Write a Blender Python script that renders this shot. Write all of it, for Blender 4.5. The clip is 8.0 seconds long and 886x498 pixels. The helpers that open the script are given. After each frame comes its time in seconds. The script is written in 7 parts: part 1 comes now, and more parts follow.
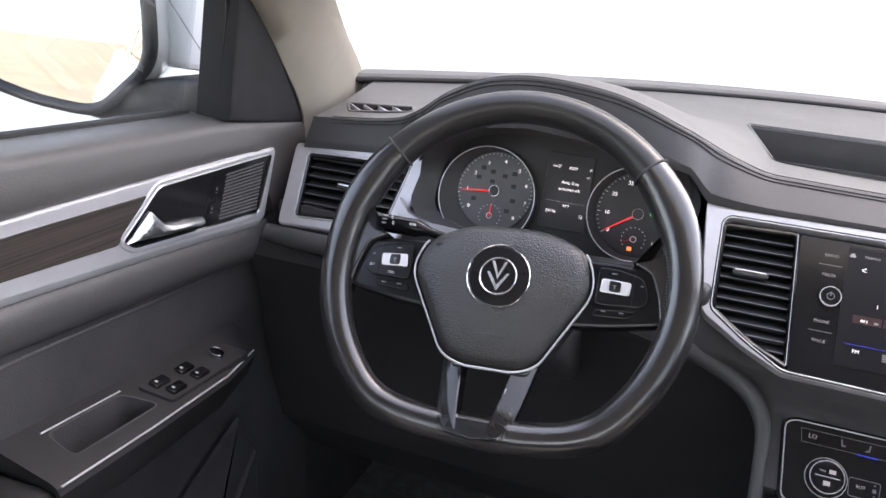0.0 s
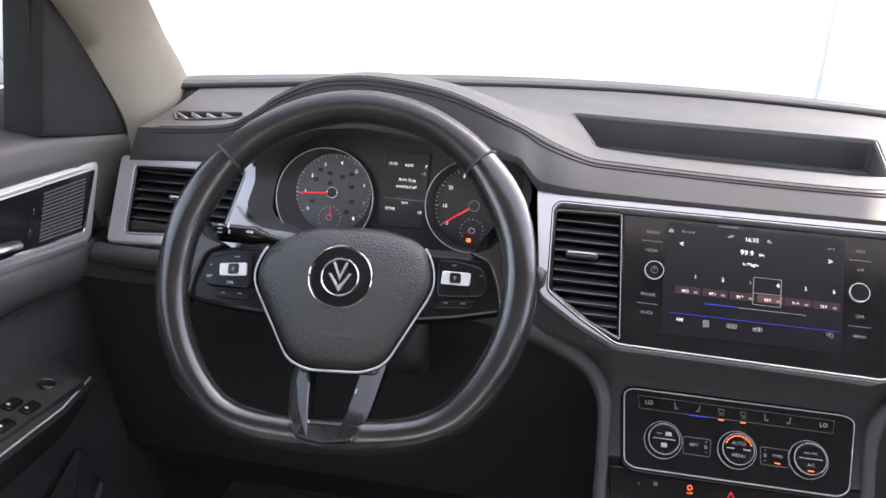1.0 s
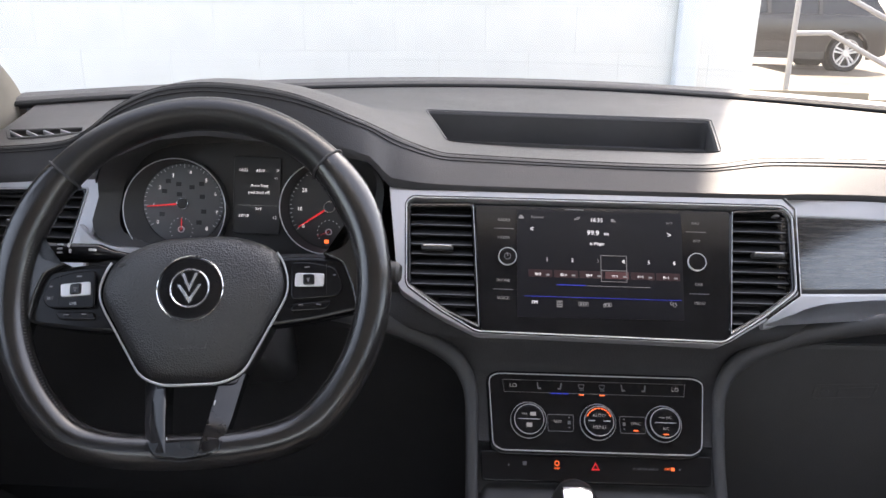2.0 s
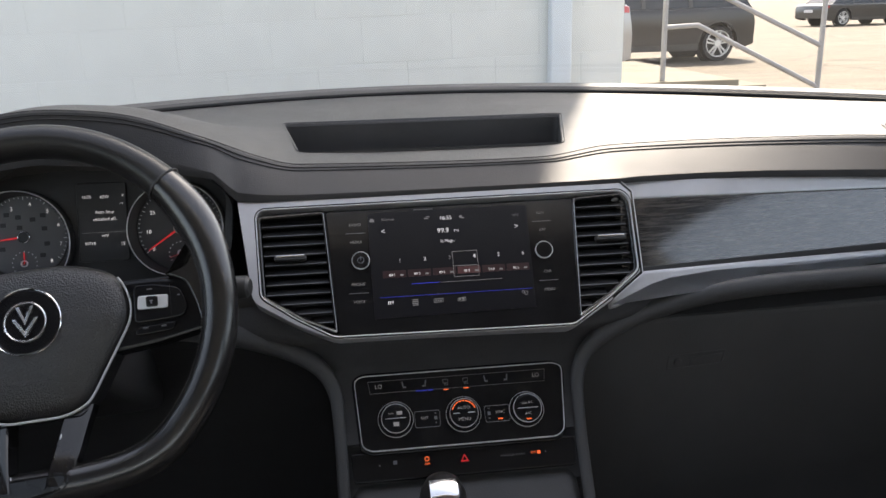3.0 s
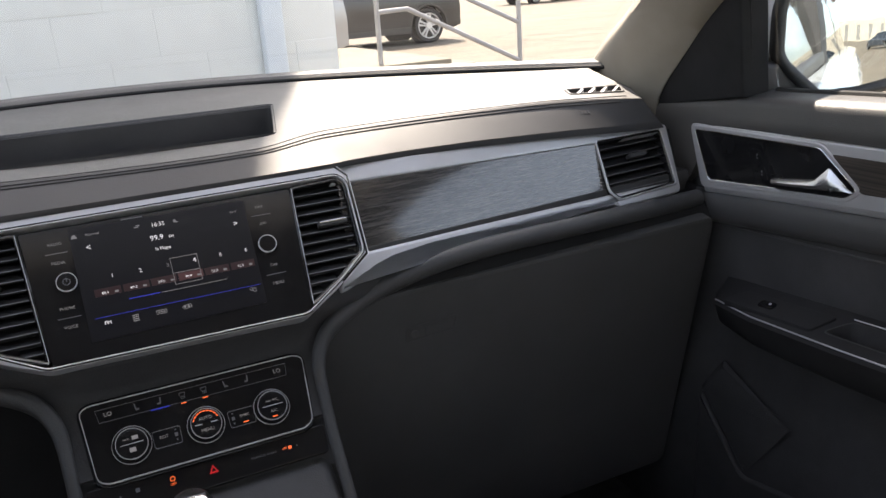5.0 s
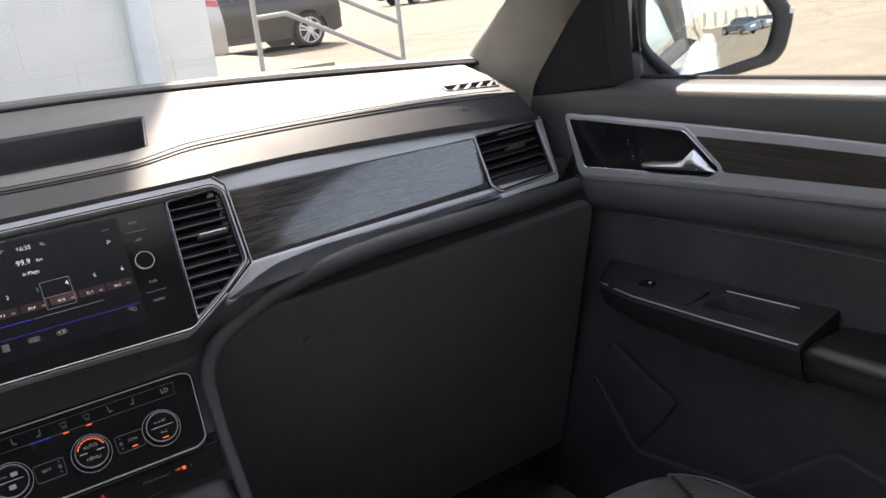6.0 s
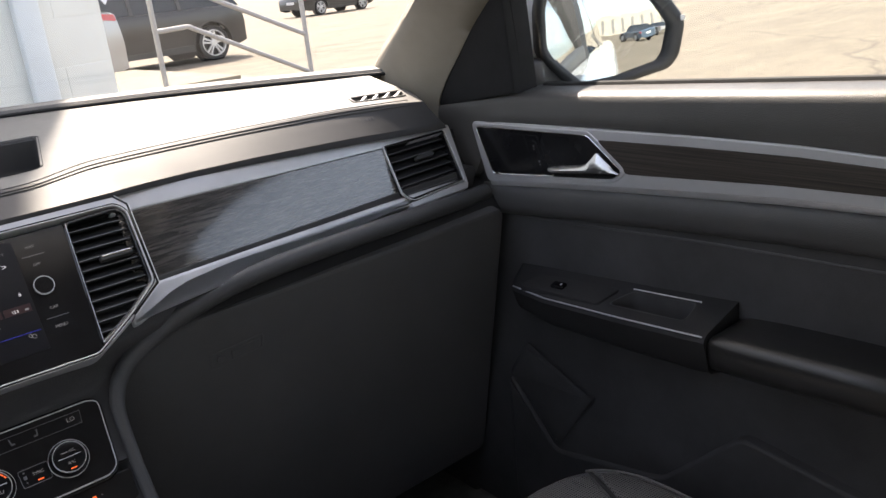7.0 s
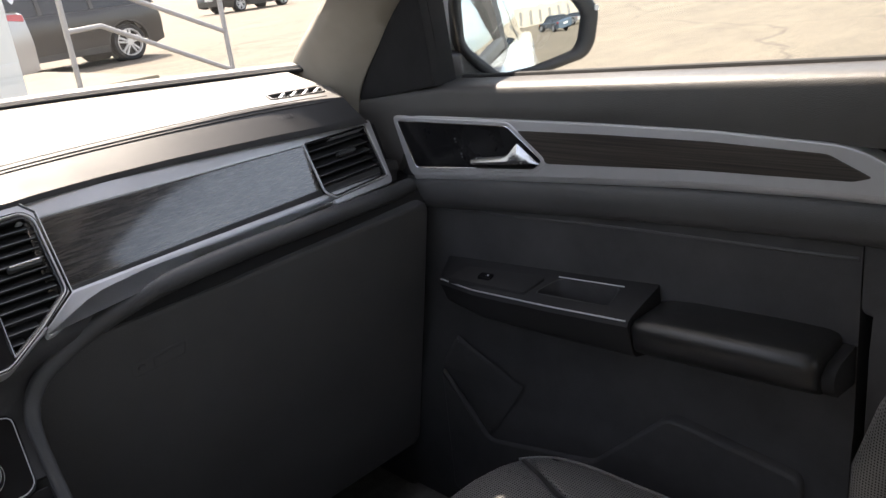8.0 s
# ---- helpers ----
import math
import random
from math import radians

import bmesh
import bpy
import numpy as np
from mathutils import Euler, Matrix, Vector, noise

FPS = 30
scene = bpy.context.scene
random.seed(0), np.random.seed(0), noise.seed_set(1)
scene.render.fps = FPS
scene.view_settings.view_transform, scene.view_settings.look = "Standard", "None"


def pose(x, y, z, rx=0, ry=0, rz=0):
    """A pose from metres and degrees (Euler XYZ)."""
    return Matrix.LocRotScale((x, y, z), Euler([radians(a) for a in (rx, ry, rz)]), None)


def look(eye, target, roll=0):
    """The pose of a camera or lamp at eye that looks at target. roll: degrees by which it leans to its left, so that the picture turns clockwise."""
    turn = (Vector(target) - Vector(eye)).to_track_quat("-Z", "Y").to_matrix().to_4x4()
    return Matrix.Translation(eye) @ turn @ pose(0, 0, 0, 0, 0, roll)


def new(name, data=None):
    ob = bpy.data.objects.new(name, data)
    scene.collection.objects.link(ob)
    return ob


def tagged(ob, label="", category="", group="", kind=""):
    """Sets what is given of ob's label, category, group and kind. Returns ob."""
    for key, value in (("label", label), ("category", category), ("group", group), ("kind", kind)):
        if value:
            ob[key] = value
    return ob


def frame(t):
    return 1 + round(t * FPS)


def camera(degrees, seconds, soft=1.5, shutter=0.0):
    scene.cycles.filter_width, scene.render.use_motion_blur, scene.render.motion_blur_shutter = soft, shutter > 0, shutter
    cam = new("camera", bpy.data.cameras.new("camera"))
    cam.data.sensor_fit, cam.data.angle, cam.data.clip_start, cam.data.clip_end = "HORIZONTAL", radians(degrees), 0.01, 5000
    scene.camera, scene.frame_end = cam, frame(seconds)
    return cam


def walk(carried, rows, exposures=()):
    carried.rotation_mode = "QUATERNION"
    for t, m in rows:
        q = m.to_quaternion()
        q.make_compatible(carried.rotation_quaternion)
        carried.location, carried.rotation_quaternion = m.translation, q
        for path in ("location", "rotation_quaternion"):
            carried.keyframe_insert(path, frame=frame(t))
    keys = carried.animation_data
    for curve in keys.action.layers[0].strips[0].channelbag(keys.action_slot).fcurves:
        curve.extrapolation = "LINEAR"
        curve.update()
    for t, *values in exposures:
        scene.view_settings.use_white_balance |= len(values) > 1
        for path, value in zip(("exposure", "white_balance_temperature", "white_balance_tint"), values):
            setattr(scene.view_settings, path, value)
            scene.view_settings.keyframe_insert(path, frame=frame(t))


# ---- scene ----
cam = camera(56.9, 8.0)
PATH = [
    (0, (-0.2143, -0.6991, 1.3452), (-0.5194, 0.1968, 1.0222), 4.89),
    (0.5, (-0.2075, -0.6989, 1.3447), (-0.4273, 0.2253, 1.0323), 4.56),
    (1, (-0.2004, -0.6975, 1.3447), (-0.3353, 0.244, 1.036), 3.77),
    (1.5, (-0.1923, -0.6966, 1.3438), (-0.2498, 0.2538, 1.038), 3.11),
    (3, (-0.1058, -0.7176, 1.3369), (0.0043, 0.2347, 1.0522), -1.50),
    (3.5, (-0.0995, -0.7199, 1.3368), (0.0883, 0.2193, 1.0493), -2.31),
    (4, (-0.0937, -0.72, 1.3356), (0.1644, 0.2001, 1.0409), -3.01),
    (4.5, (-0.0883, -0.7199, 1.3349), (0.2445, 0.173, 1.0318), -3.21),
    (6, (-0.0696, -0.7315, 1.3314), (0.4368, 0.0697, 1.0127), -5.74),
    (6.5, (-0.0694, -0.7349, 1.3317), (0.4823, 0.0359, 1.0132), -5.97),
    (7, (-0.068, -0.7373, 1.3319), (0.5221, 0.0048, 1.0141), -6.19),
    (7.5, (-0.0657, -0.7403, 1.3325), (0.5535, -0.0237, 1.0116), -6.52),
    (8, (-0.0584, -0.7414, 1.3303), (0.589, -0.0561, 0.9968), -6.98),
]
walk(cam, [(t, look(eye, target, roll)) for t, eye, target, roll in PATH],
     exposures=[(0, 3.1, 7000, 19), (1.7, 2.78, 7000, 18), (2.8, 1.78, 7050, 13), (4.7, 1.90, 7050, 14), (5.8, 1.92, 7050, 15), (8.0, 1.92, 7100, 15)])

# ---- world and sun ----
SUN_AZ, SUN_EL = radians(20.3), radians(49)   # to the right of straight ahead, above the horizon
world = bpy.data.worlds.new("world")
scene.world = world
world.use_nodes = True
wn = world.node_tree.nodes
sky = wn.new("ShaderNodeTexSky")
sky.sky_type, sky.sun_disc = "NISHITA", False
sky.sun_elevation, sky.sun_rotation = SUN_EL, SUN_AZ
sky.dust_density = 2.0
wn["Background"].inputs["Strength"].default_value = 0.15
haze = wn.new("ShaderNodeHueSaturation")      # a hazy, paler sky
haze.inputs["Saturation"].default_value = 0.6
world.node_tree.links.new(sky.outputs["Color"], haze.inputs["Color"])
world.node_tree.links.new(haze.outputs["Color"], wn["Background"].inputs["Color"])
sun = new("sun", bpy.data.lights.new("sun", "SUN"))
sun.data.energy, sun.data.angle, sun.data.color = 3.5, radians(0.5), (1.0, 0.93, 0.82)
sun.matrix_world = look((3, 9, 9), (3 - math.sin(SUN_AZ) * math.cos(SUN_EL), 9 - math.cos(SUN_AZ) * math.cos(SUN_EL), 9 - math.sin(SUN_EL)))

# ---- materials ----
def material(name, color, rough=0.5, metal=0.0, grain=0.0, grain_size=0.002, spots=0.0, spot_size=0.08, coat=0.0, rough_var=0.0,
             stretch=(1, 1, 1), emit=None, emit_strength=1.0, spread=0.0):
    """A surface with fine grain (bump), broad stains in colour and gloss; sizes in metres; stretch lengthens the stains along an axis."""
    m = bpy.data.materials.new(name)
    m.use_nodes = True
    n, l = m.node_tree.nodes, m.node_tree.links
    b = n["Principled BSDF"]
    b.inputs["Base Color"].default_value = (*color, 1)
    b.inputs["Roughness"].default_value = rough
    b.inputs["Metallic"].default_value = metal
    b.inputs["Coat Weight"].default_value = coat
    b.inputs["Coat Roughness"].default_value = 0.05
    coords = n.new("ShaderNodeTexCoord")
    if spots or rough_var:
        mp = n.new("ShaderNodeMapping")
        mp.inputs["Scale"].default_value = stretch
        l.new(coords.outputs["Object"], mp.inputs["Vector"])
        tex = n.new("ShaderNodeTexNoise")
        tex.inputs["Scale"].default_value, tex.inputs["Detail"].default_value = 1 / spot_size, 6
        tex.inputs["Roughness"].default_value = 0.65
        l.new(mp.outputs["Vector"], tex.inputs["Vector"])
        if spots:
            r = n.new("ShaderNodeMapRange")
            r.inputs["From Min"].default_value, r.inputs["From Max"].default_value = 0.3, 0.7
            r.inputs["To Min"].default_value, r.inputs["To Max"].default_value = 1 - spots, 1 + spots
            l.new(tex.outputs["Fac"], r.inputs["Value"])
            mul = n.new("ShaderNodeVectorMath")
            mul.operation = "SCALE"
            mul.inputs[0].default_value = color
            l.new(r.outputs["Result"], mul.inputs["Scale"])
            l.new(mul.outputs["Vector"], b.inputs["Base Color"])
        if rough_var:
            r2 = n.new("ShaderNodeMapRange")
            r2.inputs["From Min"].default_value, r2.inputs["From Max"].default_value = 0.3, 0.7
            r2.inputs["To Min"].default_value, r2.inputs["To Max"].default_value = max(rough - rough_var, 0.02), min(rough + rough_var, 1)
            l.new(tex.outputs["Fac"], r2.inputs["Value"])
            l.new(r2.outputs["Result"], b.inputs["Roughness"])
    if grain:
        v = n.new("ShaderNodeTexVoronoi")
        v.inputs["Scale"].default_value = 1 / grain_size
        l.new(coords.outputs["Object"], v.inputs["Vector"])
        bump = n.new("ShaderNodeBump")
        bump.inputs["Strength"].default_value, bump.inputs["Distance"].default_value = grain, grain_size * 0.3
        l.new(v.outputs["Distance"], bump.inputs["Height"])
        l.new(bump.outputs["Normal"], b.inputs["Normal"])
    if emit:
        b.inputs["Emission Color"].default_value = (*emit, 1)
        b.inputs["Emission Strength"].default_value = emit_strength
    return m


def streaked(name, dark, light, rough, axis_scale, relief=0.25, coat=0.5):
    """Fine streaks along one axis: open-pored dark veneer."""
    m = material(name, dark, rough, coat=coat)
    n, l = m.node_tree.nodes, m.node_tree.links
    b = n["Principled BSDF"]
    coords = n.new("ShaderNodeTexCoord")
    mp = n.new("ShaderNodeMapping")
    mp.inputs["Scale"].default_value = axis_scale
    l.new(coords.outputs["Object"], mp.inputs["Vector"])
    tex = n.new("ShaderNodeTexNoise")
    tex.inputs["Scale"].default_value, tex.inputs["Detail"].default_value, tex.inputs["Roughness"].default_value = 1.0, 5, 0.7
    l.new(mp.outputs["Vector"], tex.inputs["Vector"])
    ramp = n.new("ShaderNodeValToRGB")
    ramp.color_ramp.elements[0].position, ramp.color_ramp.elements[0].color = 0.38, (*dark, 1)
    ramp.color_ramp.elements[1].position, ramp.color_ramp.elements[1].color = 0.68, (*light, 1)
    l.new(tex.outputs["Fac"], ramp.inputs["Fac"])
    l.new(ramp.outputs["Color"], b.inputs["Base Color"])
    bump = n.new("ShaderNodeBump")
    bump.inputs["Strength"].default_value, bump.inputs["Distance"].default_value = relief, 0.0006
    l.new(tex.outputs["Fac"], bump.inputs["Height"])
    l.new(bump.outputs["Normal"], b.inputs["Normal"])
    return m


def glass_pane(name, tint, gloss=0.06, rise=5.0):
    """Thin clear pane: lets light straight through, with a weak mirror reflection that grows at grazing angles."""
    m = bpy.data.materials.new(name)
    m.use_nodes = True
    n, l = m.node_tree.nodes, m.node_tree.links
    n.remove(n["Principled BSDF"])
    clear, shine, mix = n.new("ShaderNodeBsdfTransparent"), n.new("ShaderNodeBsdfGlossy"), n.new("ShaderNodeMixShader")
    edge, power, scale = n.new("ShaderNodeLayerWeight"), n.new("ShaderNodeMath"), n.new("ShaderNodeMath")
    power.operation, power.inputs[1].default_value = "POWER", rise
    scale.operation, scale.inputs[1].default_value, scale.inputs[2].default_value = "MULTIPLY_ADD", 0.9, gloss
    l.new(edge.outputs["Facing"], power.inputs[0])
    l.new(power.outputs["Value"], scale.inputs[0])
    clear.inputs["Color"].default_value = (*tint, 1)
    shine.inputs["Roughness"].default_value = 0.01
    l.new(scale.outputs["Value"], mix.inputs["Fac"])
    l.new(clear.outputs["BSDF"], mix.inputs[1])
    l.new(shine.outputs["BSDF"], mix.inputs[2])
    l.new(mix.outputs["Shader"], n["Material Output"].inputs["Surface"])
    return m


def matt(m, level):
    """Weakens the mirror part of a surface: dull, open-grained plastics."""
    m.node_tree.nodes["Principled BSDF"].inputs["Specular IOR Level"].default_value = level


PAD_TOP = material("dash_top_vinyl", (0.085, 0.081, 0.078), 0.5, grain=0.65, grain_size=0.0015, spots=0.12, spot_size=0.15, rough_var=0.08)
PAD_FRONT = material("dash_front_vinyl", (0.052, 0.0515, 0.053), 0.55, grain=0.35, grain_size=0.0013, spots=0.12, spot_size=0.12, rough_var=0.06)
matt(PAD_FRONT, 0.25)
LIP_SKIN = material("dash_lip_skin", (0.055, 0.055, 0.057), 0.46, grain=0.5, grain_size=0.0014, spots=0.12, spot_size=0.1, rough_var=0.05)
PAD_LOW = material("dash_lower_vinyl", (0.060, 0.059, 0.060), 0.5, grain=0.45, grain_size=0.0013, spots=0.15, spot_size=0.12, rough_var=0.06)
BLACK_PLASTIC = material("black_plastic", (0.042, 0.0415, 0.042), 0.5, grain=0.3, grain_size=0.0015, spots=0.2, spot_size=0.1)
BLACK_SOFT = material("black_trim", (0.052, 0.051, 0.053), 0.66, grain=0.35, grain_size=0.002, spots=0.25, spot_size=0.12)
matt(BLACK_SOFT, 0.3)
GLOSS_BLACK = material("piano_black", (0.012, 0.012, 0.013), 0.10, spots=0.2, spot_size=0.05, rough_var=0.03)
SILVER = material("satin_silver_trim", (0.56, 0.56, 0.58), 0.40, metal=0.5, spots=0.05, spot_size=0.06, rough_var=0.05)
PANEL_BLACK = material("panel_black", (0.010, 0.010, 0.011), 0.16, spots=0.2, spot_size=0.05, rough_var=0.04)
PANEL_BLACK.node_tree.nodes["Principled BSDF"].inputs["Specular IOR Level"].default_value = 0.28
LEVER_CHROME = material("satin_chrome_lever", (0.70, 0.70, 0.71), 0.24, metal=0.95, spots=0.04, spot_size=0.03, rough_var=0.04)
CHROME = material("chrome", (0.78, 0.78, 0.79), 0.12, metal=1.0, rough_var=0.04, spot_size=0.02)
VENEER = streaked("dark_veneer", (0.022, 0.020, 0.019), (0.105, 0.096, 0.088), 0.2, (2.0, 260, 520), 0.035, 1.0)
VENEER.node_tree.nodes["Principled BSDF"].inputs["Coat IOR"].default_value = 1.9
VENEER.node_tree.nodes["Principled BSDF"].inputs["Coat Roughness"].default_value = 0.08
VENEER_DOOR = streaked("dark_door_veneer", (0.020, 0.0165, 0.015), (0.075, 0.062, 0.053), 0.42, (300, 4, 520), 0.15, 0.2)
LEATHER = material("black_leather", (0.019, 0.0188, 0.019), 0.31, grain=0.2, grain_size=0.0016, spots=0.05, spot_size=0.1, rough_var=0.0)
WORN_LEATHER = material("rubbed_leather", (0.014, 0.0132, 0.013), 0.23, grain=0.12, grain_size=0.0016, spots=0.10, spot_size=0.03, rough_var=0.03)
matt(WORN_LEATHER, 0.95)
HUB_SKIN = material("airbag_cover", (0.018, 0.0176, 0.018), 0.34, grain=1.1, grain_size=0.0016, spots=0.1, spot_size=0.06)
matt(HUB_SKIN, 0.85)
BEIGE = material("beige_pillar_cloth", (0.295, 0.268, 0.225), 0.9, grain=0.4, grain_size=0.001, spots=0.05, spot_size=0.05)
# unseen ceiling, paler than the pillar cloth to bounce more light down
HEADLINER = material("pale_headliner_cloth", (0.58, 0.54, 0.47), 0.95, grain=0.4, grain_size=0.001, spots=0.05, spot_size=0.1)
DOOR_UPPER = material("door_upper_vinyl", (0.066, 0.063, 0.061), 0.46, grain=0.75, grain_size=0.0012, spots=0.12, spot_size=0.12, rough_var=0.08)
GLOVE_SKIN = material("charcoal_glove_box_skin", (0.078, 0.077, 0.079), 0.62, grain=0.4, grain_size=0.0016, spots=0.12, spot_size=0.15, rough_var=0.05)
matt(GLOVE_SKIN, 0.35)
LEDGE_BLACK = material("black_armrest_plastic", (0.020, 0.0197, 0.021), 0.7, grain=0.3, grain_size=0.0015, spots=0.2, spot_size=0.1)
matt(LEDGE_BLACK, 0.3)
# unseen floor, lifted to grey so that it bounces light into the cabin
CARPET = material("grey_bounce_carpet", (0.13, 0.129, 0.132), 0.95, grain=0.8, grain_size=0.003, spots=0.3, spot_size=0.03)
STITCH = material("grey_stitching", (0.085, 0.08, 0.076), 0.7)
SAIL_BLACK = material("black_sail_cloth", (0.022, 0.022, 0.023), 0.85, grain=0.4, grain_size=0.0012, spots=0.15, spot_size=0.05)
SAIL_BLACK.node_tree.nodes["Principled BSDF"].inputs["Specular IOR Level"].default_value = 0.2
# near-black for seams and seals; in wells its colour stands in for shade
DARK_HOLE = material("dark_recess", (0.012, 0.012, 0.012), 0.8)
PRINT = material("pale_print", (0.6, 0.6, 0.61), 0.5)
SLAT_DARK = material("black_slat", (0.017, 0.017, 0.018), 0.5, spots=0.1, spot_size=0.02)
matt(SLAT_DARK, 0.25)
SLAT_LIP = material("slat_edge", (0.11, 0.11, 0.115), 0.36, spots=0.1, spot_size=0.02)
MIRROR_BLACK = material("black_mirror_shell", (0.018, 0.018, 0.019), 0.5, grain=0.3, grain_size=0.001, spots=0.15, spot_size=0.05)
DIM_PRINT = material("dim_print", (0.16, 0.16, 0.17), 0.5)
SCREEN_BLACK = material("display_glass", (0.007, 0.007, 0.009), 0.32, emit=(0.02, 0.022, 0.032), emit_strength=0.015)
SCREEN_BLACK.node_tree.nodes["Principled BSDF"].inputs["Specular IOR Level"].default_value = 0.25
BRIGHT_LINE = material("bright_trim_line", (0.72, 0.72, 0.73), 0.35, metal=0.45, rough_var=0.05, spot_size=0.02)
GLOW_WHITE = material("lit_white", (0.5, 0.5, 0.5), 0.4, emit=(0.95, 0.95, 1.0), emit_strength=0.17)
GLOW_DIM = material("lit_grey", (0.1, 0.1, 0.1), 0.4, emit=(0.8, 0.8, 0.85), emit_strength=0.05)
GLOW_BLUE = material("lit_blue", (0.01, 0.01, 0.1), 0.4, emit=(0.04, 0.07, 0.9), emit_strength=0.13)
GLOW_ORANGE = material("lit_orange", (0.2, 0.03, 0.01), 0.4, emit=(1.0, 0.16, 0.04), emit_strength=0.3)
GLOW_RED = material("lit_red", (0.3, 0.01, 0.01), 0.4, emit=(0.9, 0.03, 0.04), emit_strength=0.12)
GLOW_GREEN = material("lit_green", (0.01, 0.2, 0.05), 0.4, emit=(0.05, 0.8, 0.25), emit_strength=0.2)
GLOW_ROSE = material("lit_rose", (0.028, 0.012, 0.013), 0.3, emit=(0.42, 0.16, 0.17), emit_strength=0.004)
GLOW_ROSE_LIT = material("lit_rose_bright", (0.05, 0.02, 0.02), 0.3, emit=(0.42, 0.20, 0.21), emit_strength=0.022)
DIAL_GREY = material("dial_grey", (0.10, 0.10, 0.105), 0.4, spots=0.05, spot_size=0.02)
DIAL_DARK = material("dial_dark", (0.022, 0.022, 0.024), 0.4, spots=0.05, spot_size=0.02)
MIRROR = material("mirror_glass", (0.66, 0.70, 0.71), 0.01, metal=1.0)
GLASS = glass_pane("clear_pane", (0.97, 0.985, 0.98), 0.015, 3.7)
SIDE_GLASS = glass_pane("side_pane", (0.96, 0.985, 0.98), 0.015, 2.6)
# rear panes far clearer than privacy glass, to let more light inside
REAR_GLASS = glass_pane("cleared_rear_pane", (0.90, 0.93, 0.93), 0.08, 2.2)
WHITE_PAINT = material("white_car_paint", (0.78, 0.79, 0.79), 0.25, coat=1.0, spots=0.02, spot_size=0.4)


# ---- helpers for shapes ----
def thing(name, label, category, group="", kind="", at=(0, 0, 0)):
    ob = new(name)
    ob.location = at
    ob.empty_display_size = 0.05
    return tagged(ob, label, category, group, kind)


def as_mesh(name, bm, mat, smooth=35):
    bmesh.ops.remove_doubles(bm, verts=bm.verts, dist=1e-6)
    bmesh.ops.recalc_face_normals(bm, faces=bm.faces)
    me = bpy.data.meshes.new(name)
    bm.to_mesh(me)
    bm.free()
    me.materials.append(mat)
    if smooth:
        me.shade_smooth()
        me.set_sharp_from_angle(angle=radians(smooth))
    return me


def part(name, bm, mat, parent=None, label="", smooth=35):
    """Links a bmesh, given in world coordinates, as one mesh object under a thing or a part."""
    ob = new(name, as_mesh(name, bm, mat, smooth))
    if parent:
        ob.parent = parent
        if not parent.parent:
            ob.matrix_parent_inverse = Matrix.Translation(parent.location).inverted()
    return tagged(ob, label)


def plane(y0, z0, lean, x0=0.0, turn=0.0):
    """A face that looks back at the seats: maps x, z and a height above it to the world. lean: dy/dz, turn: dy/dx."""
    nrm = Vector((turn, -1, lean)).normalized()

    def f(x, z, h=0.0):
        return Vector((x, y0 + lean * (z - z0) + turn * (x - x0), z)) + nrm * h
    f.squash = 1 / math.sqrt(1 + lean * lean)
    return f


def wheel_plane(cx, cy, cz, lean, turned):
    """The steering wheel's own face: u across, v up along it, h towards the driver."""
    v_axis, n_axis = Vector((0, lean, 1)).normalized(), Vector((0, -1, lean)).normalized()
    c, s = math.cos(radians(turned)), math.sin(radians(turned))

    def f(u, v, h=0.0):
        return Vector((cx, cy, cz)) + Vector((1, 0, 0)) * (c * u - s * v) + v_axis * (s * u + c * v) + n_axis * h
    f.squash = 1.0
    return f


def side(sgn, x0=0.757, lean=0.0, z0=1.1):
    """A door's inner face: maps y, z and a height into the cabin."""
    def f(y, z, h=0.0):
        return Vector((sgn * (x0 - h + lean * (z - z0)), y, z))
    f.squash = 1.0
    return f


def rounded(pts, r, seg=4):
    """The polygon with its corners rounded by the radius r (one, or one for each corner)."""
    out, n = [], len(pts)
    for i, p in enumerate(pts):
        p, a, b = Vector(p), Vector(pts[i - 1]), Vector(pts[(i + 1) % n])
        rr = r[i] if isinstance(r, (list, tuple)) else r
        d1, d2 = (a - p), (b - p)
        k = min(rr, d1.length * 0.45, d2.length * 0.45)
        s, e = p + d1.normalized() * k, p + d2.normalized() * k
        for j in range(seg + 1):
            t = j / seg
            out.append(tuple((1 - t) ** 2 * s + 2 * t * (1 - t) * p + t * t * e))
    return out


def shrunk(pts, d):
    """The polygon moved inwards by d (outwards if negative)."""
    n = len(pts)
    area = sum(pts[i - 1][0] * pts[i][1] - pts[i][0] * pts[i - 1][1] for i in range(n))
    sg = 1 if area > 0 else -1
    out = []
    for i in range(n):
        p, a, b = Vector(pts[i]), Vector(pts[i - 1]), Vector(pts[(i + 1) % n])
        e1, e2 = (p - a), (b - p)
        if e1.length < 1e-9 or e2.length < 1e-9:
            out.append(tuple(p))
            continue
        e1.normalize(), e2.normalize()
        n1, n2 = Vector((-e1.y, e1.x)) * sg, Vector((-e2.y, e2.x)) * sg
        m = n1 + n2
        m = m / max(m.length_squared, 0.5) * 2
        out.append(tuple(p + m * d))
    return out


def circle(cx, cz, r, n=32, squash=1.0, a0=0.0):
    return [(cx + r * math.cos(a0 + 2 * math.pi * i / n), cz + r * math.sin(a0 + 2 * math.pi * i / n) * squash) for i in range(n)]


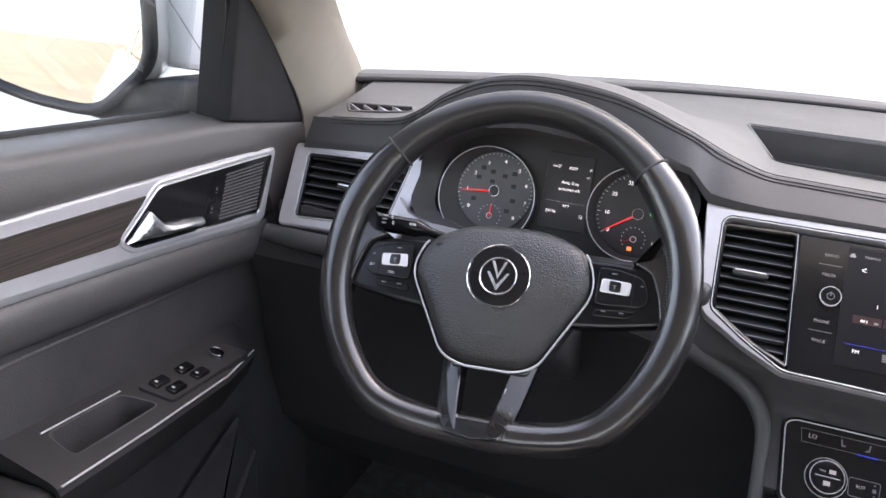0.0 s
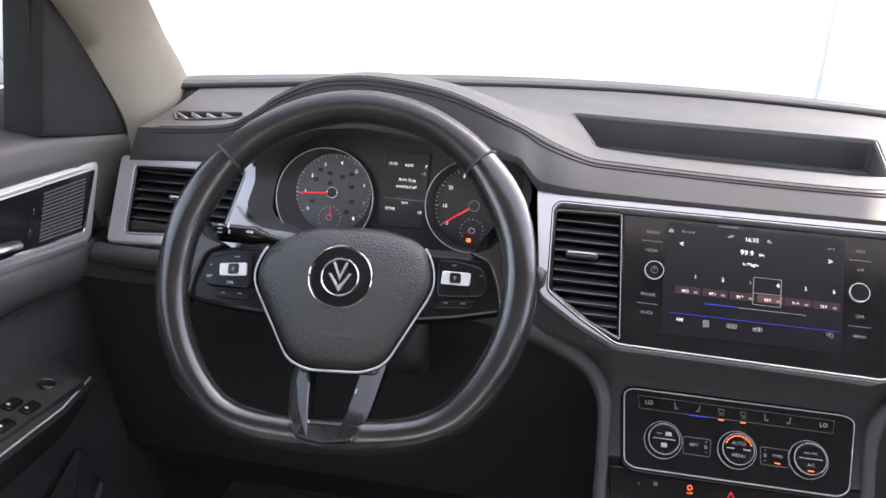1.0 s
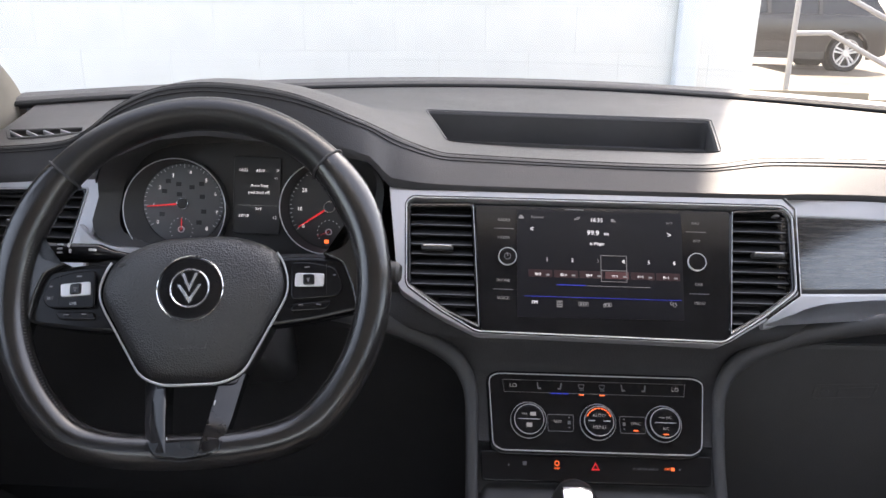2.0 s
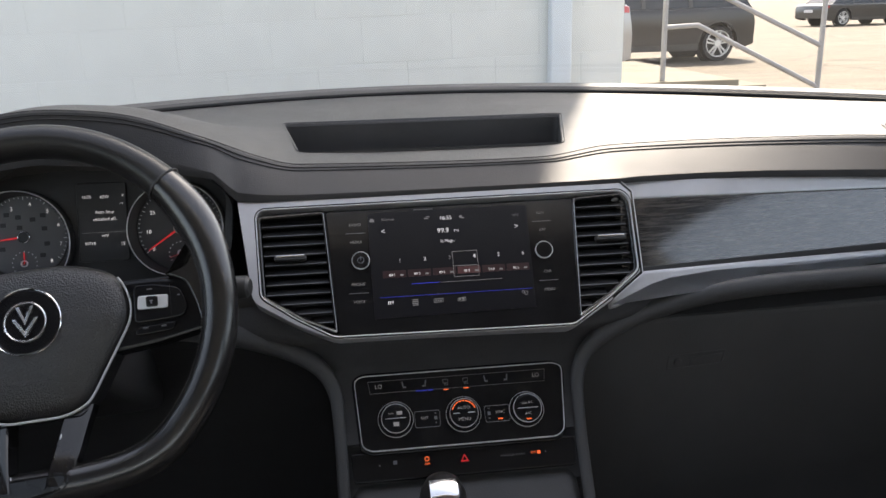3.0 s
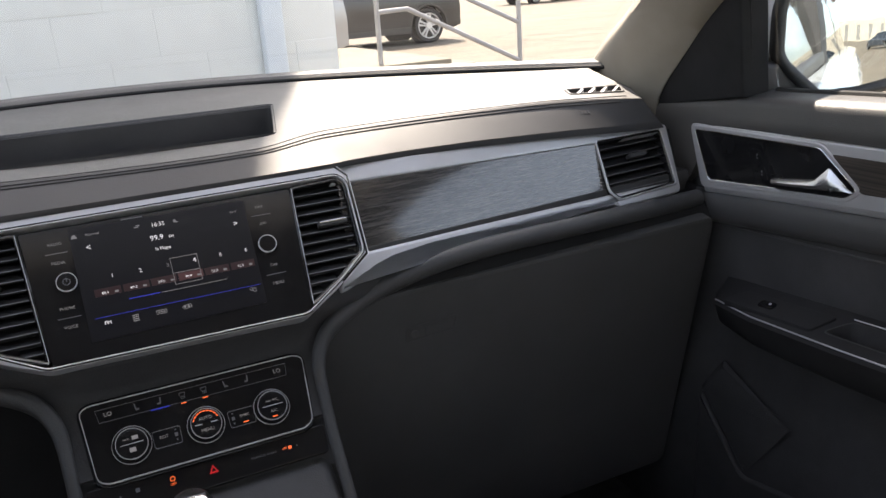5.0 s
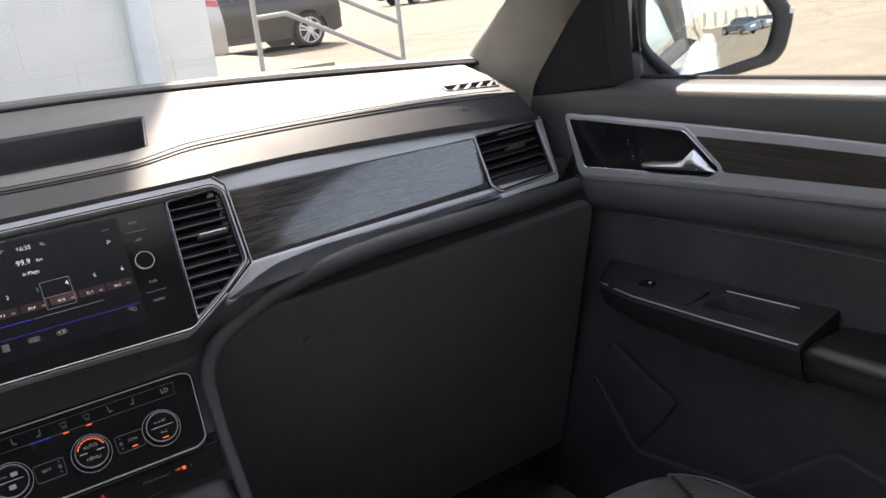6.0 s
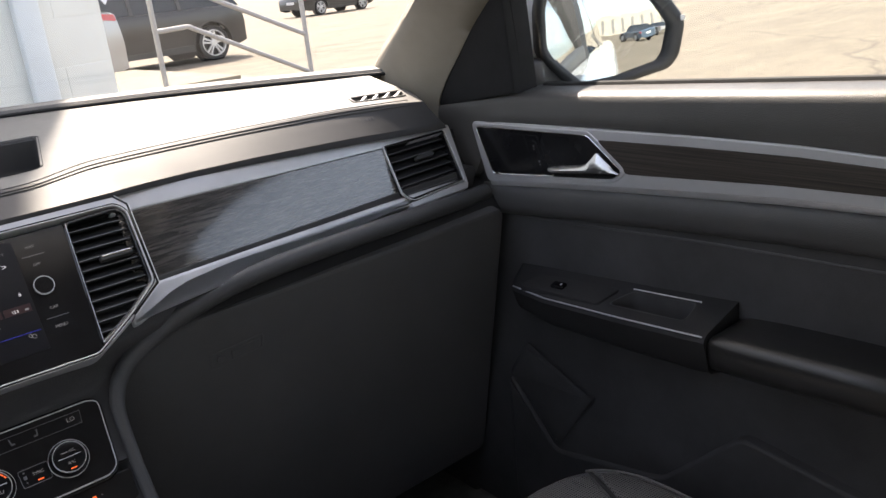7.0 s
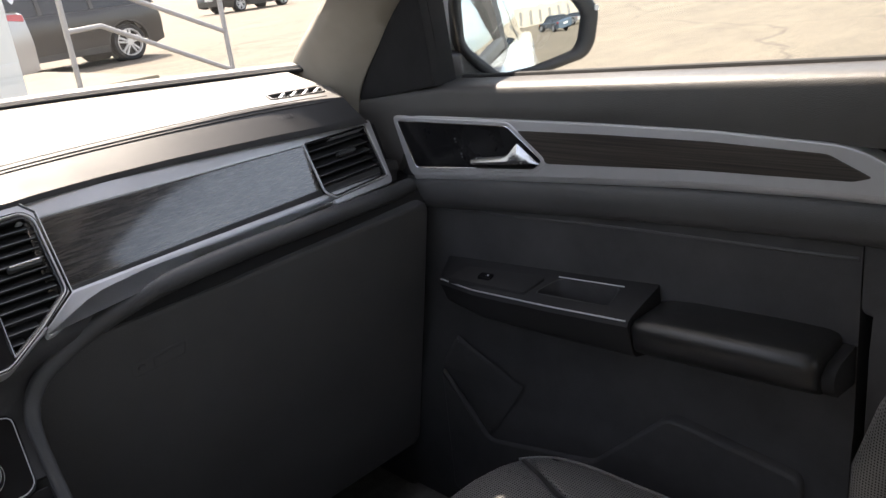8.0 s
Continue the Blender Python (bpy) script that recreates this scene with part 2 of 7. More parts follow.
def skin(bm, rings, close=True, cap0=False, cap1=False):
    """Quads between rings of points."""
    vs = [[bm.verts.new(p) for p in ring] for ring in rings]
    for a, b in zip(vs, vs[1:]):
        m = len(a)
        for i in range(m if close else m - 1):
            j = (i + 1) % m
            bm.faces.new((a[i], a[j], b[j], b[i]))
    if cap0:
        bm.faces.new(vs[0])
    if cap1:
        bm.faces.new(vs[-1])
    return vs


def slab(bm, pts, h0, h1, f, bev=0.0):
    """A plate with the outline pts on the face f, from the height h0 to h1, its upper edge bevelled."""
    rings = [[f(*p, h0) for p in pts]]
    if bev:
        rings += [[f(*p, h1 - bev) for p in pts], [f(*p, h1 - bev * 0.3) for p in shrunk(pts, bev * 0.3)], [f(*p, h1) for p in shrunk(pts, bev)], [f(*p, h1) for p in shrunk(pts, bev + 0.0004)]]
    else:
        rings.append([f(*p, h1) for p in pts])
    skin(bm, rings, True, True, True)
    return bm


def hoop(bm, outer, inner, h0, h1, f, bev=0.0):
    """A frame between two outlines with the same number of points."""
    rings = [[f(*p, h0) for p in outer], [f(*p, h1 - bev) for p in outer]]
    if bev:
        rings += [[f(*p, h1) for p in shrunk(outer, bev)], [f(*p, h1) for p in shrunk(inner, -bev)]]
    rings += [[f(*p, h1 - bev) for p in inner], [f(*p, h0) for p in inner]]
    rings.append(rings[0])
    skin(bm, rings)
    return bm


def tube(bm, path, ra, rb=None, n=12, closed=False, up=Vector((0, 0, 1))):
    """A bar along the path with an oval section: ra across, rb along up (numbers, or one for each point)."""
    rings, m = [], len(path)
    path = [Vector(p) for p in path]
    for i, p in enumerate(path):
        a = path[i - 1] if (i or closed) else p
        b = path[(i + 1) % m] if (i < m - 1 or closed) else p
        d = (b - a).normalized()
        s = d.cross(up)
        s = s.normalized() if s.length > 1e-6 else Vector((1, 0, 0))
        w = s.cross(d).normalized()
        x = ra[i] if isinstance(ra, (list, tuple)) else ra
        y = x if rb is None else (rb[i] if isinstance(rb, (list, tuple)) else rb)
        rings.append([p + s * math.cos(2 * math.pi * k / n) * x + w * math.sin(2 * math.pi * k / n) * y for k in range(n)])
    if closed:
        rings.append(rings[0])
    skin(bm, rings, True, not closed, not closed)
    return bm


def spline(pts, n=8):
    """A smooth line through the points (Catmull-Rom)."""
    p = [Vector(q) for q in pts]
    p = [p[0] * 2 - p[1]] + p + [p[-1] * 2 - p[-2]]
    out = []
    for i in range(1, len(p) - 2):
        for j in range(n):
            t = j / n
            out.append(0.5 * (2 * p[i] + (p[i + 1] - p[i - 1]) * t + (2 * p[i - 1] - 5 * p[i] + 4 * p[i + 1] - p[i + 2]) * t * t
                              + (3 * p[i] - p[i - 1] - 3 * p[i + 1] + p[i + 2]) * t ** 3))
    return out + [p[-2]]


def box(bm, lo, hi, bev=0.0):
    """A box between two corners, its upright edges and top rounded a little."""
    (x0, y0, z0), (x1, y1, z1) = lo, hi
    pts = [(x0, y0), (x1, y0), (x1, y1), (x0, y1)]
    if bev:
        pts = rounded(pts, bev, 2)
    slab(bm, pts, z0, z1, lambda x, y, h: Vector((x, y, h)), bev)
    return bm


def interp(table, x):
    return float(np.interp(x, [a for a, _ in table], [b for _, b in table]))


def curve(table, x):
    """A smooth line through the rows of a table."""
    n = len(table)
    if x <= table[0][0] or x >= table[-1][0]:
        return interp(table, x)
    i = next(k for k in range(n - 1) if x <= table[k + 1][0])

    def tangent(k):
        a, b = table[max(k - 1, 0)], table[min(k + 1, n - 1)]
        return (b[1] - a[1]) / (b[0] - a[0])
    (x0, y0), (x1, y1) = table[i], table[i + 1]
    h = x1 - x0
    t = (x - x0) / h
    return (2 * t ** 3 - 3 * t * t + 1) * y0 + (t ** 3 - 2 * t * t + t) * h * tangent(i) + (3 * t * t - 2 * t ** 3) * y1 + (t ** 3 - t * t) * h * tangent(i + 1)


def lettering(words, x, z, size, f, mat, parent, h=0.0006, align="CENTER", name="lettering", mirror=1):
    """Words in the built-in font, laid on the face f with their middle at x, z. size: height of a capital letter."""
    cu = bpy.data.curves.new("words", "FONT")
    cu.body, cu.size, cu.align_x, cu.align_y = words, size / 0.7, align, "CENTER"
    cu.resolution_u = 2
    tmp = bpy.data.objects.new("words", cu)
    scene.collection.objects.link(tmp)
    me = bpy.data.meshes.new_from_object(tmp.evaluated_get(bpy.context.evaluated_depsgraph_get()))
    bpy.data.objects.remove(tmp)
    bm = bmesh.new()
    bm.from_mesh(me)
    for v in bm.verts:
        v.co = f(x + mirror * v.co.x, z + v.co.y * f.squash, h)
    return part(name, bm, mat, parent, smooth=0)


def bars(spots, f, mat, parent, name, h0=0.0, h1=0.0006):
    """Small flat plates: (x, z, width, height) each, every one a part of its own."""
    for x, z, w, t in spots:
        bm = bmesh.new()
        slab(bm, [(x - w / 2, z - t / 2), (x + w / 2, z - t / 2), (x + w / 2, z + t / 2), (x - w / 2, z + t / 2)], h0, h1, f)
        part(name, bm, mat, parent, smooth=0)


# ---- dashboard ----
F_SCREEN = plane(0.127, 1.077, 0.65)
F_CLIMATE = plane(0.075, 0.92, 0.80)
F_BAND_R = plane(0.142, 1.085, 0.60, 0.2, 0.11)
F_BAND_LOW = plane(0.1465, 1.085, 0.60, 0.2, 0.11)
F_VENEER = plane(0.1412, 1.083, 0.48, 0.2, 0.11)
F_BAND_L = plane(0.142, 1.085, 0.60, -0.2, -0.11)
F_DIALS = plane(0.200, 1.105, 0.30)
F_LOWER = plane(0.16, 1.06, 0.30)


def glass_edge(x):
    """Where the windscreen meets the dashboard."""
    return 0.80 - 0.76 * x * x


STITCH_Y = [(-0.78, 0.210), (-0.67, 0.224), (-0.60, 0.220), (-0.50, 0.17), (-0.28, 0.17), (-0.20, 0.203), (-0.10, 0.212), (0.12, 0.207), (0.21, 0.238), (0.50, 0.238), (0.64, 0.226), (0.78, 0.212)]
STITCH_Z = [(-0.78, 1.154), (-0.66, 1.160), (-0.60, 1.169), (-0.565, 1.186), (-0.525, 1.213), (-0.48, 1.235), (-0.435, 1.244), (-0.385, 1.244), (-0.325, 1.235), (-0.26, 1.210), (-0.205, 1.182), (-0.16, 1.169), (0.12, 1.165), (0.22, 1.170), (0.50, 1.169), (0.64, 1.163), (0.78, 1.154)]
LOW_Z = [(-0.78, 1.112), (-0.563, 1.129), (-0.553, 1.128), (-0.53, 1.160), (-0.47, 1.186), (-0.42, 1.192), (-0.32, 1.184), (-0.245, 1.168), (-0.226, 1.141), (-0.20, 1.139), (0.21, 1.139), (0.387, 1.133), (0.71, 1.114), (0.78, 1.112)]
LOW_Y = [(-0.78, 0.214), (-0.563, 0.204), (-0.545, 0.165), (-0.53, 0.150), (-0.245, 0.150), (-0.226, 0.158), (-0.20, 0.1585), (0.20, 0.161), (0.225, 0.1675), (0.26, 0.1735), (0.30, 0.179), (0.50, 0.190), (0.64, 0.195), (0.71, 0.200), (0.78, 0.204)]


def pad_height(x, y):
    ys, zs, yw = curve(STITCH_Y, x), curve(STITCH_Z, x), glass_edge(x)
    s = min(max((y - ys) / (yw - ys), 0), 1)
    k = min(max((s - 0.07) / 0.62, 0), 1)
    hump = max(zs - 1.166, 0) * (1 - k * k * (3 - 2 * k))
    return 1.166 + min(zs - 1.166, 0) * (1 - s) + hump + 0.020 * s ** 1.6


def cut_out(ob, cutters):
    """Takes the cutters' shapes out of ob's mesh."""
    for c in cutters:
        mod = ob.modifiers.new("cut", "BOOLEAN")
        mod.object, mod.operation, mod.solver = c, "DIFFERENCE", "EXACT"
    me = bpy.data.meshes.new_from_object(ob.evaluated_get(bpy.context.evaluated_depsgraph_get()))
    ob.modifiers.clear()
    ob.data = me
    for c in cutters:
        bpy.data.objects.remove(c)
    me.shade_smooth()
    me.set_sharp_from_angle(angle=radians(32))


FRONT = ((0.06, 0.03), (0.50, 0.40), (0.95, 0.745), (1.0, 0.79), (1.01, 0.91), (1.0, 1.0))      # shares of the way forward and down


dash = thing("dashboard", "charcoal stitched vinyl dashboard with satin silver trim", "dashboard", at=(0, 0.3, 0.9))

# soft pad: top and front, one closed body
bm = bmesh.new()
rings = []
xs = [-0.724 + 1.462 * i / 190 for i in range(191)]
for x in xs:
    ys, yw = curve(STITCH_Y, x), glass_edge(x)
    zl, yl = interp(LOW_Z, x), interp(LOW_Y, x)
    ring = []
    for k in range(41):
        y = yw + (ys - yw) * (k / 40) ** 0.8
        ring.append((x, y, pad_height(x, y)))
    zs = ring[-1][2]
    for k, (a, b) in enumerate(FRONT):
        ring.append((x, ys + (yl - ys) * a, zs + (zl - zs) * b))
    ring.append((x, yl + 0.05, zl + 0.004))
    ring.append((x, max(yl + 0.1, 0.30), 1.085))
    ring.append((x, yw, 1.085))
    bent = []                                  # the ends lean inwards towards the top and the front
    for qx, qy, qz in ring:
        top = min(max((qz - 1.112) / 0.045, 0), 1)
        if x > 0.55:
            qx -= (x - 0.55) / 0.188 * (0.026 + top * (0.040 - 0.040 * min(max((qy - 0.19) / 0.09, 0), 1)))
        elif x < -0.62:
            qx += (-x - 0.62) * 0.10 * top
        bent.append((qx, qy, qz))
    rings.append(bent)
skin(bm, rings, True, True, True)
pad = part("soft_pad", bm, PAD_TOP, dash, "charcoal grained vinyl pad, paler on top", smooth=32)
TRAY = [(-0.196, 0.520), (-0.163, 0.290), (0.165, 0.283), (0.222, 0.515)]
tray_in = rounded(TRAY, 0.012)
up = lambda x, y, h: Vector((x, y, h))
up.squash = 1.0
cutters = []
for outline, z0 in ((tray_in, 1.128), (rounded([(0.606, 0.279), (0.620, 0.313), (0.704, 0.2975), (0.685, 0.2645)], 0.004), 1.10),
                    (rounded([(-0.606, 0.279), (-0.620, 0.313), (-0.704, 0.2975), (-0.685, 0.2645)], 0.004), 1.10)):
    bm = bmesh.new()
    slab(bm, outline, z0, 1.30, up)
    cutters.append(new("cutter", as_mesh("cutter", bm, PAD_TOP)))
cut_out(pad, cutters)
pad.data.materials.append(PAD_FRONT)           # back-facing faces below the stitched seam take the darker front colour
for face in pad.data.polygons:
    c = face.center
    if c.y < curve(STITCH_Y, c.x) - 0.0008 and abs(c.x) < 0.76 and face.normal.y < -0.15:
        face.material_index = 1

# open tray in the middle: dark liner with a proud lip
bm = bmesh.new()
slab(bm, shrunk(tray_in, 0.0015), 1.127, 1.131, up)
part("tray_mat", bm, BLACK_SOFT, dash, "black rubber tray mat")
bm = bmesh.new()
outer = shrunk(tray_in, -0.003)
skin(bm, [[(x, y, 1.128) for x, y in shrunk(tray_in, 0.001)], [(x, y, pad_height(x, y) - 0.004) for x, y in shrunk(tray_in, 0.001)],
          [(x, y, pad_height(x, y) + 0.0015) for x, y in outer], [(x, y, pad_height(x, y) - 0.006) for x, y in outer]])
part("tray_liner", bm, BLACK_PLASTIC, dash, "black plastic tray liner")

# twin stitching with a shallow welt along the front edge of the top
for k, (drop, rad) in enumerate(((-0.002, 0.0008), (0.080, 0.0008), (0.160, 0.0008))):
    bm = bmesh.new()
    line = []
    for i in range(0, 701):
        x = -0.69 + 1.352 * i / 700
        ys = curve(STITCH_Y, x)
        if drop < 0:                           # on the top, else a share of the way down the front
            y = ys - drop
            line.append((x, y, pad_height(x, y) + 0.0002))
        else:
            zs, (a0, b0), (a1, b1) = pad_height(x, ys), *FRONT[:2]
            a = a0 + (a1 - a0) * (drop - b0) / (b1 - b0)
            line.append((x, ys + (interp(LOW_Y, x) - ys) * a - 0.0003, zs + (interp(LOW_Z, x) - zs) * drop + 0.0003))
    tube(bm, line, rad, rad * 0.7, n=6)
    part("seam_groove", bm, DARK_HOLE, dash, "dark seam groove")
    if k != 1:
        bm = bmesh.new()
        for i in range(0, 700):
            a, b = Vector(line[i]), Vector(line[i + 1])
            tube(bm, [a + Vector((0, 0, 0.0006)), a + (b - a) * 0.45 + Vector((0, 0, 0.0006))], 0.00035, n=4)
        tagged(part("stitching", bm, STITCH, dash, "grey twin stitching", smooth=0), kind="stuff")

# strip along the foot of the windscreen
bm = bmesh.new()
skin(bm, [[(x, glass_edge(x) + 0.002, 1.178), (x, glass_edge(x) - 0.017, 1.1905), (x, glass_edge(x) - 0.012, 1.1945), (x, glass_edge(x) + 0.006, 1.1960), (x, glass_edge(x) + 0.035, 1.1965), (x, glass_edge(x) + 0.05, 1.18)]
          for x in [-0.74 + 1.48 * i / 60 for i in range(61)]], True, True, True)
part("windscreen_foot_strip", bm, PAD_TOP, dash, "grey plastic strip at the windscreen foot")
bm = bmesh.new()
tube(bm, [(x, glass_edge(x) - 0.0195, 1.1868) for x in [-0.735 + 1.47 * i / 60 for i in range(61)]], 0.0035, n=8)
part("rubber_seal", bm, DARK_HOLE, dash, "black rubber seal")

# faint embossed mark on the passenger side
F_EMBOSS = plane(0.2152, 1.150, 1.0, 0.57, -0.02)
bars([(0.562 + 0.0052 * i, 1.1495, 0.0036, 0.0042) for i in range(6)], F_EMBOSS, PAD_LOW, dash, "embossed_mark", -0.01, 0.0008)

# defroster grilles at both ends of the top
for sgn in (1, -1):
    bm = bmesh.new()
    quad = rounded([(sgn * 0.606, 0.279), (sgn * 0.620, 0.313), (sgn * 0.704, 0.2975), (sgn * 0.685, 0.2645)], 0.004)
    g = lambda x, y, h: Vector((x, y, pad_height(x, y) + h))
    hoop(bm, shrunk(quad, -0.004), quad, -0.006, 0.0015, g, 0.0008)
    gr = part("defroster_grille", bm, PAD_TOP, dash, "small defroster grille with a raised edge")
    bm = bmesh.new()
    # near-black floor: the shade inside the grille is put into its colour
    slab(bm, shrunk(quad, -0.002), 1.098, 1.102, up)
    part("grille_well_shade", bm, DARK_HOLE, gr)
    for i in range(4):
        t = 0.12 + 0.23 * i
        a = Vector((sgn * (0.606 + 0.079 * t), 0.279 - 0.0145 * t))
        b = Vector((sgn * (0.620 + 0.084 * min(t + 0.18, 1)), 0.313 - 0.0155 * min(t + 0.18, 1)))
        bm = bmesh.new()
        d = Vector((b - a)).normalized()
        w = Vector((-d.y, d.x)) * (0.0022 if sgn > 0 else 0.0009)
        slab(bm, [tuple(a + w), tuple(b + w), tuple(b - w), tuple(a - w)], -0.004, 0.0005, g, 0.0005)
        part("grille_slat", bm, SILVER, gr)

# lower body: knee panels, centre stack and glove box region
bm = bmesh.new()
prof = [(0.30, 1.10), (0.235, 1.10), (0.205, 1.03), (0.150, 1.005), (0.138, 0.985), (0.165, 0.94), (0.185, 0.85), (0.235, 0.70), (0.33, 0.60), (0.55, 0.55), (0.55, 1.10)]
skin(bm, [[(x, y + 0.03 * max(0, abs(x) - 0.5), z) for y, z in prof] for x in (-0.765, -0.6, -0.4, -0.2, 0.2, 0.4, 0.6, 0.765)], True, True, True)
part("lower_panel", bm, LEDGE_BLACK, dash, "black lower dashboard panel", smooth=25)

# glove box door with its latch
bm = bmesh.new()
f_glove = plane(0.160, 0.93, -0.22)
slab(bm, rounded([(0.150, 0.985), (0.752, 0.992), (0.752, 0.53), (0.160, 0.53)], 0.02), -0.02, 0.014, f_glove, 0.006)
glove = part("glove_box_door", bm, GLOVE_SKIN, dash, "closed black glove box door")
bm = bmesh.new()
hoop(bm, rounded([(0.262, 0.932), (0.335, 0.936), (0.333, 0.914), (0.262, 0.910)], 0.004), rounded([(0.265, 0.929), (0.332, 0.933), (0.330, 0.917), (0.265, 0.913)], 0.003), 0.010, 0.0147, f_glove, 0.0005)
latch = part("glove_box_latch", bm, GLOVE_SKIN, glove, "black recessed latch handle")
bm = bmesh.new()
slab(bm, [(0.290, 0.928), (0.330, 0.931), (0.329, 0.919), (0.290, 0.916)], 0.010, 0.0150, f_glove, 0.001)
slab(bm, circle(0.275, 0.922, 0.005, 12), 0.012, 0.0165, f_glove, 0.001)
part("latch_flap", bm, GLOVE_SKIN, glove)

# soft lip under the silver band that bends down into the console's side rails
for sgn in (1, -1):
    line = spline([(sgn * x, y, z) for x, y, z in ((0.745, 0.165, 1.010), (0.66, 0.150, 1.014), (0.54, 0.136, 1.018), (0.37, 0.126, 1.019), (0.275, 0.120, 1.012), (0.207, 0.116, 0.995), (0.156, 0.104, 0.973), (0.134, 0.088, 0.946), (0.130, 0.065, 0.905), (0.129, 0.035, 0.860), (0.128, -0.03, 0.78), (0.126, -0.12, 0.70))], 8)
    bm = bmesh.new()
    n = len(line)
    tube(bm, line, [0.0125 - 0.0060 * min(1, max(0, (i - n * 0.40) / (n * 0.30))) for i in range(n)], [0.0045 + 0.007 * min(1, max(0, (n * 0.62 - i) / (n * 0.2))) for i in range(n)], n=14, up=Vector((0, -1, 0.3)))
    part("lower_lip", bm, LIP_SKIN, dash, "padded grained lip that runs down into the console")
# soft fascia between the display and the climate panel, and the valley under the silver band
LIP_X = [(0.84, 0.129), (0.905, 0.130), (0.946, 0.134), (0.973, 0.156), (0.995, 0.207), (1.012, 0.250), (1.05, 0.250)]
bm = bmesh.new()
rings = []
for i in range(25):
    z = 0.845 + (1.040 - 0.845) * i / 24
    ymid = F_CLIMATE(0, z).y + (0.007 if z > 0.890 else 0.024) if z < 0.955 else (F_SCREEN(0, z).y + 0.014 if z > 1.0 else F_CLIMATE(0, 0.955).y + 0.007 + (F_SCREEN(0, 1.0).y + 0.014 - F_CLIMATE(0, 0.955).y - 0.007) * (z - 0.955) / 0.045)
    half = interp(LIP_X, z)
    rings.append([(half * k / 8, ymid + 0.022 * abs(k / 8) ** 4 * min(max((z - 0.955) / 0.03, 0), 1), z) for k in range(-8, 9)])
skin(bm, rings + [[(x, y + 0.02, z) for x, y, z in r] for r in reversed(rings)] + [rings[0]], False)
part("centre_fascia", bm, BLACK_SOFT, dash, "soft black fascia round the climate panel", smooth=60)
for sgn in (1, -1):
    bm = bmesh.new()
    rings = []
    for i in range(31):
        x = 0.205 + 0.535 * i / 30
        y = F_BAND_R(x, 1.036).y + 0.006
        rings.append([(sgn * x, y + dy, z) for dy, z in ((0.004, 1.050), (0.001, 1.040), (0.006, 1.030), (0.009, 1.022), (0.012, 1.012), (0.040, 1.012), (0.040, 1.050))])
    skin(bm, rings, True, True, True)
    part("band_valley", bm, BLACK_PLASTIC, dash, "dark valley under the silver band", smooth=60)

# silver trim: frame round the display, band to the passenger side, frame round the driver's vent
S_OUT = [(-0.2258, 1.137), (-0.224, 1.139), (0.1990, 1.139), (0.2118, 1.1275), (0.2088, 1.0475), (0.1722, 1.0252), (0.1265, 1.0024), (-0.1295, 1.0055), (-0.1675, 1.0203), (-0.2115, 1.0432)]
S_IN = [(-0.2070, 1.1235), (-0.2005, 1.1287), (0.1985, 1.1300), (0.2078, 1.1215), (0.2055, 1.051), (0.170, 1.028), (0.126, 1.0045), (-0.129, 1.0075), (-0.166, 1.025), (-0.2035, 1.047)]
bm = bmesh.new()
hoop(bm, rounded(S_OUT, 0.008), rounded(S_IN, 0.008), -0.03, 0.006, F_SCREEN, 0.0006)
part("display_surround", bm, SILVER, dash, "satin silver display surround")
bm = bmesh.new()
hoop(bm, rounded(shrunk(S_IN, -0.0002), 0.006), rounded(shrunk(S_IN, 0.0009), 0.006), -0.01, 0.0066, F_SCREEN, 0.0003)
part("chrome_line", bm, BRIGHT_LINE, dash, "thin chrome line")
bm = bmesh.new()
hoop(bm, rounded(shrunk(S_IN, -0.0013), 0.006), rounded(shrunk(S_IN, -0.0003), 0.006), -0.01, 0.0068, F_SCREEN, 0.0002)
part("dark_groove", bm, GLOSS_BLACK, dash, "fine dark line round the display")
bend = [(0.2000, 1.1388), (0.2120, 1.1278), (0.2090, 1.0472), (0.1724, 1.0248)]
inner = [(0.1985, 1.1366), (0.2094, 1.1266), (0.2064, 1.0488), (0.1712, 1.0272)]
bm = bmesh.new()
skin(bm, [[F_SCREEN(*a, -0.03), F_SCREEN(*a, 0.0064), F_SCREEN(*b, 0.0064), F_SCREEN(*b, -0.03)] for a, b in zip(bend, inner)], True, True, True)
part("dark_return", bm, GLOSS_BLACK, dash, "gloss black return beside the veneer", smooth=0)
bm = bmesh.new()
tube(bm, [F_SCREEN(*p, 0.0064) for p in bend], 0.0006, n=6)
part("chrome_line", bm, BRIGHT_LINE, dash, "thin chrome line")
bm = bmesh.new()
slab(bm, rounded([(0.192, 1.1392), (0.387, 1.133), (0.7230, 1.1135), (0.7210, 1.1045), (0.60, 1.1065), (0.192, 1.1197)], 0.003, 2), -0.02, 0.004, F_BAND_R, 0.002)
part("upper_band", bm, SILVER, dash, "satin silver trim band")
bm = bmesh.new()
slab(bm, rounded([(0.206, 1.0455), (0.36, 1.0445), (0.62, 1.041), (0.703, 1.0385), (0.7065, 1.0270), (0.60, 1.0275), (0.42, 1.0340), (0.30, 1.0345), (0.245, 1.0315), (0.224, 1.0275), (0.203, 1.0205), (0.182, 1.0135), (0.172, 1.0125), (0.172, 1.0185), (0.190, 1.036)], 0.0025, 3), -0.02, 0.004, F_BAND_LOW, 0.0035)
part("lower_band", bm, SILVER, dash, "satin silver trim band")
bm = bmesh.new()
slab(bm, [(0.200, 1.1209), (0.590, 1.1075), (0.586, 1.039), (0.192, 1.0425)], -0.02, 0.0012, F_VENEER, 0.0004)
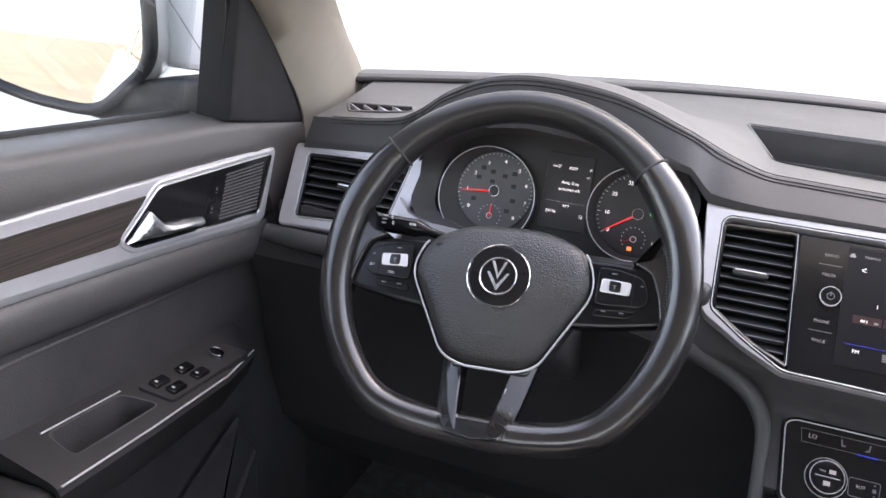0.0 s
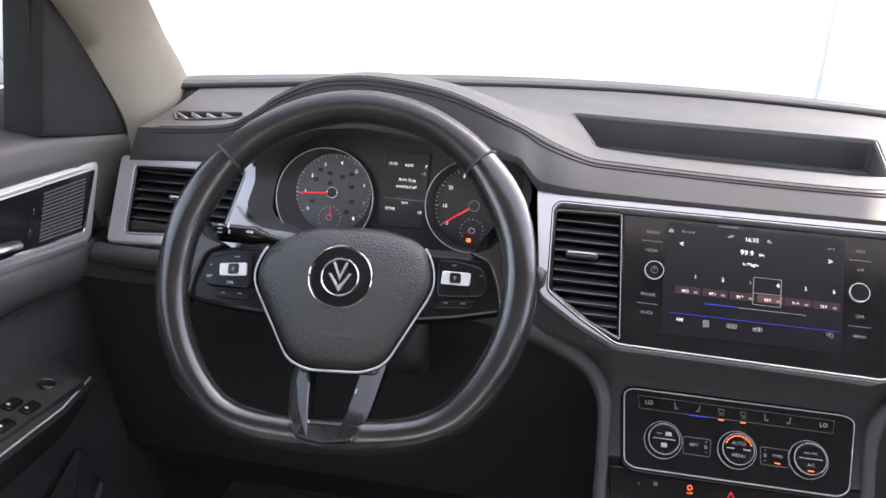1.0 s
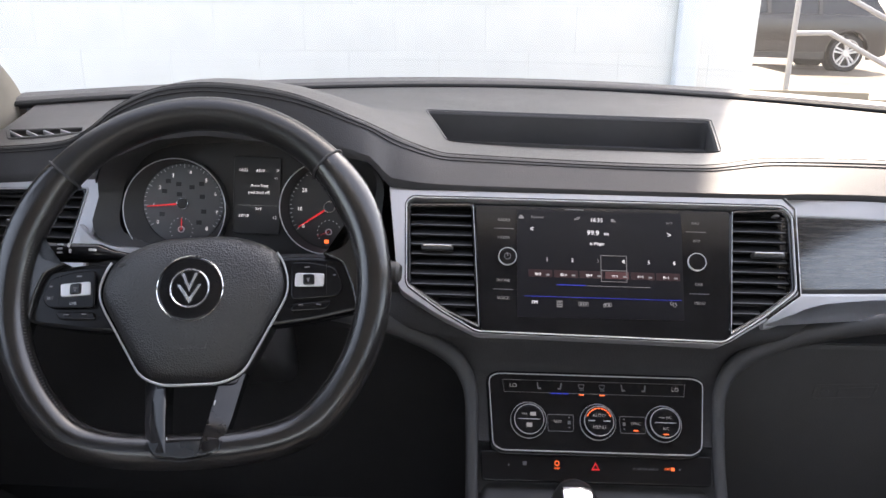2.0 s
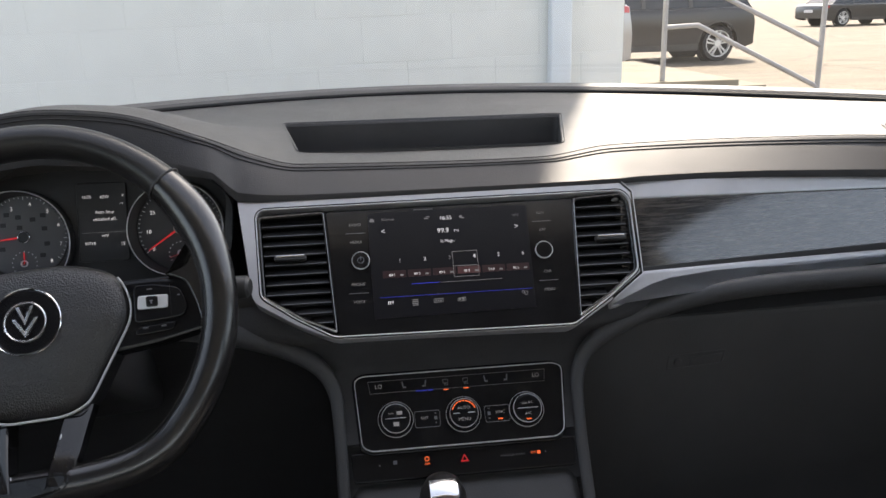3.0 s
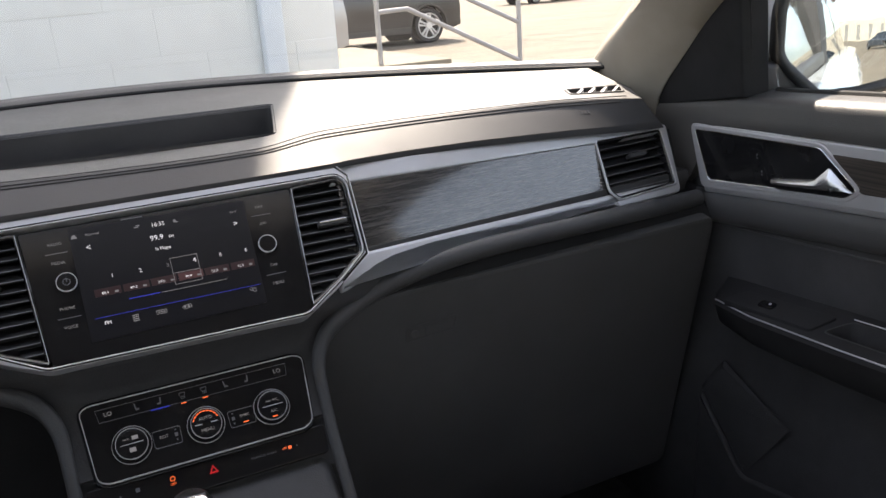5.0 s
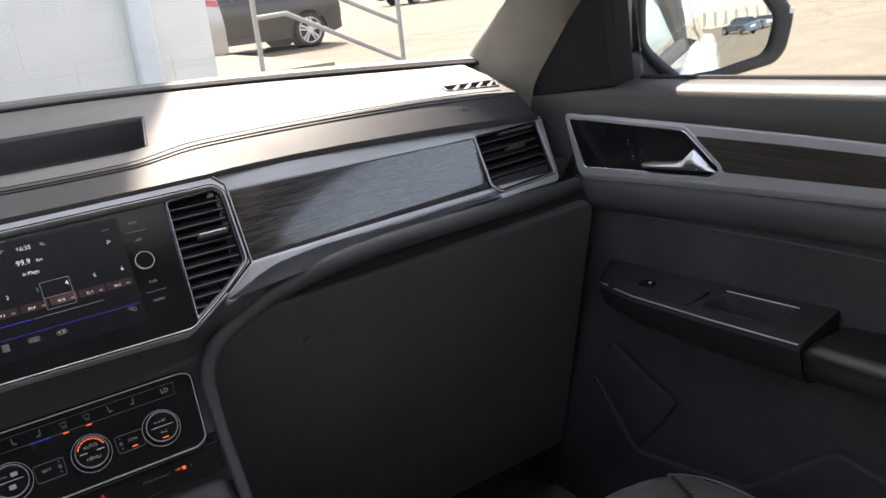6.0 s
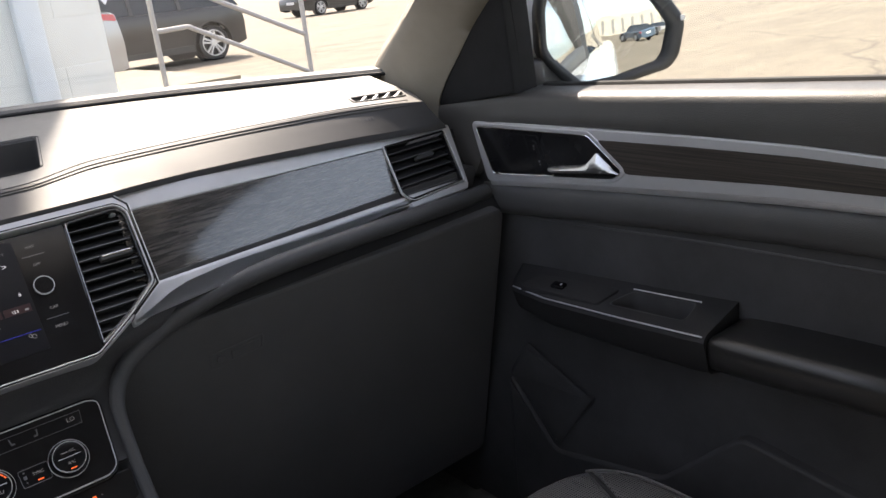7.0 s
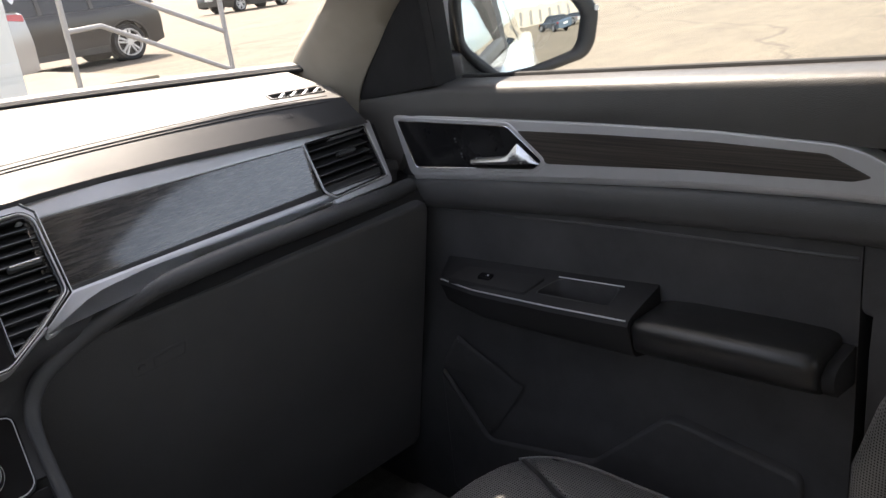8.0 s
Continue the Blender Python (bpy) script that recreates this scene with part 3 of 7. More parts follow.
part("veneer_inlay", bm, VENEER, dash, "glossy dark streaked veneer inlay")
VENT_R = [(0.585, 1.1095), (0.7085, 1.1085), (0.7025, 1.0365), (0.595, 1.034), (0.581, 1.046)]
VENT_L = [(-0.714, 1.109), (-0.568, 1.1175), (-0.583, 1.047), (-0.708, 1.0365)]
bm = bmesh.new()
slab(bm, rounded([(0.708, 1.1110), (0.7225, 1.1115), (0.7090, 1.0310), (0.7040, 1.0255), (0.590, 1.0260), (0.590, 1.0325), (0.7035, 1.0345), (0.7095, 1.1080)], 0.002, 2), -0.03, 0.0046, F_BAND_R, 0.0015)
part("vent_surround", bm, SILVER, dash, "satin silver vent surround")
bm = bmesh.new()
hoop(bm, rounded([(-0.737, 1.118), (-0.549, 1.129), (-0.561, 1.036), (-0.730, 1.024)], 0.007), rounded(VENT_L, 0.005), -0.03, 0.0045, F_BAND_L, 0.002)
part("vent_surround", bm, SILVER, dash, "satin silver vent surround")
bm = bmesh.new()
slab(bm, [(-0.568, 1.086), (-0.553, 1.071), (-0.535, 1.0645), (-0.50, 1.0625), (-0.45, 1.060), (-0.36, 1.054), (-0.225, 1.058), (-0.215, 1.046), (-0.36, 1.038), (-0.45, 1.046), (-0.50, 1.051), (-0.54, 1.053), (-0.566, 1.056)], -0.02, 0.004, F_LOWER, 0.002)
part("cluster_foot_strip", bm, SILVER, dash, "satin silver strip under the dials")


def span(poly, z):
    """Left and right edge of a polygon at the height z."""
    xs = []
    for i in range(len(poly)):
        (xa, za), (xb, zb) = poly[i - 1], poly[i]
        if (za - z) * (zb - z) < 0:
            xs.append(xa + (xb - xa) * (z - za) / (zb - za))
    return (min(xs), max(xs)) if len(xs) > 1 else (0, 0)


def air_vent(poly, f, slats, tab_x, tab_z, label, skew, flush=False):
    """An air outlet: chrome rim, dark well, slats and a chrome-tipped slider. skew: rise of the slats across it."""
    cx, cz = sum(p[0] for p in poly) / len(poly), sum(p[1] for p in poly) / len(poly)
    v = thing("air_vent", label, "air vent", "dashboard air vents", at=f(cx, cz))
    out = rounded(poly, 0.005)
    bm = bmesh.new()
    hoop(bm, shrunk(out, -0.0022 if flush else 0.0002), shrunk(out, 0.0016 if flush else 0.0032), -0.035, 0.0032 if flush else 0.0052, f, 0.0012)
    part("vent_frame", bm, GLOSS_BLACK, v)
    bm = bmesh.new()
    if flush:                                  # only a fine line on the side towards the display
        ends = sorted(poly, key=lambda p: abs(p[0]))[:2]
        tube(bm, [f(*p, 0.0042) for p in ends], 0.0004, n=5)
        part("edge_line", bm, SILVER, v, "fine bright edge line")
        low = sorted(poly, key=lambda p: p[1])[:3]
        bm = bmesh.new()
        tube(bm, [f(*p, 0.0030) for p in sorted(shrunk(low, 0.0), key=lambda p: abs(p[0]))], 0.0016, 0.0012, n=6)
        part("lower_edge", bm, LEVER_CHROME, v, "satin lower edge of the outlet")
    else:
        hoop(bm, shrunk(out, -0.0005), shrunk(out, 0.0004), 0.002, 0.0060, f, 0.0003)
        part("chrome_rim", bm, BRIGHT_LINE, v, "thin chrome rim")
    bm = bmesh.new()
    # near-black sheet at the back paints the duct's depth as shade
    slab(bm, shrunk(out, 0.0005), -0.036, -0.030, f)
    part("vent_well_shade", bm, DARK_HOLE, v)
    zs = [p[1] for p in poly]
    lo, hi = min(zs) + 0.006, max(zs) - 0.004
    pitch = (hi - lo) / slats
    for i in range(slats):                     # blades that slope back, each with a paler lip along its front edge
        z = lo + pitch * (i + 0.4)
        xa, xb = span(poly, z)
        if xb - xa < 0.015:
            continue
        xa, xb = xa + 0.0025, xb - 0.0025
        dz = skew * (xb - xa) / 2
        bm = bmesh.new()
        skin(bm, [[f(x, z + d + a, h) for a, h in ((pitch * 0.88, -0.013), (0.0012, -0.0045), (-0.0004, -0.0035), (-0.0010, -0.006), (pitch * 0.70, -0.015))] for x, d in ((xa, -dz), (xb, dz))], True, True, True)
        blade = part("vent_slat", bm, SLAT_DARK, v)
        bm = bmesh.new()
        skin(bm, [[f(x, z + d + a, h) for a, h in ((0.0007, -0.0044), (0.0006, -0.0030), (-0.0001, -0.0028), (-0.0004, -0.0038))] for x, d in ((xa, -dz), (xb, dz))], True, True, True)
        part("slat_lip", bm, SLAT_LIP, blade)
    bm = bmesh.new()
    slab(bm, rounded([(tab_x - 0.017, tab_z - 0.0022), (tab_x + 0.017, tab_z - 0.0022), (tab_x + 0.017, tab_z + 0.003), (tab_x - 0.017, tab_z + 0.003)], 0.002, 2), -0.006, 0.003, f, 0.001)
    part("vent_slider", bm, BLACK_PLASTIC, v)
    bm = bmesh.new()
    slab(bm, [(tab_x - 0.015, tab_z + 0.0004), (tab_x + 0.015, tab_z + 0.0004), (tab_x + 0.015, tab_z + 0.0022), (tab_x - 0.015, tab_z + 0.0022)], 0.002, 0.0036, f, 0.0003)
    part("slider_tip", bm, CHROME if tab_x < 0.62 else BLACK_PLASTIC, v, "bright slider tip")
    return v


VENT_CL = [(-0.2045, 1.1215), (-0.1350, 1.1235), (-0.1265, 1.0130), (-0.160, 1.0255), (-0.2005, 1.048)]
VENT_CR = [(0.1440, 1.1240), (0.1975, 1.1265), (0.2055, 1.1195), (0.2035, 1.052), (0.170, 1.0305), (0.1345, 1.0125)]
air_vent(VENT_CL, F_SCREEN, 11, -0.172, 1.083, "tall black air vent beside the display", 0.0, True)
air_vent(VENT_CR, F_SCREEN, 11, 0.181, 1.0850, "tall black air vent beside the display", 0.0, True)
air_vent(VENT_R, F_BAND_R, 6, 0.655, 1.083, "black air vent at the passenger door end", 0.0)
air_vent(VENT_L, F_BAND_L, 7, -0.645, 1.080, "black air vent at the driver door end", 0.03)


# ---- touchscreen unit ----
unit = thing("touchscreen_unit", "glossy black touchscreen radio showing the FM tuner", "car radio", at=F_SCREEN(0, 1.065))
bm = bmesh.new()
slab(bm, rounded([(-0.1325, 1.1245), (0.1425, 1.1255), (0.1330, 1.0085), (0.124, 1.0065), (-0.118, 1.0095), (-0.1245, 1.0105)], 0.003, 2), -0.02, 0.001, F_SCREEN, 0.0008)
part("front_glass", bm, PANEL_BLACK, unit, "glossy black front glass")
bm = bmesh.new()
slab(bm, [(-0.0875, 1.121), (0.0895, 1.1215), (0.0875, 1.0235), (-0.0865, 1.022)], 0.0008, 0.0014, F_SCREEN)
scr = part("display", bm, SCREEN_BLACK, unit, "dark lit display")
for kx in (-0.0975, 0.1030):
    bm = bmesh.new()
    slab(bm, circle(kx, 1.076, 0.0094, 32, F_SCREEN.squash), 0.0, 0.0050, F_SCREEN, 0.0008)
    kn = part("control_knob", bm, GLOSS_BLACK, unit, "black knob with a chrome ring")
    bm = bmesh.new()
    hoop(bm, circle(kx, 1.076, 0.0097, 32, F_SCREEN.squash), circle(kx, 1.076, 0.0090, 32, F_SCREEN.squash), 0.002, 0.0054, F_SCREEN, 0.0003)
    part("knob_ring", bm, BRIGHT_LINE, kn)
    if kx < 0:
        bm = bmesh.new()
        hoop(bm, circle(kx, 1.076, 0.0036, 20, F_SCREEN.squash), circle(kx, 1.076, 0.0030, 20, F_SCREEN.squash), 0.0050, 0.0054, F_SCREEN)
        slab(bm, [(kx - 0.0004, 1.076), (kx + 0.0004, 1.076), (kx + 0.0004, 1.0795), (kx - 0.0004, 1.0795)], 0.0050, 0.0054, F_SCREEN)
        part("power_mark", bm, DIM_PRINT, kn)
for w, z in (("RADIO", 1.1105), ("MEDIA", 1.094), ("PHONE", 1.0545), ("VOICE", 1.0385)):
    lettering(w, -0.1015, z, 0.0030, F_SCREEN, GLOW_DIM, unit, 0.0013)
for w, z in (("NAV", 1.1125), ("APP", 1.096), ("CAR", 1.056), ("MENU", 1.039)):
    lettering(w, 0.1045, z, 0.0030, F_SCREEN, GLOW_DIM, unit, 0.0013)
bars([(-0.1015, 1.1025, 0.021, 0.0005), (-0.1015, 1.0465, 0.021, 0.0005), (0.1045, 1.1045, 0.021, 0.0005), (0.1045, 1.0475, 0.021, 0.0005)], F_SCREEN, DIM_PRINT, unit, "button_line", 0.001, 0.0013)
H = 0.0017
for w, x, z, s, m in (("16:35", -0.002, 1.1125, 0.0044, GLOW_WHITE), ("99.9", -0.006, 1.1005, 0.0054, GLOW_WHITE), ("FM", 0.0085, 1.0995, 0.0030, GLOW_WHITE),
                      ("Is Magic", -0.002, 1.0905, 0.0034, GLOW_WHITE), ("Normal", -0.0655, 1.1140, 0.0030, GLOW_DIM), ("94\u00b0F", 0.076, 1.1115, 0.0028, GLOW_DIM), ("<", -0.0715, 1.1025, 0.0060, GLOW_WHITE),
                      (">", 0.0755, 1.1005, 0.0060, GLOW_WHITE), ("FM", -0.0685, 1.0355, 0.0036, GLOW_WHITE)):
    lettering(w, x, z, s, F_SCREEN, m, scr, H)
for i, (num, fr) in enumerate((("1", "88.5"), ("2", "89.3"), ("3", "89.9"), ("4", "99.9"), ("5", "91.9"), ("6", "92.5"))):
    x0 = -0.0630 + 0.0270 * i
    lit = i == 3
    bars([(x0 + 0.0005, 1.0620, 0.0250, 0.0066)], F_SCREEN, GLOW_ROSE_LIT if lit else GLOW_ROSE, scr, "preset_tile", 0.001, 0.0016)
    lettering(num, x0 + 0.0075, 1.0745, 0.0048 if lit else 0.0040, F_SCREEN, GLOW_DIM if i == 2 else GLOW_WHITE, scr, H)
    lettering(fr, x0 - 0.002, 1.0610, 0.0027, F_SCREEN, GLOW_WHITE, scr, H + 0.0003)
    bars([(x0 + 0.0085, 1.0608, 0.0035, 0.0016)], F_SCREEN, GLOW_DIM, scr, "preset_unit", 0.001, 0.0019)
x4 = 0.0150
bm = bmesh.new()
hoop(bm, [(x4 - 0.0135, 1.0560), (x4 + 0.0140, 1.0560), (x4 + 0.0140, 1.0800), (x4 - 0.0135, 1.0800)], [(x4 - 0.0131, 1.0563), (x4 + 0.0136, 1.0563), (x4 + 0.0136, 1.0797), (x4 - 0.0131, 1.0797)], 0.001, 0.0022, F_SCREEN)
part("preset_frame", bm, GLOW_DIM, scr, smooth=0)
bars([(0.003, 1.0410, 0.165, 0.0003), (-0.030, 1.0520, 0.030, 0.0006)], F_SCREEN, GLOW_BLUE, scr, "blue_line", 0.001, 0.0017)
bars([(0.020, 1.0518, 0.066, 0.0003), (x4, 1.0662, 0.026, 0.0004)], F_SCREEN, GLOW_DIM, scr, "grey_line", 0.001, 0.0019)
bars([(-0.0425, 1.0372, 0.0062, 0.0007), (-0.0425, 1.0356, 0.0062, 0.0007), (-0.0425, 1.0340, 0.0062, 0.0007), (-0.0425, 1.0324, 0.0062, 0.0007), (-0.0830, 1.1132, 0.0052, 0.0018), (-0.0830, 1.1148, 0.0030, 0.0014),
      (-0.0235, 1.1132, 0.0046, 0.0010), (-0.0215, 1.1146, 0.0040, 0.0008), (0.0150, 1.1130, 0.0028, 0.0024), (0.0170, 1.1118, 0.0030, 0.0008)], F_SCREEN, GLOW_DIM, scr, "screen_icon", 0.001, 0.0017)
for outer in (rounded([(-0.0225, 1.0370), (-0.0125, 1.0370), (-0.0125, 1.0335), (-0.0225, 1.0335)], 0.0005, 2), rounded([(0.0030, 1.0360), (0.0115, 1.0372), (0.0125, 1.0338), (0.0030, 1.0330)], 0.001, 2),
                     circle(0.0748, 1.0382, 0.0016, 14), circle(0.0780, 1.0370, 0.0020, 14)):
    bm = bmesh.new()
    hoop(bm, outer, shrunk(outer, 0.0004), 0.001, 0.0017, F_SCREEN)
    part("screen_icon", bm, GLOW_DIM, scr, smooth=0)
bars([(-0.0200, 1.0352, 0.0016, 0.0012), (-0.0175, 1.0352, 0.0016, 0.0012), (-0.0150, 1.0352, 0.0016, 0.0012), (0.0055, 1.0350, 0.0020, 0.0016), (0.0092, 1.0352, 0.0020, 0.0020)], F_SCREEN, GLOW_DIM, scr, "screen_icon", 0.001, 0.0017)
bars([(-0.026, 1.1222, 0.021, 0.0007)], F_SCREEN, DIM_PRINT, unit, "slot_line", 0.0008, 0.0014)


# ---- climate panel ----
climate = thing("climate_panel", "gloss black climate control panel with three dials", "climate control", at=F_CLIMATE(0, 0.92))
C_OUT = rounded([(-0.1125, 0.9490), (-0.104, 0.9525), (0.108, 0.9525), (0.1175, 0.9490), (0.1105, 0.8945), (0.101, 0.8895), (-0.098, 0.8895), (-0.1075, 0.8935)], 0.004, 2)
bm = bmesh.new()
slab(bm, shrunk(C_OUT, -0.003), -0.03, -0.002, F_CLIMATE, 0.002)
part("panel_base", bm, PANEL_BLACK, climate)
bm = bmesh.new()
slab(bm, C_OUT, -0.01, 0.001, F_CLIMATE, 0.0008)
face = part("panel_face", bm, PANEL_BLACK, climate)
bm = bmesh.new()
hoop(bm, shrunk(C_OUT, -0.0004), shrunk(C_OUT, 0.0005), -0.002, 0.0018, F_CLIMATE, 0.0003)
part("chrome_outline", bm, BRIGHT_LINE, climate, "thin chrome outline")
for i, kx in enumerate((-0.0705, 0.0025, 0.0715)):
    bm = bmesh.new()
    slab(bm, circle(kx, 0.9138, 0.0190, 40, F_CLIMATE.squash), 0, 0.004, F_CLIMATE, 0.0015)
    kn = part("climate_dial", bm, PANEL_BLACK, climate, "black dial with a chrome ring")
    bm = bmesh.new()
    hoop(bm, circle(kx, 0.9138, 0.0190, 40, F_CLIMATE.squash), circle(kx, 0.9138, 0.0186, 40, F_CLIMATE.squash), 0.0005, 0.0046, F_CLIMATE, 0.0003)
    part("outer_ring", bm, BRIGHT_LINE, kn)
    bm = bmesh.new()
    slab(bm, circle(kx, 0.9138, 0.0152, 40, F_CLIMATE.squash), 0.003, 0.011, F_CLIMATE, 0.0015)
    part("dial_cap", bm, PANEL_BLACK, kn)
    bm = bmesh.new()
    hoop(bm, circle(kx, 0.9138, 0.0155, 40, F_CLIMATE.squash), circle(kx, 0.9138, 0.0150, 40, F_CLIMATE.squash), 0.008, 0.0116, F_CLIMATE, 0.0004)
    part("chrome_ring", bm, BRIGHT_LINE, kn)
    bars([(kx, 0.9138, 0.022, 0.0005)] if i != 1 else [(kx - 0.008, 0.9138, 0.007, 0.0007), (kx + 0.008, 0.9138, 0.007, 0.0007)], F_CLIMATE, PRINT, kn, "dial_line", 0.0108, 0.0114)
    if i == 1:
        lettering("AUTO", kx, 0.9180, 0.0034, F_CLIMATE, GLOW_DIM, kn, 0.0114)
        lettering("MENU", kx, 0.9085, 0.0034, F_CLIMATE, GLOW_DIM, kn, 0.0114)
        bm = bmesh.new()
        for k in range(9):
            a0, a1 = radians(160 - 16 * k), radians(160 - 16 * k - 12)
            slab(bm, [(kx + r * math.cos(a), 0.9138 + r * math.sin(a) * F_CLIMATE.squash) for r, a in ((0.0136, a0), (0.0136, a1), (0.0124, a1), (0.0124, a0))], 0.0105, 0.0114, F_CLIMATE)
        part("fan_bar", bm, GLOW_ORANGE, kn, "orange lit fan bar", smooth=0)
    elif i == 2:
        lettering("max A/C", kx, 0.9180, 0.0026, F_CLIMATE, GLOW_DIM, kn, 0.0114)
        lettering("A/C", kx, 0.9090, 0.0030, F_CLIMATE, GLOW_DIM, kn, 0.0114)
    else:
        lettering("max", kx - 0.005, 0.9180, 0.0024, F_CLIMATE, GLOW_DIM, kn, 0.0114)
        bars([(kx + 0.004, 0.9180, 0.006, 0.003), (kx, 0.9090, 0.006, 0.0034)], F_CLIMATE, GLOW_DIM, kn, "defrost_icon", 0.0105, 0.0113)
for x, w in ((-0.0365, "REST"), (0.0395, "SYNC")):
    bm = bmesh.new()
    k = 1 if x > 0 else -1
    q = rounded([(x - 0.0140, 0.9195), (x + 0.0140, 0.9195), (x + 0.0135, 0.9055), (x - 0.0135, 0.9055)], 0.002, 2)
    hoop(bm, q, shrunk(q, 0.0005), 0.0, 0.0016, F_CLIMATE)
    part("climate_button", bm, DIM_PRINT, climate, "outlined touch button")
    lettering(w, x + k * 0.003, 0.9135, 0.0028, F_CLIMATE, GLOW_DIM, climate, 0.0016)
    bars([(x - k * 0.009, 0.9130, 0.003, 0.0028), (x - k * 0.009, 0.9170, 0.0015, 0.0010), (x - k * 0.009, 0.9090, 0.0015, 0.0010)], F_CLIMATE, DIM_PRINT, climate, "fan_mark", 0.0008, 0.0014)
for x in (-0.0865, 0.0870):
    lettering("LO", x, 0.9425, 0.0044, F_CLIMATE, GLOW_DIM, climate, 0.0016)
for x, turn in ((-0.0590, 1), (-0.0365, -1), (0.0310, 1), (0.0535, -1)):      # small seats: backrest and cushion
    bm = bmesh.new()
    slab(bm, [(x + turn * a, 0.9425 + b) for a, b in ((-0.0022, 0.0030), (-0.0010, 0.0032), (-0.0002, -0.0010), (0.0024, -0.0012), (0.0024, -0.0024), (-0.0012, -0.0024))], 0.0008, 0.0014, F_CLIMATE)
    part("seat_icon", bm, DIM_PRINT, climate, smooth=0)
for x in (-0.0135, 0.0085):                    # windscreen outlines with air strokes
    bm = bmesh.new()
    q = rounded([(x - 0.0034, 0.9450), (x + 0.0034, 0.9450), (x + 0.0024, 0.9414), (x - 0.0024, 0.9414)], 0.001, 2)
    hoop(bm, q, shrunk(q, 0.0005), 0.0008, 0.0014, F_CLIMATE)
    part("window_icon", bm, DIM_PRINT, climate, smooth=0)
    bars([(x - 0.0012, 0.9404, 0.0006, 0.0018), (x + 0.0004, 0.9404, 0.0006, 0.0018), (x + 0.0020, 0.9404, 0.0006, 0.0018)], F_CLIMATE, DIM_PRINT, climate, "air_stroke", 0.0008, 0.0014)
bars([(-0.0435, 0.9368, 0.0055, 0.0010), (-0.0370, 0.9368, 0.0055, 0.0010), (-0.0305, 0.9368, 0.0055, 0.0010)], F_CLIMATE, GLOW_BLUE, climate, "blue_lamp", 0.0008, 0.0014)
bars([(-0.0135, 0.9362, 0.0055, 0.0009), (0.0085, 0.9362, 0.0055, 0.0009), (0.0425, 0.9080, 0.0055, 0.0009)], F_CLIMATE, GLOW_ORANGE, climate, "orange_lamp", 0.0008, 0.0014)
bars([(0.0715, 0.9045, 0.0055, 0.0009)], F_CLIMATE, GLOW_ORANGE, climate, "orange_lamp", 0.0105, 0.0113)
bm = bmesh.new()
q = [(-0.098, 0.9475), (0.098, 0.9475), (0.096, 0.9370), (-0.096, 0.9370)]
hoop(bm, q, shrunk(q, 0.0003), 0.0008, 0.0014, F_CLIMATE)
part("upper_outline", bm, DIM_PRINT, climate, smooth=0)

# row of small switches below it
F_SWITCH = plane(0.048, 0.876, 0.80)
row = thing("switch_row", "black strip of small lit console switches", "switch panel", at=F_SWITCH(0, 0.874))
bm = bmesh.new()
slab(bm, rounded([(-0.120, 0.8855), (0.122, 0.8855), (0.120, 0.862), (-0.118, 0.862)], 0.003, 2), -0.02, 0.0, F_SWITCH, 0.001)
part("strip", bm, PANEL_BLACK, row)
lettering("OFF", -0.0402, 0.8725, 0.0024, F_SWITCH, GLOW_ORANGE, row, 0.0006)
bm = bmesh.new()
hoop(bm, circle(-0.0402, 0.8768, 0.0026, 16, F_SWITCH.squash), circle(-0.0402, 0.8768, 0.0018, 16, F_SWITCH.squash), 0, 0.0006, F_SWITCH)
part("start_stop_mark", bm, GLOW_ORANGE, row, smooth=0)
bm = bmesh.new()
hoop(bm, [(-0.0045, 0.8720), (0.0045, 0.8720), (0.0, 0.8785)], [(-0.0026, 0.8731), (0.0026, 0.8731), (0.0, 0.8768)], 0, 0.0006, F_SWITCH)
part("hazard_mark", bm, GLOW_RED, row, smooth=0)
lettering("PASSENGER AIRBAG", 0.0520, 0.8740, 0.0021, F_SWITCH, DIM_PRINT, row, 0.0006)
lettering("OFF", 0.0745, 0.8745, 0.0023, F_SWITCH, GLOW_ORANGE, row, 0.0006)
bars([(0.0805, 0.8745, 0.0035, 0.0026)], F_SWITCH, GLOW_ORANGE, row, "airbag_mark", 0, 0.0006)
bars([(-0.0740, 0.8760, 0.004, 0.0030), (-0.0905, 0.8745, 0.0015, 0.0015), (0.0880, 0.8745, 0.0012, 0.0012)], F_SWITCH, DIM_PRINT, row, "small_mark", 0, 0.0006)


# ---- instrument cluster ----
cluster = thing("instrument_cluster", "instrument cluster with two round dials and a lit display", "instrument cluster", at=F_DIALS(-0.38, 1.105))
LIP = [(-0.548, 1.128), (-0.53, 1.158), (-0.47, 1.184), (-0.42, 1.190), (-0.32, 1.182), (-0.247, 1.166), (-0.230, 1.141), (-0.238, 1.075), (-0.28, 1.052), (-0.40, 1.046), (-0.50, 1.052), (-0.556, 1.070)]
bm = bmesh.new()
lip = rounded(LIP, 0.02, 3)
back = [(-0.39 + (x + 0.39) * (0.93 if x > -0.39 else 0.86), 1.105 + (z - 1.105) * 0.93) for x, z in lip]
skin(bm, [[(x, interp(LOW_Y, x) + 0.004 if z > 1.1 else 0.165, z + 0.002) for x, z in lip], [F_DIALS(x, z, 0.012) for x, z in back], [F_DIALS(x, z, -0.004) for x, z in back]])
part("shroud", bm, PAD_LOW, cluster, "black hood lining")
bm = bmesh.new()
slab(bm, [(-0.39 + (x + 0.39) * 0.97, 1.105 + (z - 1.105) * 0.97) for x, z in lip], -0.012, -0.001, F_DIALS)
part("cluster_face", bm, DIAL_DARK, cluster)


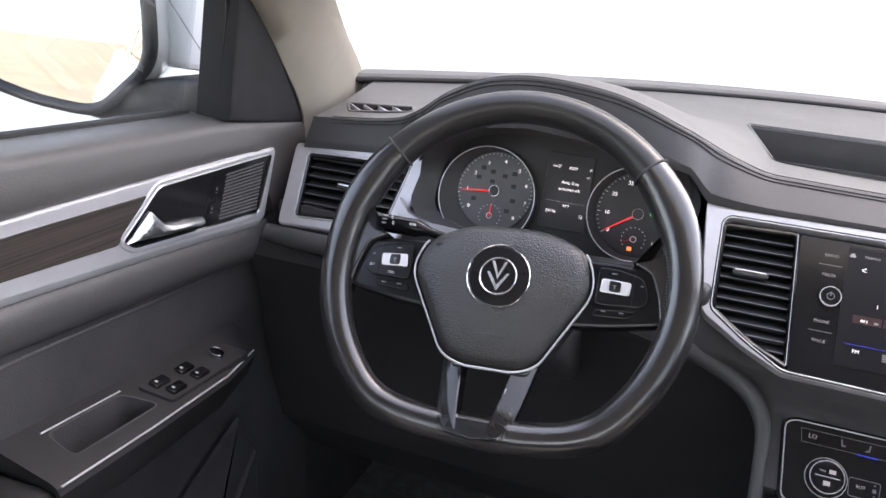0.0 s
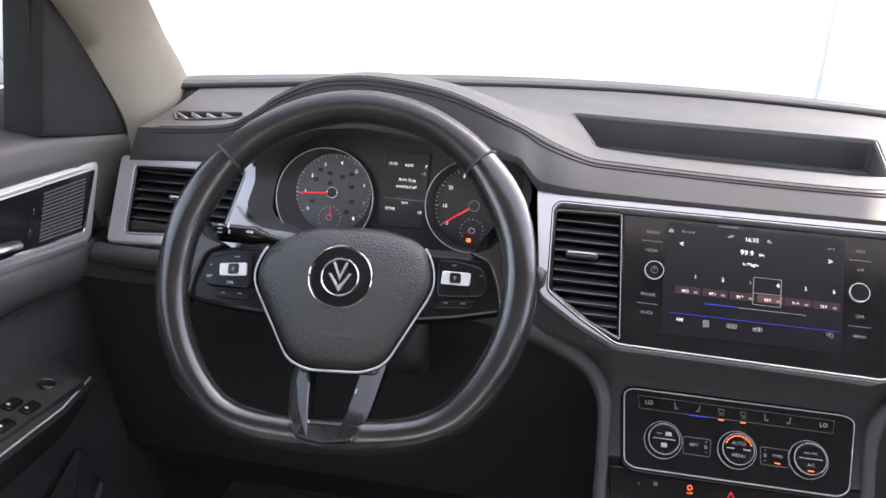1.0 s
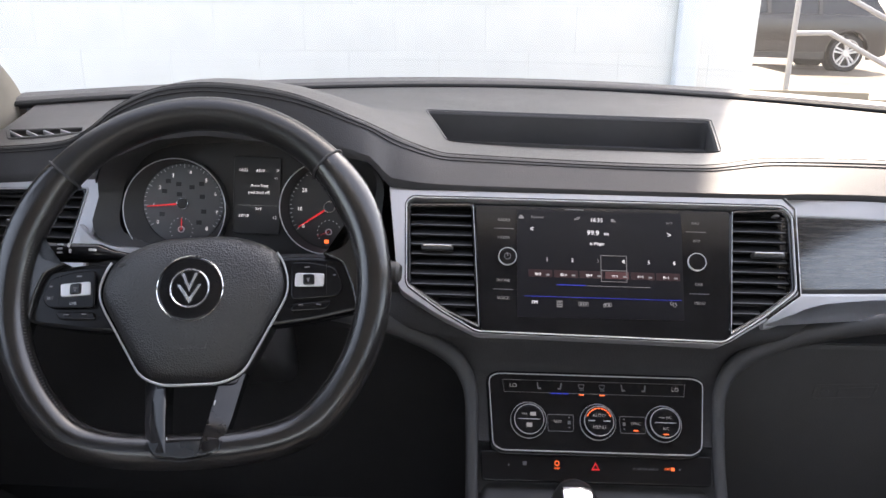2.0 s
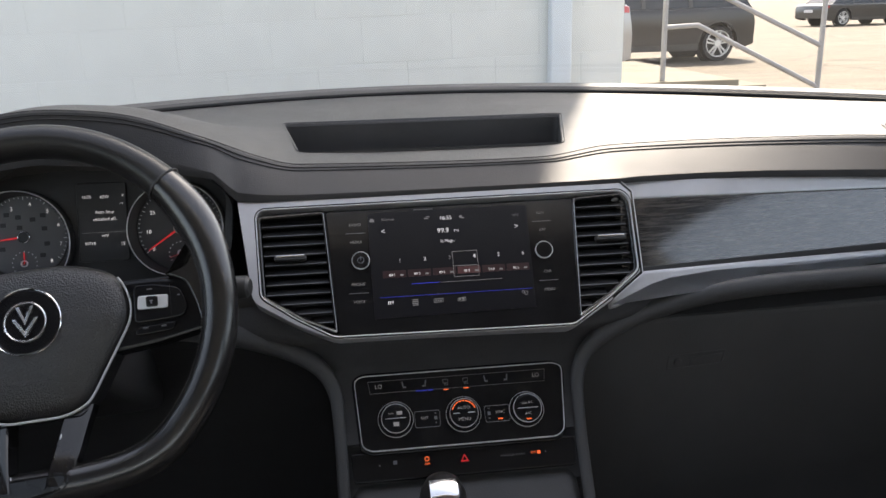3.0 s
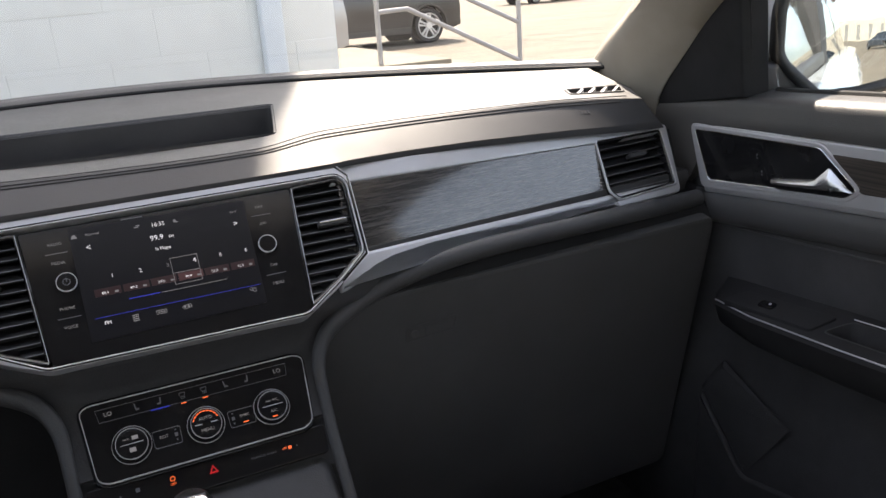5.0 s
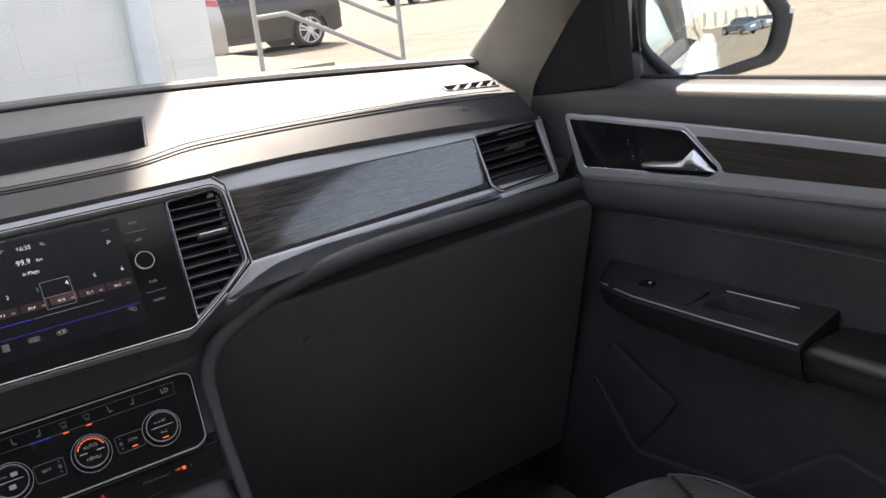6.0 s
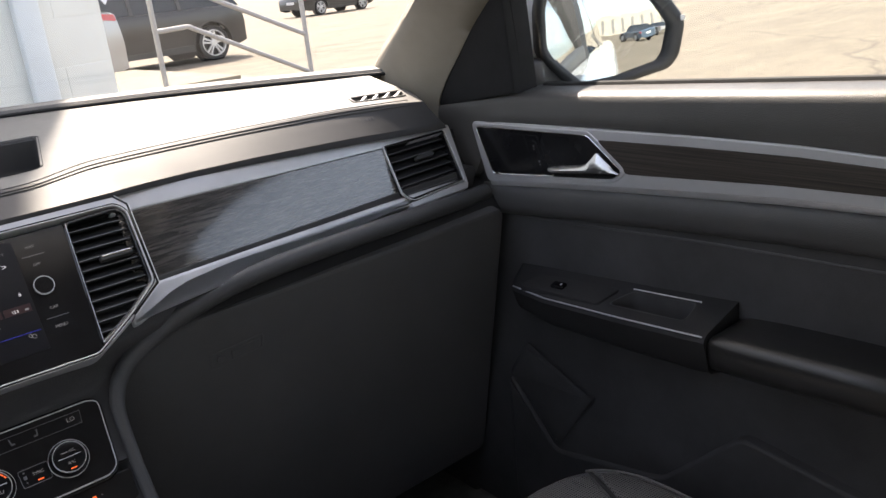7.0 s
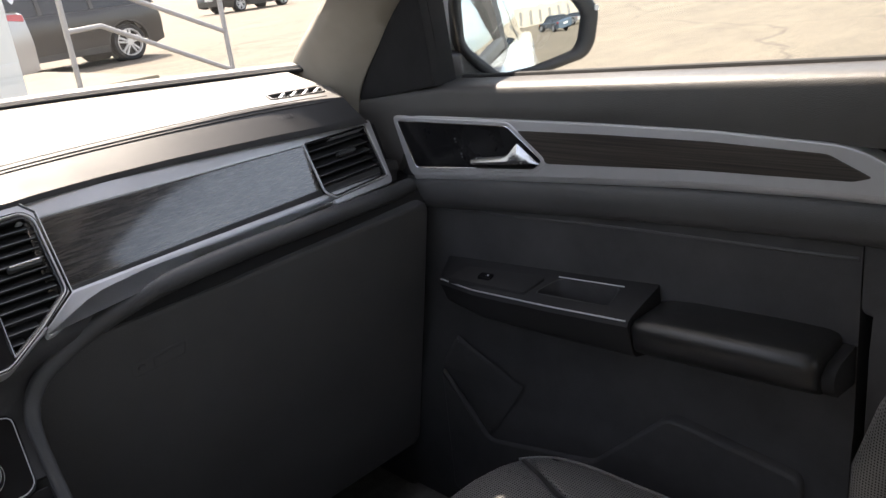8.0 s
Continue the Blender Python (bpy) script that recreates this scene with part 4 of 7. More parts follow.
def gauge(cx, cz, ring_r, off_x, off_z, face_r, face_mat, marks, needle_deg, sub, label):
    """A round dial; its chrome-edged tube sits a little off the plate's centre."""
    sq = F_DIALS.squash
    rx, rz = cx + off_x, cz + off_z
    bm = bmesh.new()
    slab(bm, circle(rx, rz, ring_r, 48, sq), 0, 0.001, F_DIALS)
    g = part("dial", bm, DIAL_DARK, cluster, label)
    bm = bmesh.new()
    rr = []
    for r, h, k in ((ring_r + 0.002, 0.0, 1), (ring_r + 0.0012, 0.012, 1), (ring_r - 0.0002, 0.0125, 1), (ring_r - 0.0016, 0.011, 1), (face_r + 0.001, 0.002, 0)):
        rr.append([F_DIALS(x, z, h) for x, z in circle(cx + off_x * k, cz + off_z * k, r, 48, sq)])
    skin(bm, rr)
    part("dial_tube", bm, BLACK_PLASTIC, g)
    bm = bmesh.new()
    hoop(bm, circle(rx, rz, ring_r + 0.0010, 48, sq), circle(rx, rz, ring_r - 0.0002, 48, sq), 0.010, 0.0133, F_DIALS, 0.0004)
    part("chrome_ring", bm, BRIGHT_LINE, g, "chrome dial ring")
    bm = bmesh.new()
    slab(bm, circle(cx, cz, face_r, 48, sq), 0.001, 0.003, F_DIALS, 0.0004)
    part("dial_plate", bm, face_mat, g)
    bm = bmesh.new()
    for k in range(41):
        a = radians(215 - 250 * k / 40)
        r0, r1, w = face_r * 0.98, face_r * (0.90 if k % 5 == 0 else 0.94), 0.0003
        ca, sa = math.cos(a), math.sin(a)
        slab(bm, [(cx + r0 * ca - w * sa, cz + (r0 * sa + w * ca) * sq), (cx + r1 * ca - w * sa, cz + (r1 * sa + w * ca) * sq), (cx + r1 * ca + w * sa, cz + (r1 * sa - w * ca) * sq), (cx + r0 * ca + w * sa, cz + (r0 * sa - w * ca) * sq)], 0.003, 0.0034, F_DIALS)
    part("tick_marks", bm, PRINT, g, smooth=0)
    for word, deg, rad in marks:
        a = radians(deg)
        lettering(word, cx + face_r * rad * math.cos(a), cz + face_r * rad * math.sin(a) * sq, 0.0042 if len(word) < 3 else 0.0036, F_DIALS, GLOW_WHITE, g, 0.0034)
    a = radians(needle_deg)
    ca, sa = math.cos(a), math.sin(a)
    bm = bmesh.new()
    slab(bm, [(cx + r * ca - w * sa, cz + (r * sa + w * ca) * sq) for r, w in ((0.0, 0.0011), (face_r * 0.9, 0.0004), (face_r * 0.9, -0.0004), (0.0, -0.0011))], 0.0045, 0.006, F_DIALS)
    part("needle", bm, GLOW_RED, g, "red needle")
    bm = bmesh.new()
    slab(bm, circle(cx, cz, 0.0062, 24, sq), 0.003, 0.0085, F_DIALS, 0.0015)
    part("needle_hub", bm, DIAL_DARK, g)
    bm = bmesh.new()
    hoop(bm, circle(cx, cz, 0.0066, 24, sq), circle(cx, cz, 0.0056, 24, sq), 0.003, 0.0087, F_DIALS, 0.0003)
    part("hub_ring", bm, CHROME, g)
    sx, sz, sr = sub
    bm = bmesh.new()
    hoop(bm, circle(sx, sz, 0.0036, 20, sq), circle(sx, sz, 0.0028, 20, sq), 0.003, 0.006, F_DIALS)
    part("small_gauge", bm, PRINT, g)
    for k in range(13):
        a = radians(215 - 250 * k / 12)
        bars([(sx + (sr - 0.001) * math.cos(a), sz + (sr - 0.001) * math.sin(a) * sq, 0.0010, 0.0010)], F_DIALS, PRINT, g, "small_tick", 0.003, 0.0034)
    bm = bmesh.new()
    d = (-0.0004, 0.9) if cx < -0.4 else (-0.9, -0.35)
    slab(bm, [(sx - 0.0005, sz - 0.0005), (sx + 0.0005, sz + 0.0005), (sx + sr * d[0] + 0.0003, sz + sr * d[1] * sq), (sx + sr * d[0] - 0.0003, sz + sr * d[1] * sq)], 0.0036, 0.005, F_DIALS)
    part("small_needle", bm, GLOW_RED, g)
    return g


TA, SP = (-0.4615, 1.1045), (-0.2955, 1.1055)
tacho = gauge(*TA, 0.0570, -0.0075, -0.0070, 0.0455, DIAL_GREY, [("0", 217, 0.79), ("1", 183, 0.74), ("2", 147, 0.71), ("3", 112, 0.74), ("4", 79, 0.79), ("5", 47, 0.81), ("6", 18, 0.83), ("7", -14, 0.85), ("8", -46, 0.85)], 186, (-0.4632, 1.0765, 0.0140), "grey rev counter dial")
speedo = gauge(*SP, 0.0515, -0.0035, -0.0010, 0.0465, DIAL_DARK, [("0", 217, 0.80), ("10", 185, 0.74), ("25", 148, 0.74), ("35", 113, 0.76), ("160", -52, 0.80)], 214, (-0.2960, 1.0785, 0.0140), "dark speedometer dial")
bars([(TA[0] + dx, TA[1] + dz, 0.006, 0.0045) for dx, dz in ((-0.022, 0.013), (-0.006, 0.021), (0.009, 0.018), (0.021, 0.008), (0.023, -0.008), (0.018, -0.02), (-0.024, -0.012), (-0.005, 0.010), (0.02, 0.022), (-0.018, 0.024))], F_DIALS, DIAL_DARK, tacho, "warning_mark", 0.003, 0.0034)
bars([(SP[0] + 0.015, SP[1] + 0.002, 0.005, 0.003)], F_DIALS, GLOW_GREEN, speedo, "green_lamp", 0.003, 0.0036)
bars([(SP[0] - 0.003, 1.0680, 0.005, 0.004)], F_DIALS, GLOW_ORANGE, speedo, "orange_lamp", 0.003, 0.0036)
bm = bmesh.new()
slab(bm, rounded([(-0.4055, 1.158), (-0.352, 1.158), (-0.352, 1.074), (-0.4055, 1.074)], 0.003, 2), 0.0, 0.003, F_DIALS, 0.0008)
disp = part("info_display", bm, DIAL_DARK, cluster, "small lit information display")
for w, x, z, s in (("16:35", -0.3945, 1.1430, 0.0032), ("ASW", -0.3755, 1.1425, 0.0032), ("P", -0.3555, 1.1430, 0.0032), ("1/2", -0.3575, 1.1350, 0.0022), ("Auto Stop", -0.3760, 1.1265, 0.0034), ("switched off.", -0.3760, 1.1190, 0.0034), ("94\u00b0F", -0.3765, 1.1010, 0.0028), ("59718", -0.3930, 1.0935, 0.0032), ("12", -0.3580, 1.0920, 0.0034)):
    lettering(w, x, z, s, F_DIALS, GLOW_WHITE, disp, 0.0035)
bars([(-0.3770, 1.1050, 0.048, 0.0003)], F_DIALS, GLOW_DIM, disp, "divider", 0.003, 0.0034)


# ---- steering wheel ----
F_WHEEL = wheel_plane(-0.3930, 0.0, 1.0795, 0.60, 4.2)
wheel = thing("steering_wheel", "black leather steering wheel with a flat bottom and worn rim", "steering wheel", at=F_WHEEL(0, 0))


def rim_point(a, r=0.1690):
    u, v = 0.978 * r * math.sin(a), r * math.cos(a)
    flat, soft = -0.1560, 0.036
    if v < flat + soft:                       # softened flat bottom
        k = (flat + soft - v)
        v = flat + soft - soft * (1 - math.exp(-k / soft))
    return u, v


def rim_piece(a0, a1, mat, label, grow=0.0):
    bm = bmesh.new()
    rings = []
    n = max(6, int(abs(a1 - a0) / 3))
    for i in range(n + 1):
        a = radians(a0 + (a1 - a0) * i / n)
        u, v = rim_point(a)
        d = Vector((u, v)).normalized()
        grip = math.exp(-((abs(math.degrees(a) if a < math.pi else math.degrees(a) - 360) - 62) / 14) ** 2) * 0.0025
        rings.append([F_WHEEL(u + d.x * (0.0160 + grip + grow) * math.cos(t), v + d.y * (0.0160 + grip + grow) * math.cos(t), (0.0170 + grow) * math.sin(t)) for t in [2 * math.pi * k / 18 for k in range(18)]])
    skin(bm, rings, True, True, True)
    return part("rim", bm, mat, wheel, label, smooth=50)


rim_piece(-48, 48, LEATHER, "smooth black leather rim section")
rim_piece(48.6, 168, WORN_LEATHER, "rubbed black leather rim section")
rim_piece(-168, -48.6, WORN_LEATHER, "rubbed black leather rim section")
rim_piece(168, 192, WORN_LEATHER, "rubbed black leather rim section")
for a in (-48.3, 48.3):
    bm = bmesh.new()
    u, v = rim_point(radians(a))
    d = Vector((u, v)).normalized()
    tube(bm, [F_WHEEL(u + d.x * 0.0180 * math.cos(t), v + d.y * 0.0180 * math.cos(t), 0.0173 * math.sin(t)) for t in [2 * math.pi * k / 20 for k in range(20)]], 0.0012, n=6, closed=True, up=Vector((0.2, 0.9, 0.3)))
    part("rim_seam", bm, BLACK_SOFT, wheel)
bm = bmesh.new()
for i in range(230):
    a = radians(55 + (305 - 55) * i / 229)
    if abs(math.degrees(a) - 180) < 22:
        continue
    u, v = rim_point(a)
    d = Vector((u, v)).normalized()
    p = F_WHEEL(u - d.x * 0.0156, v - d.y * 0.0156, 0.0070)
    q = F_WHEEL(u - d.x * 0.0140, v - d.y * 0.0140, 0.0092)
    tube(bm, [p, q], 0.0003, n=4)
tagged(part("rim_stitching", bm, STITCH, wheel, "pale stitching inside the rim", smooth=0), kind="stuff")
# cover of the airbag: soft shield with a chrome edge
SHIELD = rounded([(-0.0890, -0.004), (-0.076, 0.030), (-0.036, 0.0475), (0.034, 0.0490), (0.076, 0.034), (0.0890, -0.004), (0.046, -0.080), (0.026, -0.0885), (-0.026, -0.0885), (-0.046, -0.080)], 0.02, 5)
bm = bmesh.new()
rings = []
for d, h in ((0.0, -0.035), (0.0, -0.009), (0.004, 0.000), (0.012, 0.0045), (0.026, 0.0075), (0.042, 0.009)):
    k = 1 - d / 0.075
    rings.append([F_WHEEL(u * k, (v + 0.012) * k - 0.012, h) for u, v in SHIELD])
skin(bm, rings, True, True, True)
part("airbag_cover", bm, HUB_SKIN, wheel, "grained black airbag cover", smooth=60)
bm = bmesh.new()
edge = [(u * 1.006, (v + 0.012) * 1.006 - 0.012) for u, v in SHIELD]
around = sorted(edge, key=lambda p: math.atan2(p[0], -p[1]))      # open at the top: it runs round the sides and the foot
tube(bm, [F_WHEEL(u, v, -0.0030) for u, v in around if v < 0.030], 0.0009, 0.0013, n=8)
part("chrome_edge", bm, BRIGHT_LINE, wheel, "chrome edge of the cover")
EV = -0.0040
bm = bmesh.new()
slab(bm, circle(0.0, EV, 0.0298, 40), 0.0, 0.0102, F_WHEEL, 0.002)
em = part("emblem_base", bm, GLOSS_BLACK, wheel, "round black emblem base")
bm = bmesh.new()
hoop(bm, circle(0, EV, 0.0303, 40), circle(0, EV, 0.0291, 40), 0.004, 0.0115, F_WHEEL, 0.0006)
part("emblem_rim", bm, CHROME, em)
bm = bmesh.new()
hoop(bm, circle(0, EV, 0.0180, 40), circle(0, EV, 0.0164, 40), 0.009, 0.0128, F_WHEEL, 0.0007)
part("emblem_ring", bm, LEVER_CHROME, em, "plain bright ring")
for drop, reach in ((0.0138, 0.0076), (0.0032, 0.0110)):      # two plain nested chevrons
    for k in (-1, 1):
        bm = bmesh.new()
        slab(bm, [(k * reach, EV + drop), (k * (reach - 0.0031), EV + drop), (0.0, EV + drop - 0.0118), (0.0, EV + drop - 0.0172)], 0.009, 0.0126, F_WHEEL, 0.0005)
        part("emblem_bar", bm, LEVER_CHROME, em, "plain bright bar")
bars([(-0.064, 0.022, 0.007, 0.0026)], F_WHEEL, BLACK_PLASTIC, wheel, "horn_mark", 0.0, 0.0052)
bars([(0.0, -0.0560, 0.030, 0.0040)], F_WHEEL, HUB_SKIN, wheel, "airbag_mark", 0.0050, 0.0088)

for s in (-1, 1):
    bm = bmesh.new()
    slab(bm, rounded([(s * 0.070, 0.026), (s * 0.108, 0.0255), (s * 0.142, 0.021), (s * 0.158, -0.002), (s * 0.150, -0.028), (s * 0.105, -0.036), (s * 0.065, -0.040)], 0.008), -0.024, -0.0055, F_WHEEL, 0.004)
    sp = part("side_spoke", bm, PANEL_BLACK, wheel, "gloss black side spoke")
    pod = rounded([(s * 0.0895, 0.0190), (s * 0.108, 0.0180), (s * 0.130, 0.0125), (s * 0.137, -0.006), (s * 0.131, -0.0150), (s * 0.0890, -0.0165)], 0.005, 3)
    bm = bmesh.new()
    slab(bm, pod, -0.006, 0.0005, F_WHEEL, 0.0012)
    part("button_pad", bm, PANEL_BLACK, sp, "black button pad")
    bm = bmesh.new()
    slab(bm, rounded([(s * 0.0935, 0.0080), (s * 0.1200, 0.0065), (s * 0.1190, -0.0055), (s * 0.0925, -0.0045)], 0.002, 2), -0.002, 0.0025, F_WHEEL, 0.0008)
    part("silver_rocker", bm, BRIGHT_LINE, sp, "silver rocker switch")
    bm = bmesh.new()
    slab(bm, rounded([(s * 0.1005, 0.0068), (s * 0.1110, 0.0062), (s * 0.1110, -0.0038), (s * 0.1005, -0.0034)], 0.002, 2), 0.0, 0.0040, F_WHEEL, 0.0012)
    part("rocker_centre", bm, GLOSS_BLACK, sp)
    bars([(s * 0.1055, 0.0020, 0.0030, 0.0010), (s * 0.1055, 0.0004, 0.0012, 0.0026)], F_WHEEL, DIM_PRINT, sp, "rocker_mark", 0.003, 0.0043)
    bm = bmesh.new()
    slab(bm, rounded([(s * 0.090, -0.0195), (s * 0.126, -0.0180), (s * 0.121, -0.0255), (s * 0.088, -0.0270)], 0.003, 2), -0.006, -0.0022, F_WHEEL, 0.001)
    part("lower_button", bm, PANEL_BLACK, sp)
    bars([(s * 0.1040, 0.0135, 0.0045, 0.0010), (s * 0.129, 0.005, 0.0024, 0.0010), (s * 0.098, -0.0215, 0.0040, 0.0008), (s * 0.114, -0.0215, 0.0040, 0.0008)], F_WHEEL, DIM_PRINT, sp, "button_mark", -0.004, 0.0009)
    bars([(s * 0.1215, 0.0015, 0.0004, 0.028)], F_WHEEL, DARK_HOLE, sp, "button_gap", -0.002, 0.0008)
    if s < 0:
        lettering("SET", -0.129, -0.0060, 0.0026, F_WHEEL, PRINT, sp, 0.0010)
        lettering("CNL", -0.108, -0.0115, 0.0026, F_WHEEL, PRINT, sp, 0.0010)
    bm = bmesh.new()
    slab(bm, rounded([(s * 0.116, 0.0265), (s * 0.137, 0.0330), (s * 0.148, 0.0500), (s * 0.156, 0.0800), (s * 0.166, 0.0300), (s * 0.166, -0.030), (s * 0.158, -0.070), (s * 0.149, -0.0330), (s * 0.1435, -0.004), (s * 0.136, 0.0170)], 0.005, 3), -0.016, 0.0010, F_WHEEL, 0.0022)
    part("thumb_rest", bm, WORN_LEATHER, wheel, "rubbed leather thumb rest", smooth=60)
    # forked lower spoke
    bm = bmesh.new()
    rings = []
    for u, v, w, h in ((0.035, -0.080, 0.0105, -0.012), (0.0318, -0.098, 0.0102, -0.002), (0.0282, -0.120, 0.0098, 0.008), (0.0245, -0.138, 0.0094, 0.0160), (0.0230, -0.147, 0.0092, 0.0178)):
        rings.append([F_WHEEL(s * (u + du * w), v, hh) for du, hh in ((-1, h - 0.020), (-1, h + 0.0012), (-0.86, h + 0.0024), (0.86, h - 0.0030), (1, h - 0.0045), (1, h - 0.020))])
    skin(bm, rings, True, True, True)
    part("lower_spoke", bm, GLOSS_BLACK, wheel, "gloss black fork of the lower spoke")
bm = bmesh.new()
tube(bm, [F_WHEEL(u, v, h) for u, v, h in ((-0.0160, -0.134, 0.0120), (-0.0150, -0.1375, 0.0130), (0.0, -0.1388, 0.0135), (0.0135, -0.1388, 0.0140), (0.0155, -0.143, 0.0160), (0.0165, -0.134, 0.0140), (0.0197, -0.120, 0.0080), (0.0232, -0.104, 0.0030))], 0.0006, n=6)
part("chrome_inlay", bm, BRIGHT_LINE, wheel, "thin chrome inlay line")
bm = bmesh.new()
slab(bm, rounded([(-0.030, -0.1365), (0.030, -0.1365), (0.0315, -0.142), (0.0255, -0.1502), (0.0, -0.1545), (-0.0255, -0.1502), (-0.0315, -0.142)], 0.003, 2), -0.012, 0.0172, F_WHEEL, 0.002)
part("spoke_bridge", bm, GLOSS_BLACK, wheel)
bm = bmesh.new()
tube(bm, spline([F_WHEEL(u, v, h) for u, v, h in ((-0.0315, -0.137, 0.0150), (-0.0317, -0.142, 0.0165), (-0.0258, -0.1505, 0.0170), (0.0, -0.1550, 0.0172), (0.0258, -0.1505, 0.0170), (0.0317, -0.142, 0.0165), (0.0315, -0.137, 0.0150))], 5), 0.0007, n=6)
part("chrome_lip", bm, GLOSS_BLACK, wheel, "thin glossy lip of the lower plate")
for k in range(4):
    u = 0.050 + 0.007 * k
    bm = bmesh.new()
    slab(bm, rounded([(u - 0.004, -0.1400 + 0.001 * (k % 2)), (u + 0.005, -0.1395), (u + 0.004, -0.1415 - 0.0008 * (k % 3)), (u - 0.003, -0.1418)], 0.001, 2), 0.004, 0.0118 - 0.0006 * k, F_WHEEL, 0.0004)
    part("scuff", bm, STITCH, wheel, "pale scuff where the leather is worn")
# column behind the wheel, with stalks
col = thing("steering_column", "black steering column cover with control stalks", "steering column", at=F_WHEEL(0, 0, -0.05))
bm = bmesh.new()
skin(bm, [[F_WHEEL(u * k, v * k - 0.01, h) for u, v in rounded([(-0.062, 0.045), (0.062, 0.045), (0.058, -0.060), (-0.058, -0.060)], 0.02)] for k, h in ((0.75, -0.012), (1.0, -0.035), (1.05, -0.13), (1.0, -0.24))], True, True, True)
part("column_cover", bm, BLACK_PLASTIC, col)
bm = bmesh.new()
st = [F_WHEEL(-0.04, 0.034, -0.062), F_WHEEL(-0.085, 0.043, -0.052), F_WHEEL(-0.100, 0.0455, -0.047), F_WHEEL(-0.112, 0.0465, -0.046), F_WHEEL(-0.140, 0.0480, -0.045), F_WHEEL(-0.172, 0.0505, -0.043)]
tube(bm, spline(st, 3), [0.005] * 5 + [0.006, 0.007, 0.0080] + [0.0088] * 8, [0.005] * 5 + [0.006, 0.007, 0.0085] + [0.0095] * 8, n=14)
stalk = part("light_stalk", bm, PANEL_BLACK, col, "black turn signal and light stalk")
g = wheel_plane(-0.3930, 0.0, 1.0795, 0.60, 4.2)
gf = lambda u, v, h: g(u, v, h - 0.043)
gf.squash = 1.0
bars([(-0.140, 0.0540, 0.0044, 0.0012), (-0.140, 0.0500, 0.0044, 0.0012), (-0.140, 0.0460, 0.0044, 0.0012), (-0.132, 0.0530, 0.0014, 0.0036), (-0.130, 0.0470, 0.0014, 0.0036), (-0.1105, 0.0475, 0.0026, 0.0022), (-0.1070, 0.0472, 0.0026, 0.0022)], gf, PRINT, stalk, "stalk_mark", 0.004, 0.0088)
bm = bmesh.new()
tube(bm, [F_WHEEL(0.06, 0.022, -0.06), F_WHEEL(0.14, 0.020, -0.056), F_WHEEL(0.178, 0.016, -0.052), F_WHEEL(0.1845, 0.0155, -0.0515), F_WHEEL(0.1875, 0.015, -0.051)], [0.006, 0.008, 0.0115, 0.0110, 0.0080], n=14)
part("wiper_stalk", bm, BLACK_PLASTIC, col, "black wiper stalk")


# ---- centre console and gear lever ----
console = thing("centre_console", "black centre console below the climate panel", "console", at=(0, -0.05, 0.4))
bm = bmesh.new()
skin(bm, [[(x, y, z) for x, z in rounded([(-w, 0.42), (-w, zt), (w, zt), (w, 0.42)], 0.015)] for y, w, zt in ((0.14, 0.122, 0.90), (0.035, 0.122, 0.848), (-0.02, 0.122, 0.800), (-0.10, 0.122, 0.735), (-0.20, 0.118, 0.715), (-0.5, 0.112, 0.71))], True, True, True)
part("console_body", bm, BLACK_PLASTIC, console)
bm = bmesh.new()
slab(bm, rounded([(-0.09, -0.02), (0.09, -0.02), (0.09, -0.18), (-0.09, -0.18)], 0.02), 0.70, 0.742, up, 0.003)
part("shift_plate", bm, GLOSS_BLACK, console, "gloss black shift plate")
lever = thing("gear_lever", "chrome-topped black automatic gear lever", "gear lever", at=(-0.03, -0.07, 0.74))
bm = bmesh.new()
tube(bm, [(-0.030, -0.085, 0.738), (-0.031, -0.065, 0.79), (-0.032, -0.045, 0.835)], [0.020, 0.013, 0.012], n=16)
part("lever_shaft", bm, BLACK_SOFT, lever)
bm = bmesh.new()
rings = []
for z, y, w, d in ((0.832, -0.040, 0.014, 0.018), (0.845, -0.036, 0.0215, 0.026), (0.865, -0.030, 0.024, 0.030), (0.882, -0.026, 0.0225, 0.028), (0.892, -0.024, 0.017, 0.021), (0.897, -0.023, 0.008, 0.010)):
    rings.append([(-0.032 + w * math.cos(t), y + d * math.sin(t), z) for t in [2 * math.pi * k / 24 for k in range(24)]])
skin(bm, rings, True, True, True)
part("lever_knob", bm, LEATHER, lever, "black leather knob", smooth=60)
bm = bmesh.new()
rings = []
for t in range(13):
    a = radians(-75 + 165 * t / 12)
    y, z = -0.028 - 0.0305 * math.cos(a), 0.866 + 0.0330 * math.sin(a)
    rings.append([(-0.032 + w * 0.0155 * (1 - 0.15 * t / 12), y + 0.003 * (w * w), z - 0.002 * w * w) for w in (-1, -0.5, 0, 0.5, 1)] + [(-0.032 + w * 0.0145, y + 0.006, z - 0.006) for w in (1, -1)])
skin(bm, rings, True, True, True)
part("chrome_face", bm, CHROME, lever, "bright chrome face")


